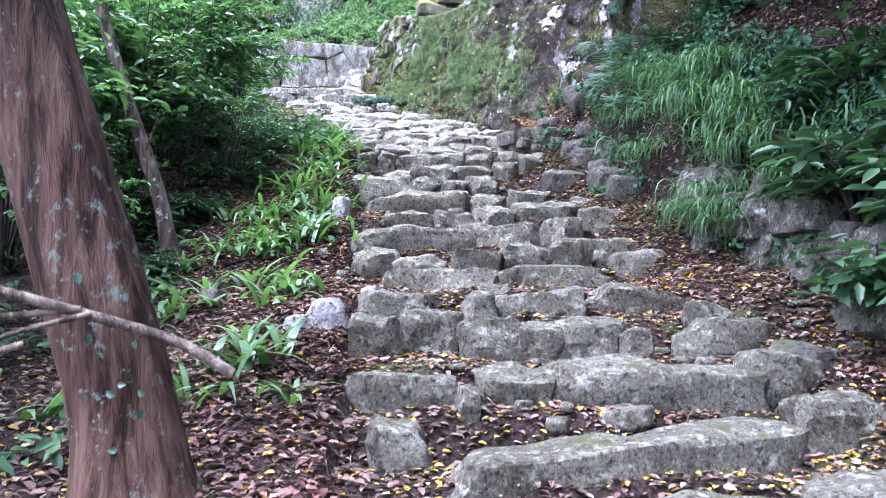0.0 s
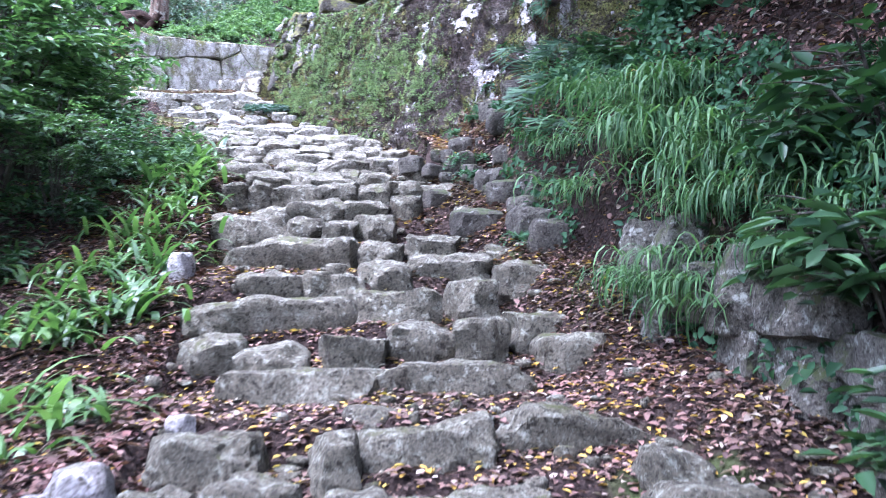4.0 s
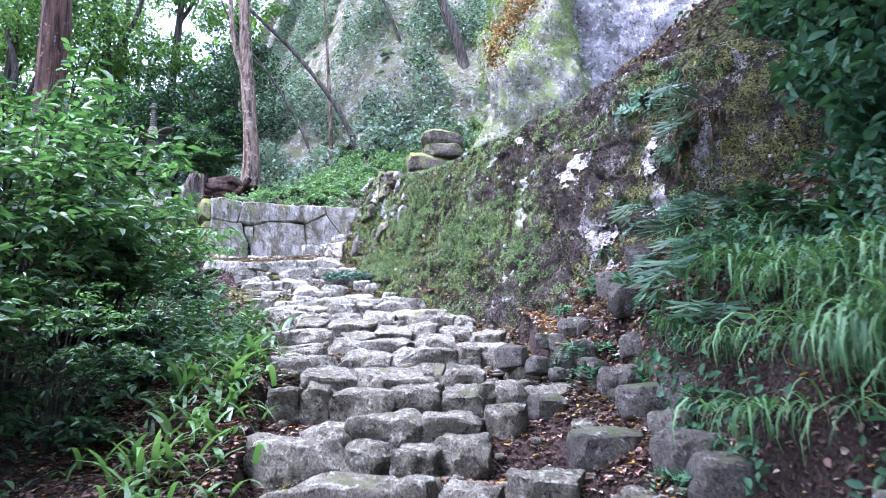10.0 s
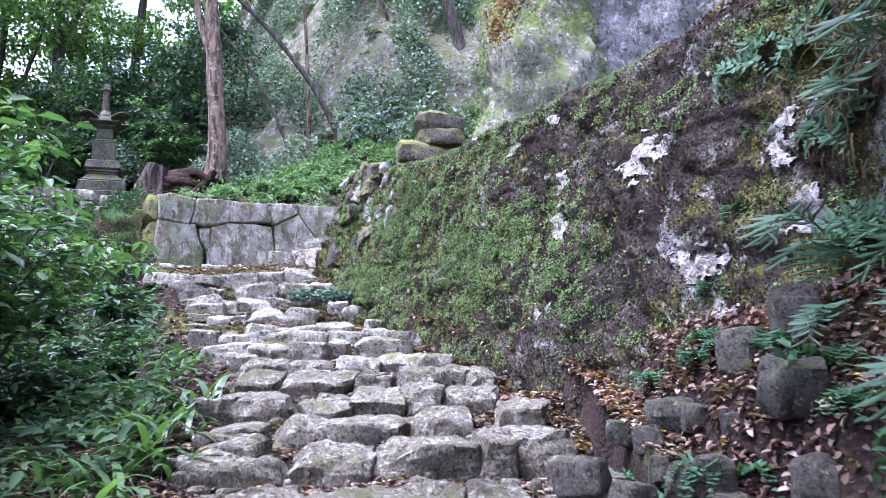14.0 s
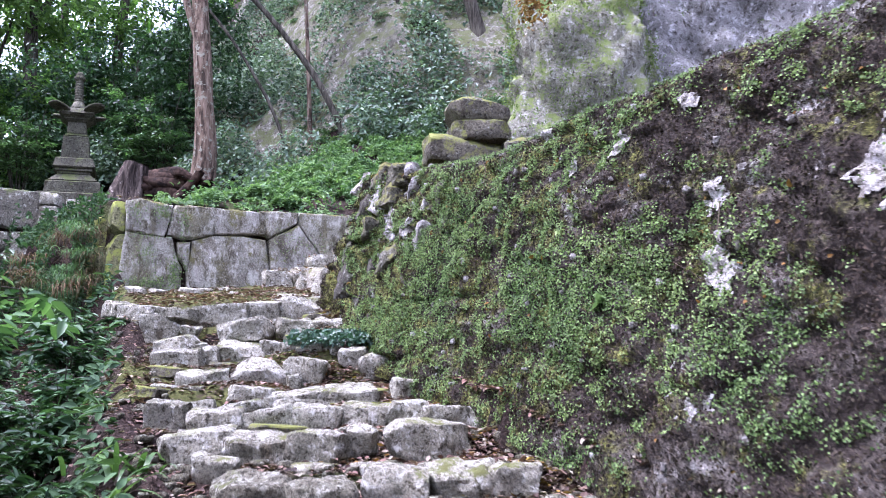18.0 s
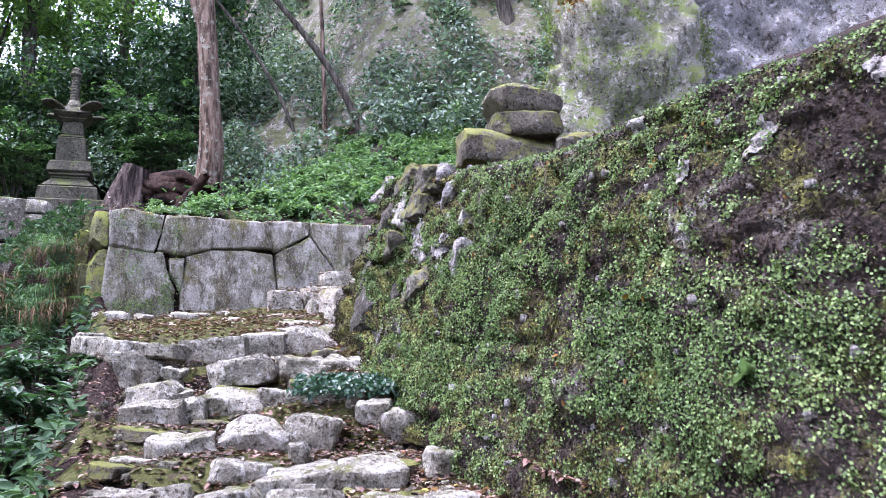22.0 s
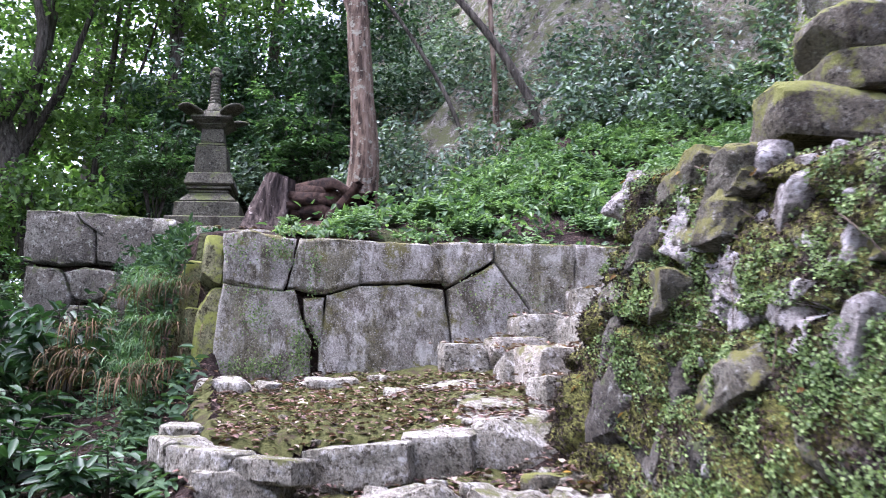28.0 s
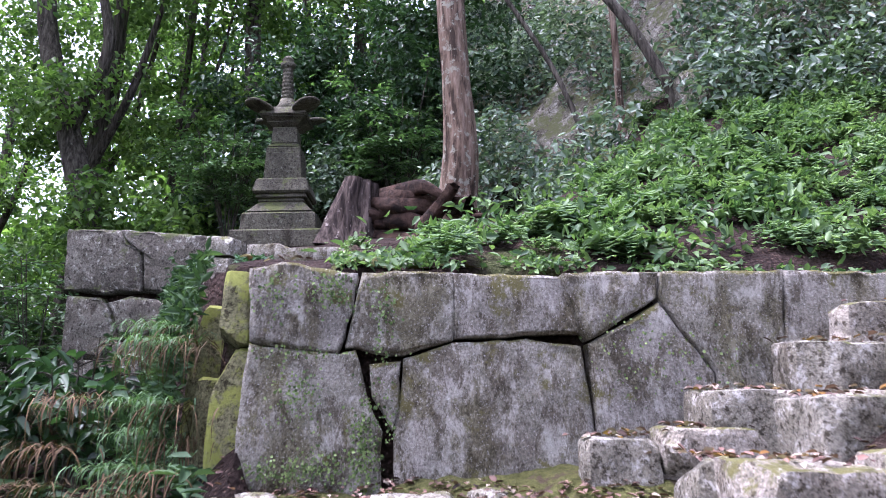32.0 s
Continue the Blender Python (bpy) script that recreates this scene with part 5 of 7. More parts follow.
HZ = ground_z(HX, HY) + np.array([[hill_bump(x, y) for x in hx] for y in hy]) * ease(23.4, 25.0, HY) * ease(-8.5, -6.5, HX) - 0.12 * ease(25.0, 23.4, HY)
k = (np.arange(len(hy) - 1)[:, None] * len(hx) + np.arange(len(hx) - 1)[None, :]).reshape(-1, 1)
tagged(part("hillside", smooth(quads_mesh("hillside", np.stack([HX, HY, HZ], -1).reshape(-1, 3), k + np.array([0, 1, len(hx) + 1, len(hx)]))), M_ROCK), "steep rocky hillside with moss and ferns", "hillside", kind="structure")
rng = np.random.default_rng(71)
for i in range(9):
    x, y = rng.uniform(-6.5, 1.0), rng.uniform(23.3, 29.0)
    s = rng.uniform(0.3, 0.7)
    rock(resting(x, y, s, 0.25), (s * 1.2, s, s), M_ROCK, "weathered rock jutting from the hillside", 200 + i, rng.uniform(0, 360), group="rocks on the hillside")

# ---- trees ----


def limb(points, r0, r1, sides=9, lumps=0.12):
    pts = np.array(points, float)
    t = np.linspace(0, 1, len(pts))
    dense = np.linspace(0, 1, 4 * len(pts))
    fine = np.stack([np.interp(dense, t, pts[:, i]) for i in range(3)], 1)
    for i in range(1, 3):
        fine[1:-1] = (fine[:-2] + 2 * fine[1:-1] + fine[2:]) / 4
    return tube(fine, np.interp(dense, [0, 1], [r0, r1]), sides, lumps=lumps)


def crown_points(centre, radius, count, rng, clumps=14):
    """Leaf places in uneven clumps inside an ellipsoid."""
    radius = np.array(radius)
    mids = unit(rng.normal(size=(clumps, 3))) * rng.uniform(0.35, 1.0, (clumps, 1)) ** 0.6 * radius
    which = rng.integers(0, clumps, count)
    size = rng.uniform(0.25, 0.5, clumps)[which][:, None]
    loose = unit(rng.normal(size=(count, 3))) * rng.uniform(0.2, 1.0, (count, 1)) ** 0.5
    pts = mids[which] + loose * size * radius
    return pts + np.array(centre), unit(loose * (1, 1, 0.6) + (0, 0, 0.9))


def ridged(v, q, sides, depth):
    """Long bark ridges on a trunk made by limb()."""
    rings = v.reshape(-1, sides, 3)
    mid = rings.mean(1, keepdims=True)
    for i, ring in enumerate(rings):
        for j in range(sides):
            a = 2 * math.pi * j / sides
            r = noise.noise(Vector((math.cos(a) * 5, math.sin(a) * 5, mid[i, 0, 2] * 0.7))) + 0.6 * noise.noise(Vector((math.cos(a) * 11, math.sin(a) * 11, mid[i, 0, 2] * 1.6)))
            ring[j] = mid[i, 0] + (ring[j] - mid[i, 0]) * (1 + depth * r)
    return rings.reshape(-1, 3), q


def tree(name, at, path, r0, r1, bark, label, leaf=None, crowns=(), leaves=2500, size=0.11, seed=0, branches=(), group=""):
    """A trunk along path (offsets from its foot), branches and crowns of clumped leaves."""
    r = np.random.default_rng(seed)
    t = thing(name, label, "tree", at, group)
    pts = [(0, 0, -0.3), *path]
    v, q = ridged(*limb(pts, r0 * 1.05, r1, 40, 0.16), 40, 0.09) if r0 > 0.15 else limb(pts, r0 * 1.05, r1, 14, 0.16)
    foot = np.maximum(0, 1 - (v[:, 2] + 0.1) / 0.5) ** 2
    v[:, :2] += (v[:, :2] - np.array(pts[0][:2])) * foot[:, None] * 0.5
    part("trunk", smooth(quads_mesh("trunk", v, q)), bark, t)
    for line, a, b in branches:
        part("branch", smooth(quads_mesh("branch", *limb(line, a, b, 7))), bark, t)
    for c, rad in crowns:
        p, n = crown_points(c, rad, leaves, r)
        part("crown", scatter_leaves("crown", p, n, size, 0.5, r, 0.55), leaf, t)
    return t


# leaning cedar at the start, with its dead branch
g = float(ground_z(-1.03, 2.95))
cedar = tree("cedar_tree", (-1.03, 2.95, g), [(-0.08, 0.0, 0.3), (-0.49, 0.02, 1.7), (-0.87, 0.05, 3.0), (-1.4, 0.1, 5.1), (-2.1, 0.2, 8.5)], 0.172, 0.13, M_CEDAR, "leaning cedar trunk with flaking red-brown bark and lichen", seed=1,
             leaf=M_CANOPY, crowns=(((-1.6, 0.2, 9.0), (1.6, 1.6, 1.4)),), leaves=3000)
branch = thing("dead_branch", "bare dead branch with twigs leaning on the trunk", "branch", (-0.77, 2.56, 1.31))
branch.scale = (1.28, 1.28, 1.28)
for line, a, b in (([(0.1, 0.0, -0.06), (-0.02, -0.02, 0.02), (-0.25, -0.1, 0.10), (-0.6, -0.25, 0.22), (-0.95, -0.4, 0.3)], 0.015, 0.010), ([(-0.2, -0.1, 0.09), (-0.34, -0.2, 0.05), (-0.45, -0.25, -0.01), (-0.8, -0.4, -0.02)], 0.008, 0.003),
                   ([(-0.22, -0.1, 0.1), (-0.45, -0.15, 0.08), (-0.8, -0.3, 0.16)], 0.009, 0.004), ([(-0.3, -0.2, 0.03), (-0.6, -0.35, -0.07), (-0.9, -0.45, -0.1)], 0.009, 0.004)):
    part("twig", smooth(quads_mesh("twig", *limb(line, a, b, 7, 0.3))), M_DEADWOOD, branch)
tree("dead_sapling", (-2.0, 6.4, float(ground_z(-2.0, 6.4))), [(-0.18, 0, 0.5), (-0.4, 0.02, 1.1), (-0.55, 0, 1.6), (-0.64, 0, 1.95)], 0.06, 0.045, M_DEADWOOD, "thin leaning dead trunk with patchy bark", seed=2,
            branches=(([(-0.3, 0, 0.8), (-0.2, -0.1, 0.95), (-0.15, -0.15, 1.05)], 0.012, 0.005), ([(-0.5, 0, 1.45), (-0.6, -0.12, 1.55), (-0.75, -0.2, 1.6)], 0.011, 0.004)))

# the straight conifer left of the stairs, and the red-barked tree behind the block wall
tree("conifer_tree", (-4.5, 12.4, float(ground_z(-4.5, 12.4))), [(0, 0, 1), (0.02, 0, 3), (0.0, 0, 6), (0, 0, 12)], 0.2, 0.13, M_CEDAR, "straight conifer trunk rising behind the shrubs", M_CANOPY, (((0, 0, 11), (2, 2, 2)),), 2500, seed=3)
g = float(ground_z(-5.0, 22.9))
tree("red_tree", (-5.0, 22.9, g - 0.05), [(0.03, 0, 0.4), (0.1, 0, 1.1), (0.06, 0, 1.8), (-0.06, 0.0, 3.0), (-0.25, 0.1, 5.0), (-0.4, 0.2, 9.0)], 0.23, 0.12, M_BARK, "tree with peeling reddish bark and spread roots", M_CANOPY,
     (((-0.4, 0.2, 9.5), (2.5, 2.5, 1.8)), ((0.9, 0.3, 8.0), (1.5, 1.5, 1.0))), 3000, seed=4,
     branches=(([(-0.1, 0, 3.2), (-0.5, 0, 4.4), (-0.7, 0, 6.5)], 0.09, 0.05), ([(-0.05, 0, 0.1), (-0.4, -0.3, -0.02), (-1.0, -0.6, -0.12)], 0.12, 0.04), ([(0.05, 0, 0.1), (0.3, -0.3, 0.0), (0.5, -0.6, -0.15)], 0.1, 0.04)))
# thin leaning trees across the hillside
for (x, y, dx, dz, r, seed, mat) in ((-2.15, 23.6, -3.6, 4.6, 0.07, 5, M_DARKBARK), (-3.35, 23.9, -2.6, 4.2, 0.04, 6, M_DARKBARK), (-3.1, 24.0, -0.3, 4.5, 0.05, 7, M_BARK), (0.6, 25.0, -1.8, 5.0, 0.16, 8, M_DARKBARK), (-1.2, 25.5, -2.6, 5.0, 0.05, 9, M_DARKBARK)):
    g = float(ground_z(x, y))
    tree("hillside_tree", (x, y, g), [(dx * 0.22, 0, dz * 0.3), (dx * 0.55, 0.1, dz * 0.65), (dx, 0.2, dz), (dx * 1.4, 0.3, dz * 1.7)], r, r * 0.5, mat, "thin leaning tree on the hillside", M_CANOPY, (((dx * 1.4, 0.3, dz * 1.75), (1.6, 1.4, 1.0)),), 1600, seed=seed, group="hillside trees")
# forest beyond the tower
rng = np.random.default_rng(81)
WOODS = ((-12.4, 26.8, 0.2, 0.11), (-13.8, 29.2, 0.1, 0.12), (-11.3, 24.6, -2.6, 0.30), (-10.2, 26.5, -0.4, 0.2), (-13.5, 25.5, 0.6, 0.22), (-9.4, 29.0, 0.3, 0.16), (-15.5, 28, 0.3, 0.24), (-18, 24.5, 0.5, 0.22), (-12.2, 31, 0.2, 0.2), (-17, 33, -0.3, 0.25), (-21, 30, 0.4, 0.25), (-8.3, 32.5, 0.2, 0.18), (-14, 37, 0, 0.25), (-24, 36, 0, 0.3), (-13.5, 20.5, 0.4, 0.2), (-16, 17.5, -0.5, 0.22), (-11.5, 17.0, 0.3, 0.15))
for i, (x, y, lean, r) in enumerate(WOODS):
    g = float(ground_z(x, y))
    tall = rng.uniform(9, 13)
    tree("forest_tree", (x, y, g), [(lean * 0.1, 0, 1.5), (lean * 0.5, 0, 4), (lean, 0.2, 7), (lean * 1.1, 0.3, tall)], r, r * 0.4, M_DARKBARK, "slender dark-trunked forest tree with light green leaves", M_CANOPY,
         (((lean, 0, tall), (2.6, 2.6, 1.8)), ((lean + rng.normal(), -0.6, tall * 0.72), (2.2, 2.2, 1.3)), ((lean + rng.normal(), 0.6, tall * 0.5), (1.9, 1.9, 1.0)), ((lean * 0.5 + rng.normal(), 0.2, tall * 0.25), (1.6, 1.6, 1.0))), 2000, 0.15, seed=300 + i,
         branches=(([(lean * 0.6, 0, 4.5), (lean * 0.6 + 0.9, 0, 6), (lean + 1.3, 0, 8)], r * 0.5, r * 0.2),), group="forest trees")

# dark evergreens standing close behind the tower, its shade put into their leaf colour
for i, (x, y, h) in enumerate(((-9.3, 25.8, 2.6), (-7.6, 26.2, 2.9), (-6.2, 25.8, 3.0))):
    g = float(ground_z(x, y))
    tree("evergreen_tree", (x, y, g), [(0.05, 0, h * 0.4), (-0.05, 0, h * 0.8), (0, 0, h * 1.1)], 0.09, 0.04, M_DARKBARK, "dense dark evergreen tree behind the tower", M_EVERGREEN,
         (((0, -0.2, h), (1.3, 1.2, 0.8)), ((0.3, 0, h * 0.62), (1.4, 1.2, 0.8)), ((-0.3, -0.2, h * 0.28), (1.3, 1.2, 0.7))), 2300, 0.12, seed=880 + i, group="evergreens behind the tower")

# trees on the right bank whose crowns hang over it, added out of view for shade
for i, (x, y, lean) in enumerate(((4.6, 4.2, -1.2), (4.9, 7.0, -1.3), (5.2, 10.4, -0.8), (4.8, 1.2, -1.5))):
    g = float(ground_z(x, y))
    top = max(6.3 - g, 1.6)
    tree("bank_tree", (x, y, g), [(lean * 0.2, 0, top * 0.35), (lean * 0.6, 0, top * 0.7), (lean, 0.1, top + 0.6)], 0.13, 0.06, M_DARKBARK, "broad-leaved evergreen tree added to shade the bank", M_SHRUB_R,
         (((lean - 0.5, 0, top + 0.3), (1.9, 2.0, 0.5)), ((lean * 0.5, 0.5, top + 0.5), (1.8, 1.9, 0.7))), 3000, 0.13, seed=900 + i, group="trees on the bank")

# taller unseen trees, added so their crowns darken the bank and lower steps
for i, (x, y) in enumerate(((5.4, -1.0), (6.2, 2.6), (6.4, 6.0), (6.3, 8.2))):
    g = float(ground_z(x, y))
    tree("bank_tree", (x, y, g), [(-0.2, 0, 1.5), (-0.6, 0, 3.0), (-1.2, 0.1, 8.6 - g)], 0.16, 0.08, M_DARKBARK, "tall unseen evergreen added to shade the bank and steps", M_SHRUB_R,
         (((-2.4, 0, 8.4 - g), (2.6, 2.4, 0.7)), ((-0.6, 0.3, 8.9 - g), (2.6, 2.4, 0.8)), ((-1.6, 0.2, 8.0 - g), (2.4, 2.2, 0.5)), ((-5.0, -0.4, 8.3 - g), (2.2, 2.0, 0.6))), 2600, 0.2, seed=920 + i, group="trees on the bank")

# evergreen shrubs hanging over the steep bank
for i, (x, y, crowns) in enumerate(((3.7, 8.9, ((3.1, 8.7, 5.1, 0.7), (3.1, 9.4, 5.7, 0.6), (2.95, 8.0, 4.6, 0.7))), (3.9, 6.9, ((3.0, 6.7, 4.2, 0.8), (2.75, 7.4, 4.0, 0.6), (3.2, 5.9, 4.2, 0.7))), (4.0, 4.8, ((3.3, 4.7, 3.8, 0.8), (3.5, 5.5, 4.1, 0.7))))):
    g = float(ground_z(x, y))
    tree("overhanging_shrub", (x, y, g), [(-0.2, 0, 0.3), (-0.5, -0.1, 0.7), (-0.9, -0.2, 1.0)], 0.06, 0.03, M_DARKBARK, "dark broad-leaved shrub hanging over the bank", M_SHRUB_R,
         tuple(((a - x, b - y, c - g), (r, r * 1.1, r * 0.7)) for a, b, c, r in crowns), 1500, 0.1, seed=940 + i, group="shrubs overhanging the bank",
         branches=tuple(([(-0.2, 0, 0.3), ((a - x) * 0.6, (b - y) * 0.6, (c - g) * 0.6 + 0.2), (a - x, b - y, c - g)], 0.03, 0.01) for a, b, c, r in crowns))

# rotten log and stump by the tower
stump = thing("rotten_stump", "rotten red-brown stump with tangled roots", "stump", (-6.0, 22.7, float(ground_z(-6.0, 22.7))))
r = np.random.default_rng(66)
for k in range(11):
    z = 0.12 + 0.05 * k
    a = [(-0.1 + 0.08 * r.normal(), 0.2 + 0.12 * r.normal(), z), (0.35, 0.2 + 0.2 * r.normal(), z + 0.12 * r.normal()), (0.75, 0.15 + 0.2 * r.normal(), z * 0.9 + 0.1 * r.normal()), (1.25 + 0.15 * r.normal(), 0.2 * r.normal(), 0.25 + 0.15 * r.normal())]
    part("root", smooth(quads_mesh("root", *limb(a, r.uniform(0.08, 0.17), r.uniform(0.03, 0.08), 12, 0.7))), M_ROT, stump)
v, q = limb([(-0.25, -0.05, -0.15), (-0.25, 0, 0.2), (-0.22, 0, 0.5), (-0.15, 0, 0.8)], 0.34, 0.15, 36, 0.6)
part("stump", smooth(quads_mesh("stump", *ridged(v, q, 36, 0.35))), M_STUMP, stump, "splintered grey-brown stump")

# ---- shrubs ----


def shrub_meshes(count, leaf_len, width, spread, seed):
    r = np.random.default_rng(seed)
    stems, tips = [], []
    for _ in range(15):
        a, lean = r.uniform(0, 6.28), r.uniform(0.2, 0.8)
        h = r.uniform(0.5, 1.0) * spread[2] * 1.7
        end = np.array([math.cos(a) * lean * spread[0], math.sin(a) * lean * spread[1], h])
        mid = end * (0.45, 0.45, 0.55)
        wood = [limb([(0, 0, -0.1), mid, end], 0.014, 0.005, 5)]
        # flat sprays of leaves that stand out from the stem in tiers
        for _ in range(7):
            foot = mid + (end - mid) * r.uniform(0, 1)
            b, reach = a + r.normal(0, 1.1), r.uniform(0.25, 0.6) * min(1.0, spread[0])
            tip = foot + np.array([math.cos(b) * reach, math.sin(b) * reach, r.uniform(-0.02, 0.16) * reach])
            wood.append(limb([foot, (foot + tip) / 2 + (0, 0, 0.05 * reach), tip], 0.005, 0.002, 4))
            for k in np.linspace(0.25, 1.05, 9):
                tips.append(foot + (tip - foot) * k)
        stems.append(joined(wood))
    tips = np.array(tips)
    which = r.integers(0, len(tips), count)
    loose = r.normal(size=(count, 3)) * (0.055, 0.055, 0.018) * min(1.0, spread[0] + 0.35)
    base = tips[which] + loose
    normal = unit(loose * 1.5 + (0, 0, 0.3))
    return [quads_mesh("stem", *piece) for piece in stems], scatter_leaves("foliage", base, normal, leaf_len, width, r, 0.8)


def shrub(kind, at, label, mat, group):
    st, fo = kind
    s = thing("shrub", label, "shrub", at, group)
    for piece in st:
        part("stem", piece, M_DARKBARK, s)
    part("foliage", fo, mat, s)
    return s


rng = np.random.default_rng(91)
LEFT_KINDS = [shrub_meshes(2500, 0.098, 0.45, (1.1, 1.1, 1.35), 400 + i) for i in range(4)]
masters = []
for kind in LEFT_KINDS:
    masters.append(shrub(kind, (-3.0, 8 + len(masters), float(ground_z(-3.0, 8 + len(masters)))), "dense evergreen shrub with small glossy green leaves", M_SHRUB, "shrubs left of the stairs"))
LEFT_SPOTS = ((-2.85, 7.6), (-3.4, 6.4), (-2.9, 9.2), (-3.0, 10.4), (-3.4, 11.9), (-3.9, 8.0), (-4.0, 10.0), (-4.6, 12.9), (-4.7, 7.0), (-5.2, 10.9), (-5.4, 13.9), (-6.2, 15.0), (-5.8, 12.2), (-6.6, 16.3), (-7.2, 13.6), (-7.6, 17.6), (-8.6, 18.8), (-8.6, 16.0), (-9.8, 19.6), (-3.4, 4.8), (-2.8, 3.4), (-10.8, 20.6), (-4.4, 5.6), (-9.8, 17.4))
for i, (x, y) in enumerate(LEFT_SPOTS):
    s = rng.uniform(0.85, 1.25)
    copy_thing(masters[i % 4], pose(x, y, float(ground_z(x, y)) - 0.03, 0, 0, rng.uniform(0, 360)) @ Matrix.Scale(s, 4))
for i, (x, y, s) in enumerate(((-2.35, 5.5, 0.5), (-2.6, 6.6, 0.65), (-2.1, 8.3, 0.5))):
    copy_thing(masters[i % 4], pose(x, y, float(ground_z(x, y)) - 0.03, 0, 0, rng.uniform(0, 360)) @ Matrix.Scale(s, 4))
BROAD = [shrub_meshes(300, 0.15, 0.38, (0.45, 0.45, 0.36), 500 + i) for i in range(2)]
for i, (x, y, big) in enumerate(((-7.25, 18.5, 1.0), (-6.5, 18.8, 0.8), (-8.0, 19.2, 1.1), (-5.9, 18.0, 0.7), (-8.7, 19.6, 1.2), (-6.9, 17.6, 0.8))):
    bush = shrub(BROAD[i % 2], (x, y, float(ground_z(x, y)) + 0.1), "dark evergreen shrub before the old wall", M_EVERGREEN, "shrubs before the old wall")
    bush.scale, bush.rotation_euler = (big * 1.2, big * 1.2, big * 2.3), (0, 0, 1.3 * i)
broad = [shrub(kind, at, "broad-leaved dark green shrub on the bank", M_SHRUB_R, "broad-leaved shrubs on the bank") for kind, at in zip(BROAD, ((2.25, 4.45, 1.75), (2.35, 3.7, 1.6)))]
for i, (x, y, s) in enumerate(((2.25, 3.3, 0.95), (2.12, 4.0, 0.9), (2.2, 4.8, 0.9), (2.3, 5.2, 0.8), (2.45, 4.0, 1.1), (2.5, 4.9, 1.1), (2.6, 3.3, 1.2), (2.12, 7.2, 0.5), (2.05, 7.9, 0.5), (3.3, 6.4, 1.0), (3.2, 7.4, 1.2), (3.0, 8.4, 1.2), (3.7, 5.4, 1.1), (3.6, 8.9, 1.4), (2.6, 4.2, 0.8), (4.4, 7.2, 1.5), (-3.7, 13.3, 1.0), (-4.3, 14.6, 1.0), (-4.9, 15.8, 1.0), (-5.3, 16.7, 1.1), (-3.0, 11.4, 0.9), (-3.6, 14.3, 0.7), (-2.7, 10.3, 0.8), (-6.2, 17.6, 1.2), (-7.0, 19.3, 1.2), (-7.7, 20.0, 1.2), (-8.5, 20.1, 1.3), (-2.55, 12.5, 0.6), (-2.85, 13.2, 0.7), (-3.15, 13.9, 0.7), (-3.4, 14.6, 0.75), (-3.7, 15.3, 0.8), (-2.2, 11.7, 0.5), (-4.0, 16.0, 0.8), (-3.0, 12.6, 0.9), (-2.0, 9.2, 0.6), (-1.9, 8.2, 0.55), (-2.2, 7.2, 0.6), (-2.1, 6.0, 0.5))):
    copy_thing(broad[i % 2], pose(x, y, float(ground_z(x, y)) - 0.03, 0, 0, rng.uniform(0, 360)) @ Matrix.Scale(s, 4))
for i, (x, y, s) in enumerate(((-9.3, 24.5, 1.0), (-11, 22.6, 1.2), (-12.5, 24, 1.1), (-10.5, 26, 1.2), (-14, 22, 1.2), (-8.4, 25.8, 1.1), (-11.5, 20.8, 1.2), (-15.5, 20.5, 1.4), (-6.6, 25.0, 1.1))):
    copy_thing(masters[i % 4], pose(x, y, float(ground_z(x, y)) - 0.05, 0, 0, rng.uniform(0, 360)) @ Matrix.Scale(s, 4))

# ---- strap-leaved plants beside the steps ----


def clump_mesh(name, count, length, width, arch, rise, seed, spread=0.09, heading=None):
    r = np.random.default_rng(seed)
    base = r.normal(size=(count, 3)) * (spread, spread, 0.0)
    h = r.uniform(0, 6.28, count) if heading is None else r.normal(heading, 0.9, count)
    return quads_mesh(name, *blades(base, h, length * r.uniform(0.5, 1.1, count), width * r.uniform(0.7, 1.2, count), r, arch, rise))


def clumps(name, label, category, meshes, mat, spots, group, rng, yaw=None):
    """One top-level plant for each spot, sharing the meshes."""
    for i, (x, y) in enumerate(spots):
        ob = part(name, meshes[i % len(meshes)], mat, None, "", pose(x, y, float(rough_z(x, y)) - 0.015, 0, 0, rng.uniform(0, 360) if yaw is None else rng.normal(yaw, 55)) @ Matrix.Scale(rng.uniform(0.65, 1.2), 4))
        tagged(ob, label, category, group)


STRAP = [clump_mesh("strap_plant", 10, 0.42, 0.04, 1.5, 1.7, 600 + i) for i in range(4)]
spots = [(float(left_edge(y)) - 0.06 - 0.8 * rng.uniform() ** 1.5, y) for y in rng.uniform(6.2, 9.8, 60)] + [(float(left_edge(y)) - rng.uniform(0.05, 0.8), y) for y in rng.uniform(9.8, 12.4, 34)] + [(float(left_edge(y)) - rng.uniform(0.15, 1.4), y) for y in rng.uniform(3.6, 6.4, 18)] + [(float(left_edge(y)) - rng.uniform(0.2, 1.7), y) for y in rng.uniform(5.2, 9.6, 34)]
clumps("strap_plant", "clump of glossy strap-shaped green leaves", "plant", STRAP, M_STRAP, spots, "strap-leaved plants by the steps", rng)

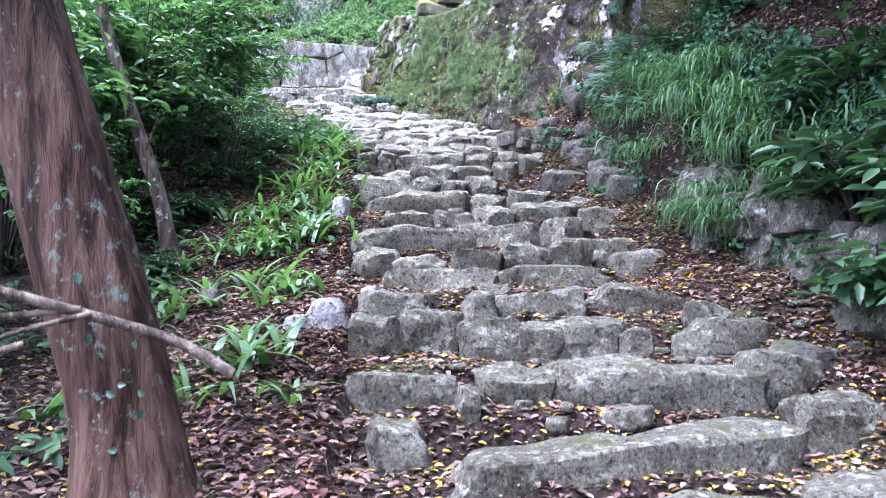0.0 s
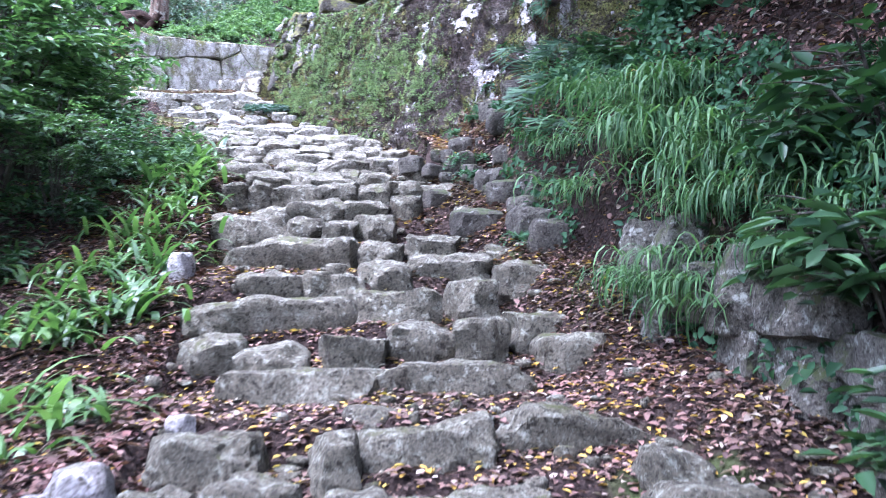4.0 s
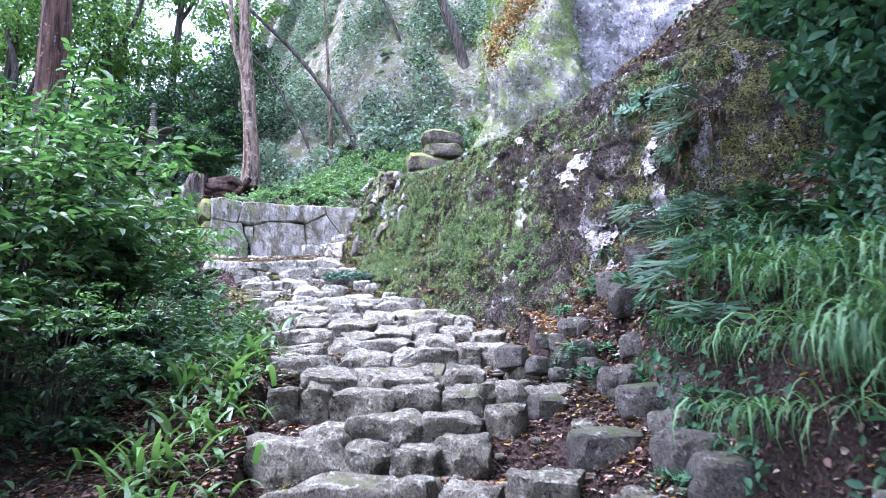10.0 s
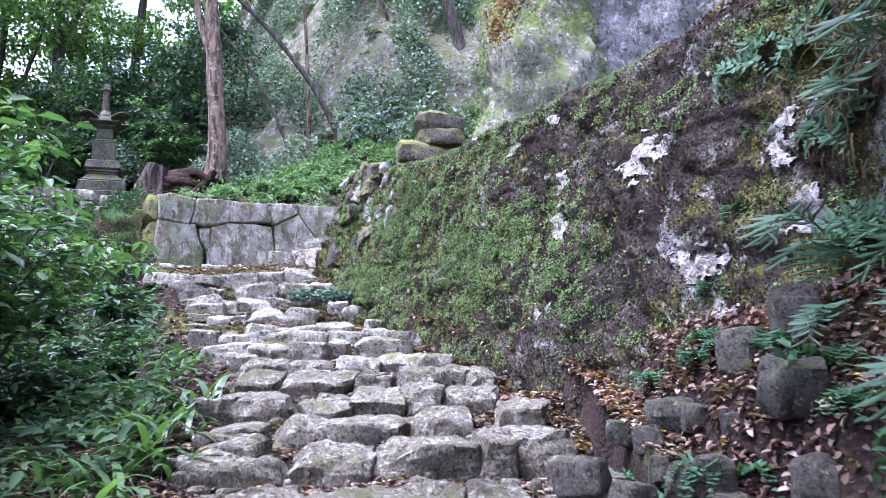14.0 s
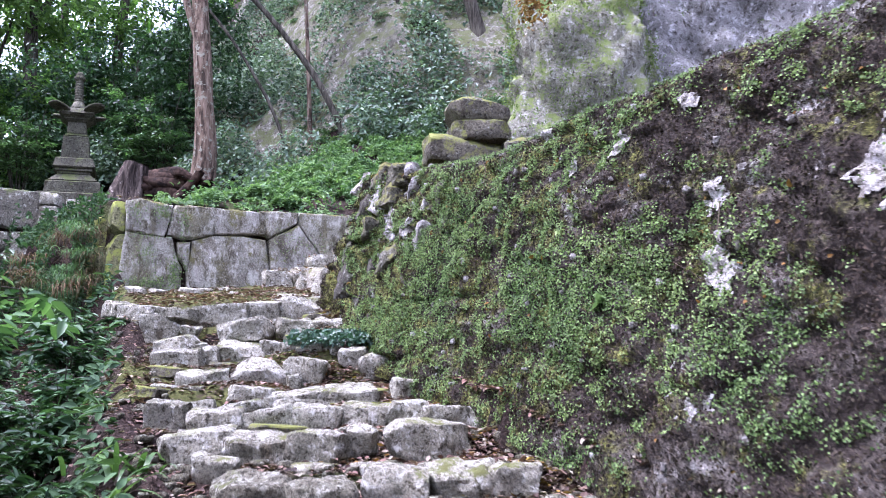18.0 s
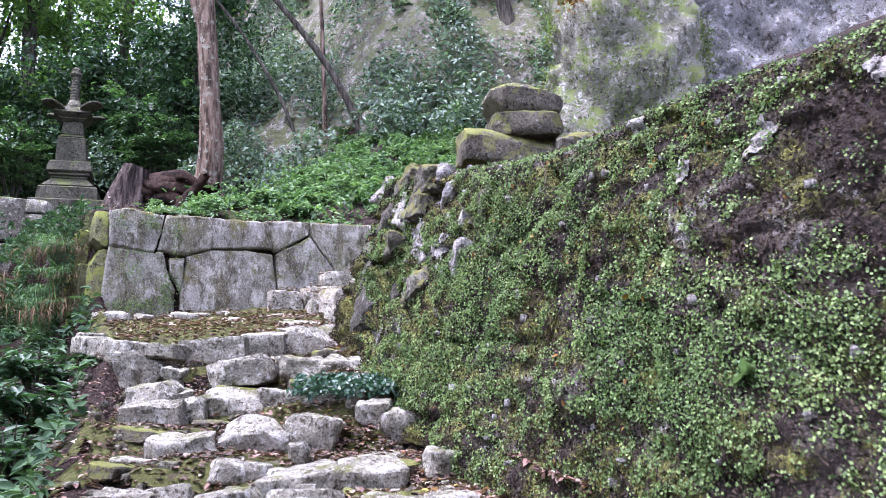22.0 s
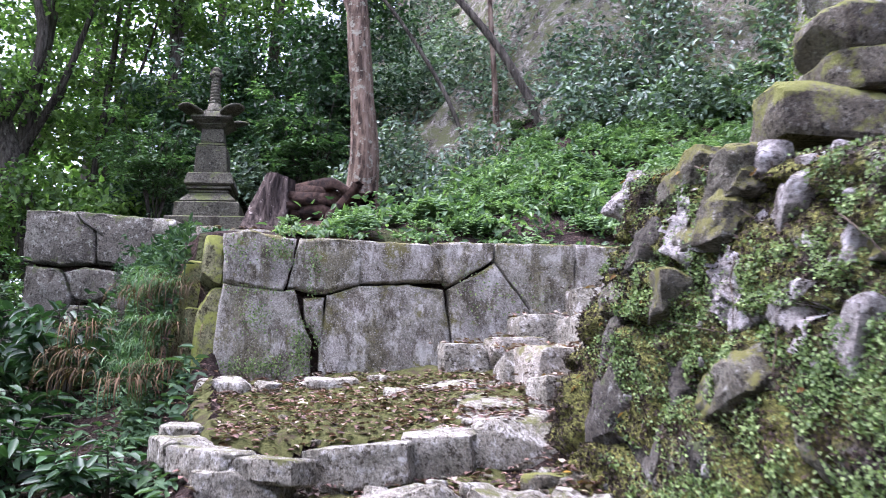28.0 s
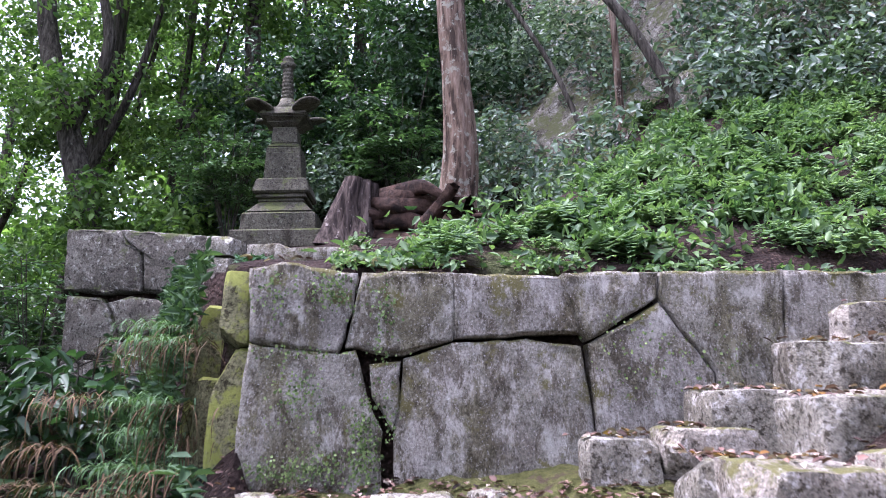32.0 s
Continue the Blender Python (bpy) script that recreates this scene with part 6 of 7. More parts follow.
# ---- hanging grass on the right bank ----
HANG = [clump_mesh("hanging_grass", 120, 0.4, 0.014, 2.8, 1.2, 620 + i, 0.17, math.pi) for i in range(4)]
spots = [(float(bank_line(y)) + rng.uniform(0.28, 0.6), y) for y in rng.uniform(4.8, 6.7, 36)]
clumps("hanging_grass", "tuft of long arching grass hanging over the wall", "grass", HANG, M_GRASS, spots, "grass tufts on the bank", rng, 0)
spots = [(rng.uniform(-6.6, -4.3), rng.uniform(15.5, 19.0)) for _ in range(5)]
clumps("hanging_grass", "tuft of long arching grass below the wall", "grass", HANG, M_DARKGRASS, spots, "grass tufts below the wall", rng)

spots = [(float(bank_line(y)) + rng.uniform(0.22, 0.6), y) for y in rng.uniform(6.4, 8.2, 12)]
for i, y in enumerate(rng.uniform(5.3, 6.4, 6)):
    x = float(bank_line(y)) + rng.uniform(0.08, 0.22)
    ob = part("hanging_grass", HANG[i % 4], M_GRASS, None, "", pose(x, y, float(slope(y)) + rng.uniform(0.3, 0.55), 0, 0, rng.normal(0, 40)) @ Matrix.Scale(rng.uniform(0.7, 1.1), 4))
    tagged(ob, "tuft of long arching grass hanging over the wall", "grass", "grass tufts on the bank")
clumps("hanging_grass", "tuft of long arching grass hanging over the rocks", "grass", HANG, M_GRASS, spots, "grass tufts on the bank", rng, 0)

# ---- creepers, ferns and litter ----
rng = np.random.default_rng(101)


def stuff(name, me, mat, label, category):
    return tagged(part(name, me, mat), label, category, kind="stuff")


count = 330000
rows_i, cols_i = rng.integers(0, len(wy) - 1, count), rng.integers(1, rows_n - 1, count)
fa, fb = rng.uniform(0, 1, (count, 1)), rng.uniform(0, 1, (count, 1))
k00 = rows_i * cols + cols_i
pts = (FACE_VERTS[k00] * (1 - fa) + FACE_VERTS[k00 + cols] * fa) * (1 - fb) + (FACE_VERTS[k00 + 1] * (1 - fa) + FACE_VERTS[k00 + cols + 1] * fa) * fb
growth = np.array([0.8 * noise.noise(Vector((y * 1.1, z * 1.4, 9.0))) + 0.35 * noise.noise(Vector((y * 4.5, z * 4.5, 2.0))) + 0.7 * noise.noise(Vector((y * 11, z * 11, 5.0))) for _, y, z in pts])
keep = growth > 0.05 - 0.3 * (rng.uniform(0, 1, count) < 0.2) + 0.3 * ease(13.0, 11.2, pts[:, 1]) * ease(0.5, 1.1, pts[:, 2] - slope(pts[:, 1])) + 0.1 * ease(11.8, 10.0, pts[:, 1]) + 0.3 * ease(0.5, 0.1, pts[:, 2] - slope(pts[:, 1])) * ease(14, 11, pts[:, 1]) + 0.1 * ease(14.0, 14.8, pts[:, 1]) + 0.35 * ease(0.55, 0.3, pts[:, 2] - slope(pts[:, 1])) * ease(14.8, 15.3, pts[:, 1])
pts = pts[keep] + np.array(OUT) * rng.uniform(0.0, 0.035, (int(keep.sum()), 1))
stuff("wall_creeper", scatter_leaves("wall_creeper", pts, np.tile(np.array(OUT), (len(pts), 1)), 0.0122, 0.95, rng, 0.6), M_IVY, "small round creeper leaves covering the tall wall", "creeper")


def on_ground(x, y, lift=0.0):
    return np.stack([x, y, rough_z(x, y) + lift], 1)


UPV = np.array([0, 0, 1.0])
# crumbs of bark, dead leaf and root between the creepers
count = 90000
k00 = rng.integers(0, len(wy) - 1, count) * cols + rng.integers(0, rows_n - 1, count)
fa, fb = rng.uniform(0, 1, (count, 1)), rng.uniform(0, 1, (count, 1))
pts = (FACE_VERTS[k00] * (1 - fa) + FACE_VERTS[k00 + cols] * fa) * (1 - fb) + (FACE_VERTS[k00 + 1] * (1 - fa) + FACE_VERTS[k00 + cols + 1] * fa) * fb
stuff("wall_debris", scatter_leaves("wall_debris", pts + np.array(OUT) * 0.006, np.tile(np.array(OUT), (count, 1)), 0.02, 0.5, rng, 0.55), M_DEBRIS, "dark crumbs and dead leaves on the wall face", "leaf litter")
for name, count, mat, size, label in (("yellow_leaves", 6500, M_YELLOW, 0.038, "scattered fallen yellow leaves"), ("brown_leaves", 46000, M_BROWN, 0.043, "dry brown fallen leaves"), ("pale_leaves", 7000, M_PALE, 0.043, "pale dry fallen leaves")):
    ys = rng.uniform(2.4, 17.5, count)
    if name == "yellow_leaves":
        ys = 2.4 + 9.0 * rng.uniform(0, 1, count) ** 1.6
    wide = rng.uniform(left_edge(ys) - 2.2, np.maximum(bank_line(ys) + 1.8, left_edge(ys) + 2.5))
    xs = np.where(rng.uniform(0, 1, count) < 0.5, wide, rng.uniform(left_edge(ys), bank_line(ys) + 0.15))
    few = (ys < 15.2) | (rng.uniform(0, 1, count) < 0.75)
    pts = on_ground(xs[few], ys[few], 0.012) + np.stack([0 * ys[few], 0 * ys[few], 0.04 * ease(13.4, 13.8, ys[few])], 1)
    stuff(name, scatter_leaves(name, pts, np.tile(UPV, (len(pts), 1)), size, 0.62, rng, 0.84, 0.12, 0.16), mat, label, "leaf litter")


def fern_meshes(count, length, seed):
    """Fern fronds: arching ribs set with paired leaflets."""
    r = np.random.default_rng(seed)
    base, ahead, side, ln, wd = [], [], [], [], []
    for _ in range(count):
        a = r.uniform(0, 6.28)
        L = length * r.uniform(0.6, 1.1)
        for k in range(12):
            t = (k + 1) / 12
            p = np.array([math.cos(a) * L * t * (1 - 0.2 * t), math.sin(a) * L * t * (1 - 0.2 * t), L * (1.25 * t - 1.3 * t * t)])
            out = unit(np.array([-math.sin(a), math.cos(a), 0]) + r.normal(0, 0.22, 3))
            fwd = np.array([math.cos(a), math.sin(a), 1.0 - 2.2 * t]) + r.normal(0, 0.25, 3)
            for s in (-1, 1):
                base.append(p)
                ahead.append(unit(out * s + fwd * 0.35))
                side.append(unit(np.cross(unit(out * s + fwd * 0.35), UPV)) * -1)
                ln.append(L * 0.34 * (1 - 0.75 * t) * r.uniform(0.8, 1.2))
                wd.append(L * 0.085)
    return leaf_quads(np.array(base), np.array(ahead), np.array(side), np.array(ln), np.array(wd))


FERNS = [fern_meshes(9, 0.34, 700 + i) for i in range(5)]


def fern_field(name, spots, mat, label, rng, scale=1.0):
    pieces = []
    for x, y in spots:
        v, q = FERNS[rng.integers(0, 5)]
        a = rng.uniform(0, 6.28)
        s = scale * rng.uniform(0.6, 1.2)
        R = np.array([[math.cos(a), -math.sin(a), 0], [math.sin(a), math.cos(a), 0], [0, 0, 1]])
        pieces.append((v @ R.T * s + (x, y, float(rough_z(x, y))), q))
    return stuff(name, quads_mesh(name, *joined(pieces)), mat, label, "ferns")


xs, ys = rng.uniform(-4.4, 2.0, 600), rng.uniform(18.0, 24.0, 600)
spots = [(x, y) for x, y in zip(xs, ys) if y > north_y(x) + 0.4 and rng.uniform() < 0.04 + 0.96 * float(ease(-3.9, -2.6, x - 0.12 * (y - 18)))]
fern_field("fern_slope", spots, M_FERN, "light green ferns on the slope", rng, 1.0)
count = 34000
xs, ys = rng.uniform(-4.6, 2.4, count), rng.uniform(17.2, 24.2, count)
grow = np.array([noise.noise(Vector((x * 2.3, y * 2.3, 4.0))) for x, y in zip(xs, ys)])
keep = (ys > north_y(xs) + 0.1) & (grow > 0.0) & (rng.uniform(0, 1, count) < 0.04 + 0.96 * ease(-3.8, -2.4, xs - 0.12 * (ys - 18)))
xs, ys, grow = xs[keep], ys[keep], grow[keep]
pts = on_ground(xs, ys) + np.stack([0 * xs, 0 * xs, rng.uniform(0.0, 0.12, len(xs)) + 0.6 * np.maximum(grow, 0) * rng.uniform(0.4, 1, len(xs))], 1)
stuff("slope_herbs", scatter_leaves("slope_herbs", pts, np.tile((0, -0.25, 1.0), (len(xs), 1)), 0.085, 0.42, rng, 0.5), M_FERN, "low leafy herbs on the slope", "herbs")
xs, ys = rng.uniform(-6.5, 2.0, 420), rng.uniform(23.5, 30, 420)
fern_field("hillside_ferns", list(zip(xs, ys)), M_HILL, "ferns scattered over the rocky hillside", rng, 1.2)
spots = [(float(bank_line(y)) + rng.uniform(0.15, 1.6), y) for y in rng.uniform(3, 7, 30)] + [(float(bank_line(y)) + rng.uniform(-0.1, 1.2), y) for y in rng.uniform(7.4, 10.2, 40)] + [(float(left_edge(y)) - rng.uniform(0.5, 3.0), y) for y in rng.uniform(9, 18, 110)]
fern_field("bank_ferns", spots, M_SHRUB_R, "small dark ferns on the banks", rng, 0.75)

count = 230000
xs, ys = rng.uniform(-9.5, 4.0, count), rng.uniform(22.8, 34, count)
clump = np.array([noise.noise(Vector((x * 0.9, y * 0.9, 3.0))) for x, y in zip(xs, ys)])
keep = (clump + rng.normal(0, 0.12, count) > 0.06 - 0.1 * ease(-2.0, 1.0, xs)) & ~((xs < -5.7) & (ys < 24.6)) & ~((abs(xs + 5.0) < 0.8) & (ys < 23.6))
xs, ys, clump = xs[keep], ys[keep], clump[keep]
pts = on_ground(xs, ys) + np.stack([0 * xs, -0.35 * rng.uniform(0, 1, len(xs)), 0.35 * ease(23.4, 25.0, ys) + rng.uniform(0, 1.0, len(xs)) * (0.45 + 1.3 * np.maximum(clump, 0))], 1)
stuff("hillside_bushes", scatter_leaves("hillside_bushes", pts, np.tile((0, -0.5, 0.8), (len(xs), 1)), 0.105, 0.5, rng, 0.6), M_HILL, "low evergreen growth covering the hillside", "undergrowth")

# far woods closing the view
count = 210000
a = rng.uniform(-2.4, 0.75, count)
d = rng.uniform(26, 46, count)
xs, ys = np.sin(a) * d - 3, np.cos(a) * d + 12
hz = rng.uniform(0, 1, count) ** 0.8 * 17
gap = np.array([noise.noise(Vector((x * 0.16, y * 0.16, z * 0.2))) for x, y, z in zip(xs, ys, hz)])
keep = gap > -0.28 + 0.03 * hz
pts = np.stack([xs, ys, hz + 4.5], 1)[keep]
stuff("far_woods", scatter_leaves("far_woods", pts, rng.normal(size=(len(pts), 3)), 0.42, 0.6, rng, 0.5), M_CANOPY, "distant light green woodland", "woods")

# twigs among the litter
sticks = []
for _ in range(700):
    y = rng.uniform(2.4, 14)
    x = rng.uniform(float(left_edge(y)) - 2.5, float(left_edge(y))) if rng.uniform() < 0.7 else rng.uniform(float(left_edge(y)), float(bank_line(y)) + 1.2)
    a, ln = rng.uniform(0, 6.28), rng.uniform(0.06, 0.3)
    p, q = np.array([x, y]), np.array([x + math.cos(a) * ln, y + math.sin(a) * ln])
    sticks.append(tube([(*p, float(rough_z(*p)) + 0.012), (*((p + q) / 2 + rng.normal(0, 0.012, 2)), float(rough_z(*((p + q) / 2))) + 0.022), (*q, float(rough_z(*q)) + 0.012)], [0.004, 0.0035, 0.002], 4))
stuff("fallen_twigs", quads_mesh("fallen_twigs", *joined(sticks)), M_DEADWOOD, "thin fallen twigs among the leaves", "twigs")

# litter on the right bank
count = 30000
ys = rng.uniform(2.6, 11.0, count)
xs = bank_line(ys) + 0.12 + 3.3 * rng.uniform(0.0, 1.0, count) ** 1.2
for name, mat, pick in (("bank_litter", M_BROWN, slice(0, 27000)), ("pale_bank_litter", M_PALE, slice(27000, 30000))):
    pts = on_ground(xs[pick], ys[pick], 0.015)
    stuff(name, scatter_leaves(name, pts, np.tile((-0.6, 0, 0.8), (len(pts), 1)), 0.048, 0.6, rng, 0.7, 0.1, 0.35), mat, "dry fallen leaves on the steep bank", "leaf litter")

count = 9000
ys = rng.uniform(8.7, 14.5, count)
xs = bank_line(ys) + 0.02 - rng.uniform(0, 1, count) ** 1.6 * 0.75 + 0.75 * ease(10.6, 9.4, ys) * rng.uniform(0, 1, count)
for name, mat, pick in (("gutter_litter", M_BROWN, slice(0, 5600)), ("pale_gutter_litter", M_PALE, slice(5600, 8600)), ("orange_gutter_litter", M_RUST, slice(8600, 9000))):
    pts = on_ground(xs[pick], ys[pick], 0.015)
    stuff(name, scatter_leaves(name, pts, np.tile(UPV, (len(pts), 1)), 0.05, 0.6, rng, 0.8, 0.1, 0.2), mat, "dry leaves drifted along the foot of the wall", "leaf litter")

# stone chips showing through the tall wall, and dry hanging fern at its near end
for name, mat, total, big in (("wall_chips", M_WHITE, 150, 0.022),):
    bits = []
    for k in rng.integers(0, len(FACE_VERTS), total):
        if k % cols >= rows_n - 1:
            continue
        v, q = CUBES[3]
        p = v / (np.abs(v) ** 6).sum(1, keepdims=True) ** (1 / 6)
        p = p * rng.uniform(0.25, 1.0, 3) * big + rng.normal(0, 0.003, p.shape)
        bits.append((p + FACE_VERTS[k] + np.array(OUT) * 0.01, q))
    stuff(name, quads_mesh(name, *joined(bits)), mat, "pale stone chips showing through the wall", "stone chips")
places = [face_place(y, h) for y, h in ((9.35, 1.95), (9.5, 1.75), (9.2, 1.8), (9.62, 2.05), (9.4, 1.5))]
base = np.concatenate([np.array(p) + rng.normal(0, 0.09, (45, 3)) for p in places])
stuff("dry_fern", quads_mesh("dry_fern", *blades(base, rng.normal(math.pi + 0.4, 0.8, len(base)), rng.uniform(0.15, 0.42, len(base)), np.full(len(base), 0.011), rng, 3.0, 0.4)), M_DRYGRASS, "withered brown fern hanging from the wall", "fern")

# red-brown leaves and needles thick on the left bank
for name, mat, count, size in (("bank_brown_leaves", M_BROWN, 7500, 0.05), ("bank_red_leaves", M_REDLEAF, 5200, 0.05), ("bank_yellow_leaves", M_YELLOW, 380, 0.04), ("bank_twigs", M_DEBRIS, 2600, 0.085)):
    ys = rng.uniform(1.6, 9.5, count)
    pts = on_ground(left_edge(ys) + 0.1 - np.abs(rng.normal(0, 0.9, count)), ys, 0.016)
    stuff(name, scatter_leaves(name, pts, np.tile(UPV, (count, 1)), size, 0.12 if name == "bank_twigs" else 0.6, rng, 0.8, 0.14, 0.2), mat, "dead leaves and twigs lying on the bank", "leaf litter")
# dry leaves lying on the side steps
for name, mat, count in (("step_brown_leaves", M_BROWN, 26), ("step_pale_leaves", M_PALE, 14), ("step_rust_leaves", M_RUST, 6)):
    pts = np.array([(x + rng.normal(0, 0.28 * w), y + rng.normal(0.05, 0.28 * d), z + rng.uniform(0.002, 0.03)) for x, y, z, w, d in SIDE_TREADS for _ in range(count)])
    stuff(name, scatter_leaves(name, pts, np.tile(UPV, (len(pts), 1)), 0.05, 0.6, rng, 0.8, 0.14, 0.2), mat, "dry leaves lying on the side steps", "leaf litter")
# dry leaves over the right side of the upper treads
for name, mat, count, size in (("upper_brown_leaves", M_BROWN, 2600, 0.05), ("upper_pale_leaves", M_PALE, 1500, 0.05), ("upper_rust_leaves", M_RUST, 500, 0.046), ("upper_yellow_leaves", M_YELLOW, 160, 0.042)):
    ys = rng.uniform(9.6, 15.6, count)
    pts = on_ground(0.84 - 0.475 * (ys - 11.16) - 0.08 - np.abs(rng.normal(0, 0.5, count)), ys, 0.03)
    stuff(name, scatter_leaves(name, pts, np.tile(UPV, (count, 1)), size, 0.6, rng, 0.8, 0.14, 0.2), mat, "dry leaves drifted over the upper treads", "leaf litter")
# dry leaves thick between the steps and the low wall
for name, mat, count, size in (("drifted_leaves", M_BROWN, 9000, 0.046), ("drifted_yellow_leaves", M_YELLOW, 800, 0.04), ("drifted_pale_leaves", M_PALE, 1100, 0.046)):
    ys = rng.uniform(2.6, 9.4, count)
    pts = on_ground(bank_line(ys) + np.where(rng.uniform(0, 1, count) < 0.55, 0.16 - np.abs(rng.normal(0, 0.32, count)), rng.uniform(0.1, 1.2, count)), ys, 0.018)
    stuff(name, scatter_leaves(name, pts, np.tile(UPV, (count, 1)), size, 0.6, rng, 0.8, 0.14, 0.2), mat, "dry leaves drifted along the foot of the bank", "leaf litter")
# mat of dark creeper on an upper step
count = 1500
xs, ys = rng.uniform(-1.6, -0.85, count), rng.uniform(14.55, 14.85, count)
pts = np.stack([xs, ys, 4.5 + 0.35 * (ys - 14.55) + rng.uniform(0, 0.06, count)], 1)
stuff("step_creeper", scatter_leaves("step_creeper", pts, np.tile((0, -0.5, 0.8), (count, 1)), 0.035, 0.8, rng, 0.6), M_DARKIVY, "dense mat of small dark creeper leaves on a step", "creeper")

# dry cedar needles and stalks on the soil
count = 20000
ys = rng.uniform(2.5, 20.5, count)
xs = left_edge(np.minimum(ys, 17)) - 0.15 - 4.0 * rng.uniform(0, 1, count) ** 1.2
grow = np.array([noise.noise(Vector((x * 1.9, y * 1.9, 14.0))) for x, y in zip(xs, ys)])
keep = (grow > 0.05 - 0.2 * ease(11, 12.5, ys)) & (ys < 17.2 - 1.17 * (xs + 4.3)) & ((ys > 8.5) | (xs < left_edge(ys) - 1.0))
xs, ys, grow = xs[keep], ys[keep], grow[keep]
pts = on_ground(xs, ys) + np.stack([0 * xs, 0 * xs, rng.uniform(0.02, 0.12, len(xs)) + 0.5 * np.maximum(grow, 0) * rng.uniform(0.3, 1, len(xs))], 1)
stuff("bank_herbs", scatter_leaves("bank_herbs", pts, np.tile((0.2, -0.2, 1.0), (len(xs), 1)), 0.1, 0.42, rng, 0.75), M_HERB, "low dark herbs on the bank", "herbs")
count = 9000
ys = rng.uniform(2.4, 12, count)
xs = np.where(rng.uniform(0, 1, count) < 0.7, left_edge(ys) - 2.3 * rng.uniform(0, 1, count), rng.uniform(left_edge(ys), bank_line(ys) + 1.5))
stuff("dry_needles", quads_mesh("dry_needles", *blades(on_ground(xs, ys, 0.01), rng.uniform(0, 6.28, count), rng.uniform(0.05, 0.17, count), np.full(count, 0.005), rng, 0.5, 0.12, 3)), M_BROWN, "dry brown needles and stalks on the soil", "leaf litter")

# small broken stones between the rows
bits = []
for _ in range(1000):
    y = rng.uniform(2.6, 16.5) if rng.uniform() < 0.4 else rng.uniform(9.0, 15.6)
    x = rng.uniform(float(left_edge(y)) - 0.3, float(bank_line(y)) if y < 16 else -1.8)
    v, q = CUBES[3]
    p = v / (np.abs(v) ** 4).sum(1, keepdims=True) ** 0.25
    p = p * rng.uniform(0.012, 0.045, 3) * (1.2, 1.2, 0.8) + rng.normal(0, 0.003, p.shape)
    a = rng.uniform(0, 6.28)
    R = np.array([[math.cos(a), -math.sin(a), 0], [math.sin(a), math.cos(a), 0], [0, 0, 1]])
    bits.append((p @ R.T + (x, y, float(rough_z(x, y)) + 0.012), q))
stuff("stone_chips", quads_mesh("stone_chips", *joined(bits)), M_STEP, "small broken stone chips between the steps", "stone chips")

# creeper over the block wall's left stones
SPRIGS = ((0.6, 5.55, 0.04, 0.14, 330), (0.2, 5.46, 0.13, 0.03, 200), (0.42, 5.48, 0.1, 0.05, 160), (0.28, 5.82, 0.06, 0.08, 140), (0.42, 6.32, 0.07, 0.06, 170), (0.15, 6.3, 0.05, 0.07, 90), (0.68, 6.2, 0.04, 0.12, 90), (2.2, 6.0, 0.2, 0.1, 100), (0.25, 6.02, 0.2, 0.015, 70), (0.7, 5.75, 0.03, 0.12, 60), (1.9, 6.05, 0.1, 0.12, 60))
us = np.concatenate([rng.normal(u, du, c) for u, z, du, dz, c in SPRIGS])
zs = np.concatenate([rng.normal(z, dz, c) for u, z, du, dz, c in SPRIGS])
pts = np.array([on_north(u, rng.uniform(0.012, 0.03), z) for u, z in zip(us, zs) if u > 0.02 and z < 6.42])
stuff("block_creeper", scatter_leaves("block_creeper", pts, np.tile((0.42, -0.9, 0.1), (len(pts), 1)), 0.015, 0.9, rng, 0.7), M_IVY, "sprigs of tiny creeper on the wall blocks", "creeper")

# growth over the earth face left of the block wall
count = 9000
ts, hs = rng.uniform(-0.06, 1.0, count), rng.uniform(0, 1, count)
xs, ys = -4.25 - 2.65 * ts, 17.35 + 3.1 * ts
grow = np.array([noise.noise(Vector((t * 5, h * 3, 3.0))) for t, h in zip(ts, hs)])
foot, crest = ground_z(xs - 0.35, ys - 0.3), ground_z(xs + 0.3, ys + 0.26)
pts = np.stack([xs - 0.1 - 0.2 * (1 - hs) - 0.1 * np.maximum(grow, 0), ys - 0.09 - 0.17 * (1 - hs) - 0.1 * np.maximum(grow, 0), foot + (crest + 0.06 - foot) * hs], 1)
pts = pts[grow > -0.05]
stuff("edge_growth", scatter_leaves("edge_growth", pts, np.tile((-0.3, -0.7, 0.5), (len(pts), 1)), 0.075, 0.35, rng, 0.4), M_HERB, "leafy growth over the earth beside the wall", "undergrowth")
spots = [(-4.45 - 2.2 * t - 0.35 * rng.uniform(), 17.35 + 2.9 * t - 0.2 * rng.uniform()) for t in rng.uniform(0.05, 0.5, 4)]
for i, (x, y) in enumerate(spots):
    z = float(ground_z(x - 0.3, y - 0.3)) * 0.5 + float(ground_z(x + 0.4, y + 0.4)) * 0.5
    tagged(part("hanging_grass", HANG[i % 4], M_DARKGRASS, None, "", pose(x + 0.12, y + 0.1, z + rng.uniform(-0.4, 0.0), 0, 0, rng.normal(60, 25)) @ Matrix.Scale(0.8, 4)), "tuft of long arching grass below the wall", "grass", "grass tufts below the wall")

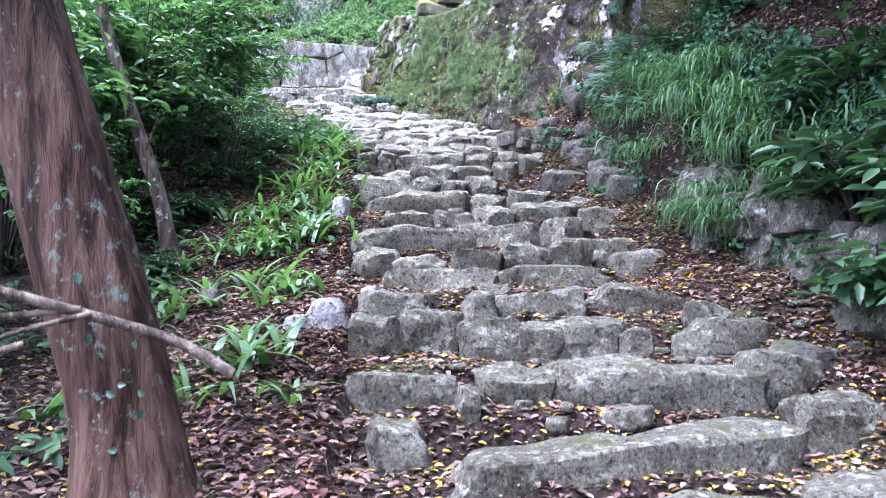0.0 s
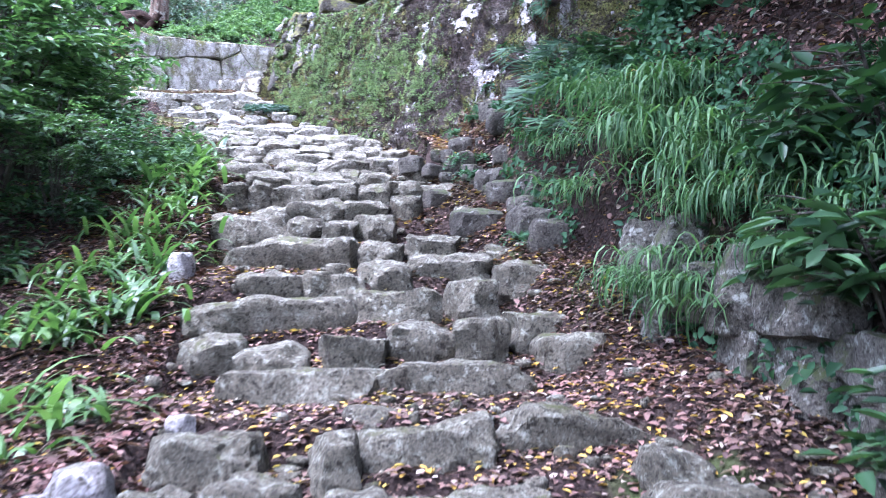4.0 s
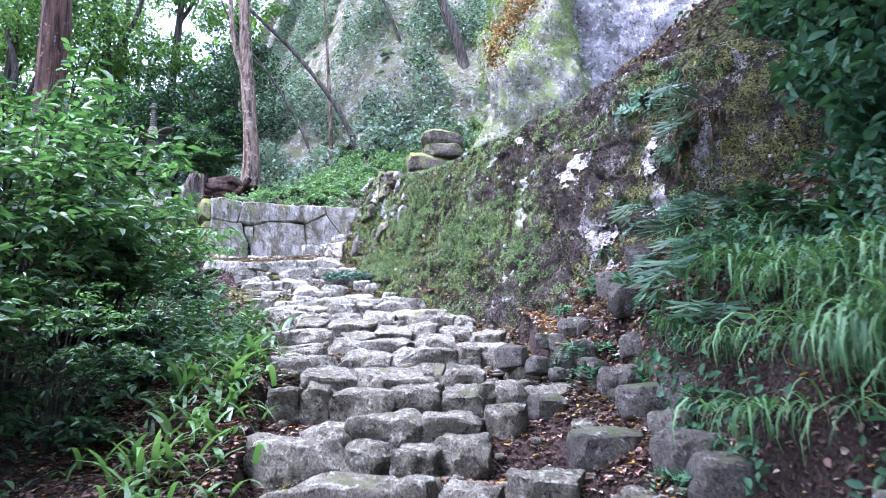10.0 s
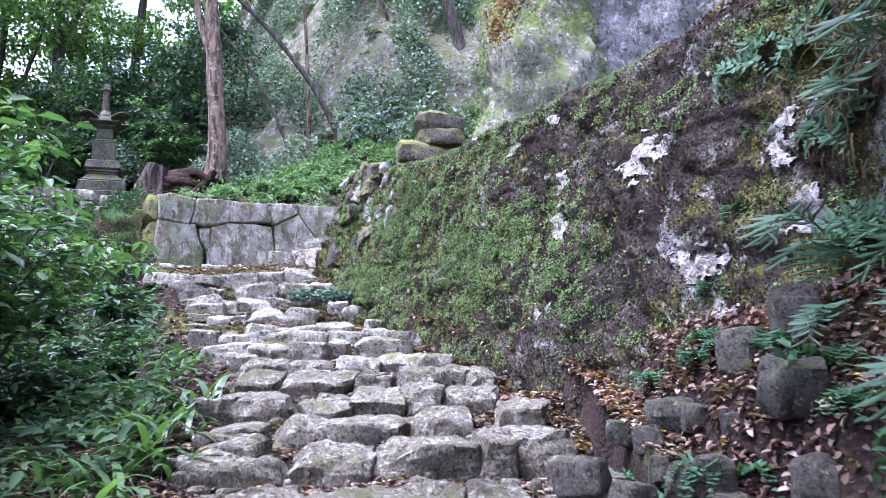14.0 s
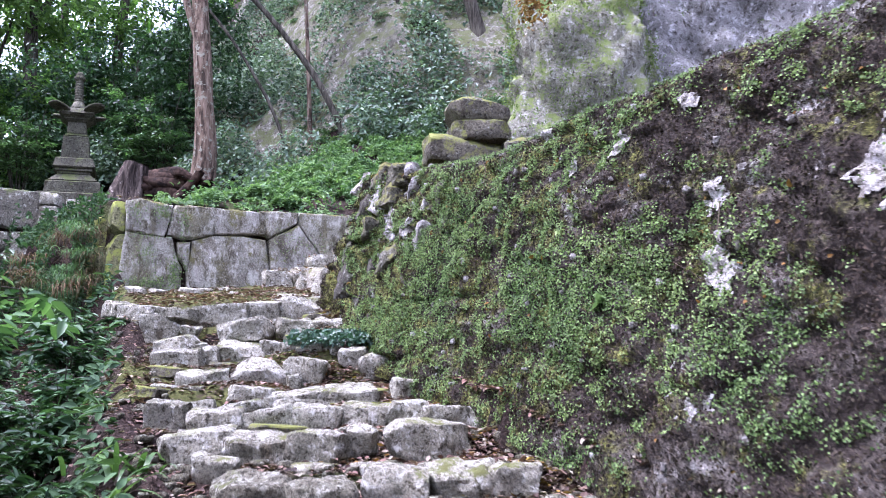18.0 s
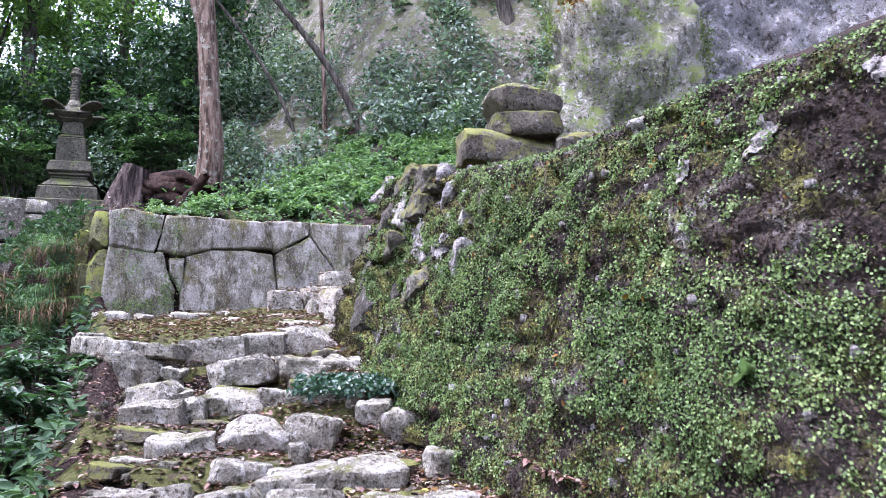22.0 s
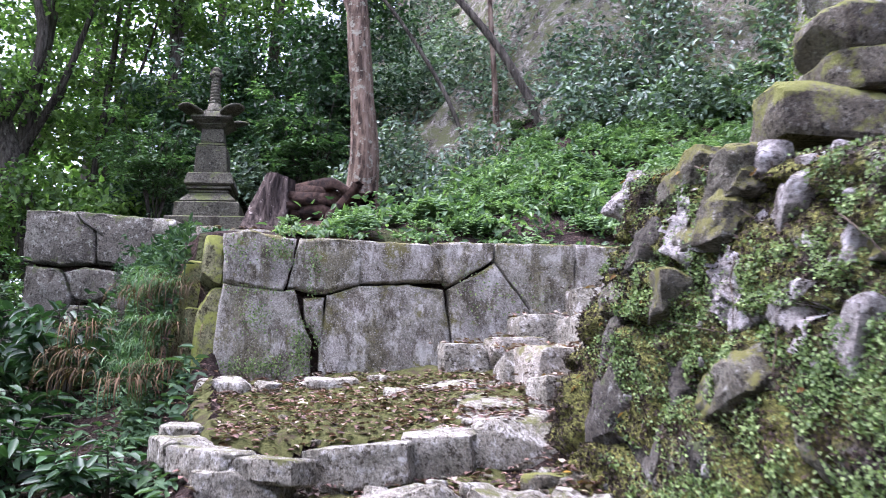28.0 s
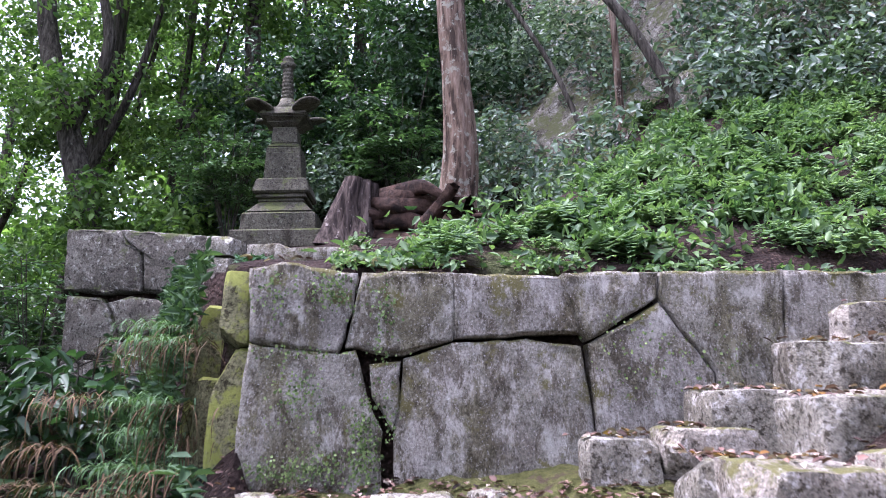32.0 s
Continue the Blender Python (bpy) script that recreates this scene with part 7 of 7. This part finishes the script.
dry = clump_mesh("dry_tuft", 50, 0.42, 0.008, 2.6, 0.6, 655, 0.1, math.pi * 1.4)
for i, (x, y, z) in enumerate(((-4.3, 17.05, 5.75), (-4.38, 17.2, 6.05), (-4.5, 17.3, 5.6), (-4.55, 17.45, 6.15), (-4.35, 17.0, 5.45), (-4.5, 16.8, 5.35), (-4.75, 16.7, 5.4), (-5.0, 17.0, 5.55), (-5.3, 17.4, 5.8), (-4.9, 17.6, 6.1))):
    tagged(part("dry_tuft", dry, M_DRYGRASS, None, "", pose(x, y, z, 0, 0, 40 * (i % 3) - 40)), "tuft of withered brown grass hanging beside the wall", "grass", "withered tufts beside the wall")
    if i > 4:
        continue
    tagged(part("hanging_grass", HANG[i % 4], M_DARKGRASS, None, "", pose(x - 0.12, y - 0.08, z + 0.02, 0, 0, 55 + 25 * (i % 3)) @ Matrix.Scale(0.55, 4)), "tuft of long arching grass below the wall", "grass", "grass tufts below the wall")

# leafy growth and rocks over the right bank
count = 42000
ys = rng.uniform(2.6, 10.6, count)
xs = bank_line(ys) + 0.1 + 3.4 * rng.uniform(0, 1, count)
grow = np.array([noise.noise(Vector((x * 1.5, y * 1.5, 24.0))) + 0.4 * noise.noise(Vector((x * 5, y * 5, 24.0))) for x, y in zip(xs, ys)])
keep = grow > 0.08 - 0.25 * ease(0.9, 0.4, xs - bank_line(ys)) + 0.75 * ease(8.0, 8.6, ys) * ease(1.6, 1.2, xs - bank_line(ys))
xs, ys, grow = xs[keep], ys[keep], grow[keep]
pts = on_ground(xs, ys) + np.stack([-0.05 + 0 * xs, 0 * xs, rng.uniform(0.01, 0.14, len(xs)) + 0.4 * np.maximum(grow, 0) * rng.uniform(0.2, 1, len(xs))], 1)
stuff("bank_growth", scatter_leaves("bank_growth", pts, np.tile((-0.5, -0.2, 0.8), (len(xs), 1)), 0.065, 0.5, rng, 0.6), M_SHRUB_R, "dark leafy plants covering the steep bank", "undergrowth")
BANK_ROCKS = ((1.02, 9.8, 0.2), (1.1, 9.62, 0.22), (1.22, 9.66, 0.26), (1.3, 9.48, 0.2), (1.1, 9.3, 0.22), (1.16, 9.08, 0.28), (1.24, 8.85, 0.24), (1.3, 8.62, 0.3), (1.42, 8.3, 0.34), (1.34, 8.45, 0.18),
              (1.52, 8.0, 0.3), (1.56, 7.72, 0.38), (1.6, 7.4, 0.4), (0.72, 9.22, 0.24), (0.9, 9.06, 0.18), (1.0, 8.9, 0.14), (1.4, 9.2, 0.22), (1.5, 8.75, 0.26), (1.66, 8.1, 0.36))
for i, (x, y, s) in enumerate(BANK_ROCKS):
    s *= 0.72
    z = float(slope(y)) + 0.22 * s + 0.75 * max(0.0, x - float(bank_line(y)) - 0.02)
    rock((x, y, z), (s * 1.25, s, s * 0.9), M_DARKROCK, "dark mossy rock in the foot of the bank", 300 + i, 67.0 * i, group="rocks in the bank")
for i, (y, h) in enumerate(((9.75, 2.05), (10.1, 1.95), (9.5, 1.5), (9.3, 1.1))):
    at = face_place(y, h)
    v, q = FERNS[i % 5]
    tagged(part("wall_fern", quads_mesh("wall_fern", v * 0.95, q), M_SHRUB_R, None, "", pose(at.x, at.y, at.z, 0, -55, 25)), "blue-green fern rooted in the wall face", "fern", "ferns on the wall")

# long-fronded ferns hanging from the bank and the near end of the wall


def frond_mesh(count, length, heading, seed):
    """Arching fronds with narrow paired leaflets, fanned about a heading."""
    r = np.random.default_rng(seed)
    base, ahead, side, ln, wd = [], [], [], [], []
    ribs = []
    for _ in range(count):
        a, L = heading + r.normal(0, 0.75), length * r.uniform(0.6, 1.15)
        t = np.linspace(0, 1, 15)
        tilt = 0.9 + r.normal(0, 0.2) - (2.0 + r.normal(0, 0.25)) * t
        fore, high = np.cumsum(np.cos(tilt)) * L / 15, np.cumsum(np.sin(tilt)) * L / 15
        line = np.stack([np.cos(a) * fore, np.sin(a) * fore, high], 1)
        ribs.append(tube(line[::2], np.linspace(0.003, 0.001, len(line[::2])), 4))
        across = np.array([-math.sin(a), math.cos(a), 0.0])
        for k in range(3, 15, 2):
            fwd = unit(line[k] - line[k - 1])
            for sgn in (-1, 1):
                d = unit(across * sgn + fwd * 0.55 - np.array([0, 0, 0.25]))
                base.append(line[k])
                ahead.append(d)
                side.append(unit(np.cross(d, np.cross(across, fwd))))
                ln.append(L * 0.46 * math.sin(math.pi * (0.2 + 0.65 * k / 15)) * r.uniform(0.85, 1.15))
                wd.append(0.012)
    return joined([leaf_quads(np.array(base), np.array(ahead), np.array(side), np.array(ln), np.array(wd), 0.25, 0.1)] + ribs)


FRONDS = [quads_mesh("hanging_fern", *frond_mesh(4, 0.4, math.pi + 0.35, 760 + i)) for i in range(3)]
for i, (x, y, z, k) in enumerate(((1.83, 9.24, 4.0, 1.0), (1.9, 9.05, 3.85, 0.9), (1.75, 9.0, 3.6, 0.8), (2.15, 9.4, 4.66, 1.0), (2.2, 9.05, 4.8, 1.1), (2.3, 9.7, 5.2, 0.9), (1.85, 8.35, 3.5, 1.1), (1.75, 8.05, 3.3, 1.1), (1.95, 8.6, 3.85, 1.0), (1.7, 7.8, 3.05, 1.0), (2.05, 8.2, 3.8, 1.0))):
    tagged(part("hanging_fern", FRONDS[i % 3], M_BLUEFERN, None, "", pose(x, y, z, 0, 0, 24 * ((i * 7) % 5 - 2)) @ Matrix.Scale(k, 4)), "blue-green fern with long narrow fronds hanging from the bank", "fern", "hanging ferns on the bank")

# a pale-leaved seedling and a few coloured leaves caught on the tall wall
at = face_place(12.15, 0.75)
v, q = leaf_quads(np.zeros((5, 3)), unit(np.array([(-0.5, -0.9, 0.1), (-0.3, 0.9, 0.0), (-0.8, 0.3, -0.5), (-0.7, -0.6, 0.5), (-0.4, 0.6, 0.6)])), unit(np.array([(0.8, -0.45, 0.3), (0.9, 0.3, 0.3), (0.3, 0.9, 0.1), (0.6, -0.7, 0.1), (0.8, -0.5, -0.2)])), np.array([0.11, 0.1, 0.09, 0.07, 0.06]), np.full(5, 0.055))
tagged(part("seedling", quads_mesh("seedling", v, q), M_PALEGREEN, None, "", Matrix.Translation(at + OUT * 0.03)), "seedling with broad pale green leaves on the wall", "plant")
spots = [(rng.uniform(9.6, 16.0), rng.uniform(0.1, 2.0)) for _ in range(90)]
pts = np.array([face_place(y, min(h, float(tall_top(y) - slope(y)) - 0.1)) + OUT * 0.03 for y, h in spots])
stuff("caught_leaves", scatter_leaves("caught_leaves", pts, np.tile(np.array(OUT), (len(pts), 1)), 0.035, 0.6, rng, 0.7), M_RUST, "dead brown leaves caught on the wall", "leaf litter")

# withered spray hanging at the edge of the cliff
count = 700
mids = np.array([(1.45, 19.75, 11.1), (1.25, 19.8, 10.7), (1.05, 19.85, 10.2), (1.75, 19.7, 11.3)])[rng.integers(0, 4, count)]
pts = mids + rng.normal(size=(count, 3)) * (0.13, 0.1, 0.17)
spray = thing("withered_branch", "branch of withered orange-brown leaves hanging by the cliff", "branch", (1.5, 19.8, 11.4))
at = Matrix.Translation(spray.location).inverted()
part("leaves", scatter_leaves("leaves", pts, np.tile((0, -0.6, 0.2), (count, 1)), 0.1, 0.45, rng, 0.4), M_RUST, spray, m=at)
part("stem", smooth(quads_mesh("stem", *limb([(2.4, 20.6, 12.0), (1.9, 20.0, 11.5), (1.45, 19.75, 11.1), (1.05, 19.85, 10.1)], 0.02, 0.006, 6))), M_DARKBARK, spray, m=at)

# plants along the top of the block wall
count = 5200
us, outs = rng.uniform(0.4, 4.6, count), -0.12 - 0.8 * rng.uniform(0, 1, count)
pts = np.array([on_north(u, o, 0) for u, o in zip(us, outs)])
grow = np.array([noise.noise(Vector((u * 3, o * 3, 7.0))) for u, o in zip(us, outs)])
pts[:, 2] = 6.43 + 0.25 * -outs + rng.uniform(0, 0.05, count) + 0.16 * np.maximum(grow, 0) * rng.uniform(0, 1, count)
pts = pts[grow > -0.12]
stuff("wall_top_herbs", scatter_leaves("wall_top_herbs", pts, np.tile((0, -0.4, 0.9), (len(pts), 1)), 0.055, 0.5, rng, 0.6), M_FERN, "low herbs along the top of the block wall", "herbs")


# moss tufts and small plants clinging to the cliff
for i, (p, count, level) in enumerate(((CRAG_POINTS[0], 60000, -0.3), (CRAG_POINTS[1], 60000, 0.12))):
    mid = p.mean(0)
    p = p[(p[:, 1] < mid[1]) & (p[:, 2] < 13.0)]
    pts = p[rng.integers(0, len(p), count)] + rng.normal(0, 0.06, (count, 3))
    grow = np.array([noise.noise(Vector(q) * 1.3) + 0.5 * noise.noise(Vector(q) * 4.0) for q in pts])
    pts = pts[grow > level]
    stuff("cliff_moss", scatter_leaves("cliff_moss", pts, np.tile((0, -0.9, 0.4), (len(pts), 1)), 0.04, 0.6, rng, 0.5), M_CLIFFMOSS, "yellow-green moss and tiny ferns on the cliff", "moss")

# thin roots hanging down the tall wall
bits = []
for _ in range(11):
    y, h, ln = rng.uniform(9.6, 15.9), rng.uniform(0.7, 1.9), rng.uniform(0.15, 0.5)
    line = [face_place(y + 0.05 * rng.normal() + 0.03 * k * rng.normal(), max(0.05, min(h, float(tall_top(y) - slope(y)) - 0.1) - ln * k / 4)) + OUT * 0.035 for k in range(5)]
    bits.append(tube(line, [0.0032, 0.003, 0.0026, 0.002, 0.0015], 5))
stuff("hanging_roots", quads_mesh("hanging_roots", *joined(bits)), M_DEADWOOD, "thin pale roots hanging down the wall", "roots")

# ivy leaves on the cedar trunk
zs = rng.uniform(0.95, 1.6, 9)
pts = np.stack([-1.03 - 0.29 * (zs - 0.85) + rng.uniform(-0.14, 0.15, 9), np.full(9, 2.765), zs], 1)
stuff("trunk_ivy", scatter_leaves("trunk_ivy", pts, np.tile((0.1, -1.0, 0.1), (9, 1)), 0.035, 0.75, rng, 0.8), M_DARKIVY, "few small ivy leaves on the cedar trunk", "ivy")
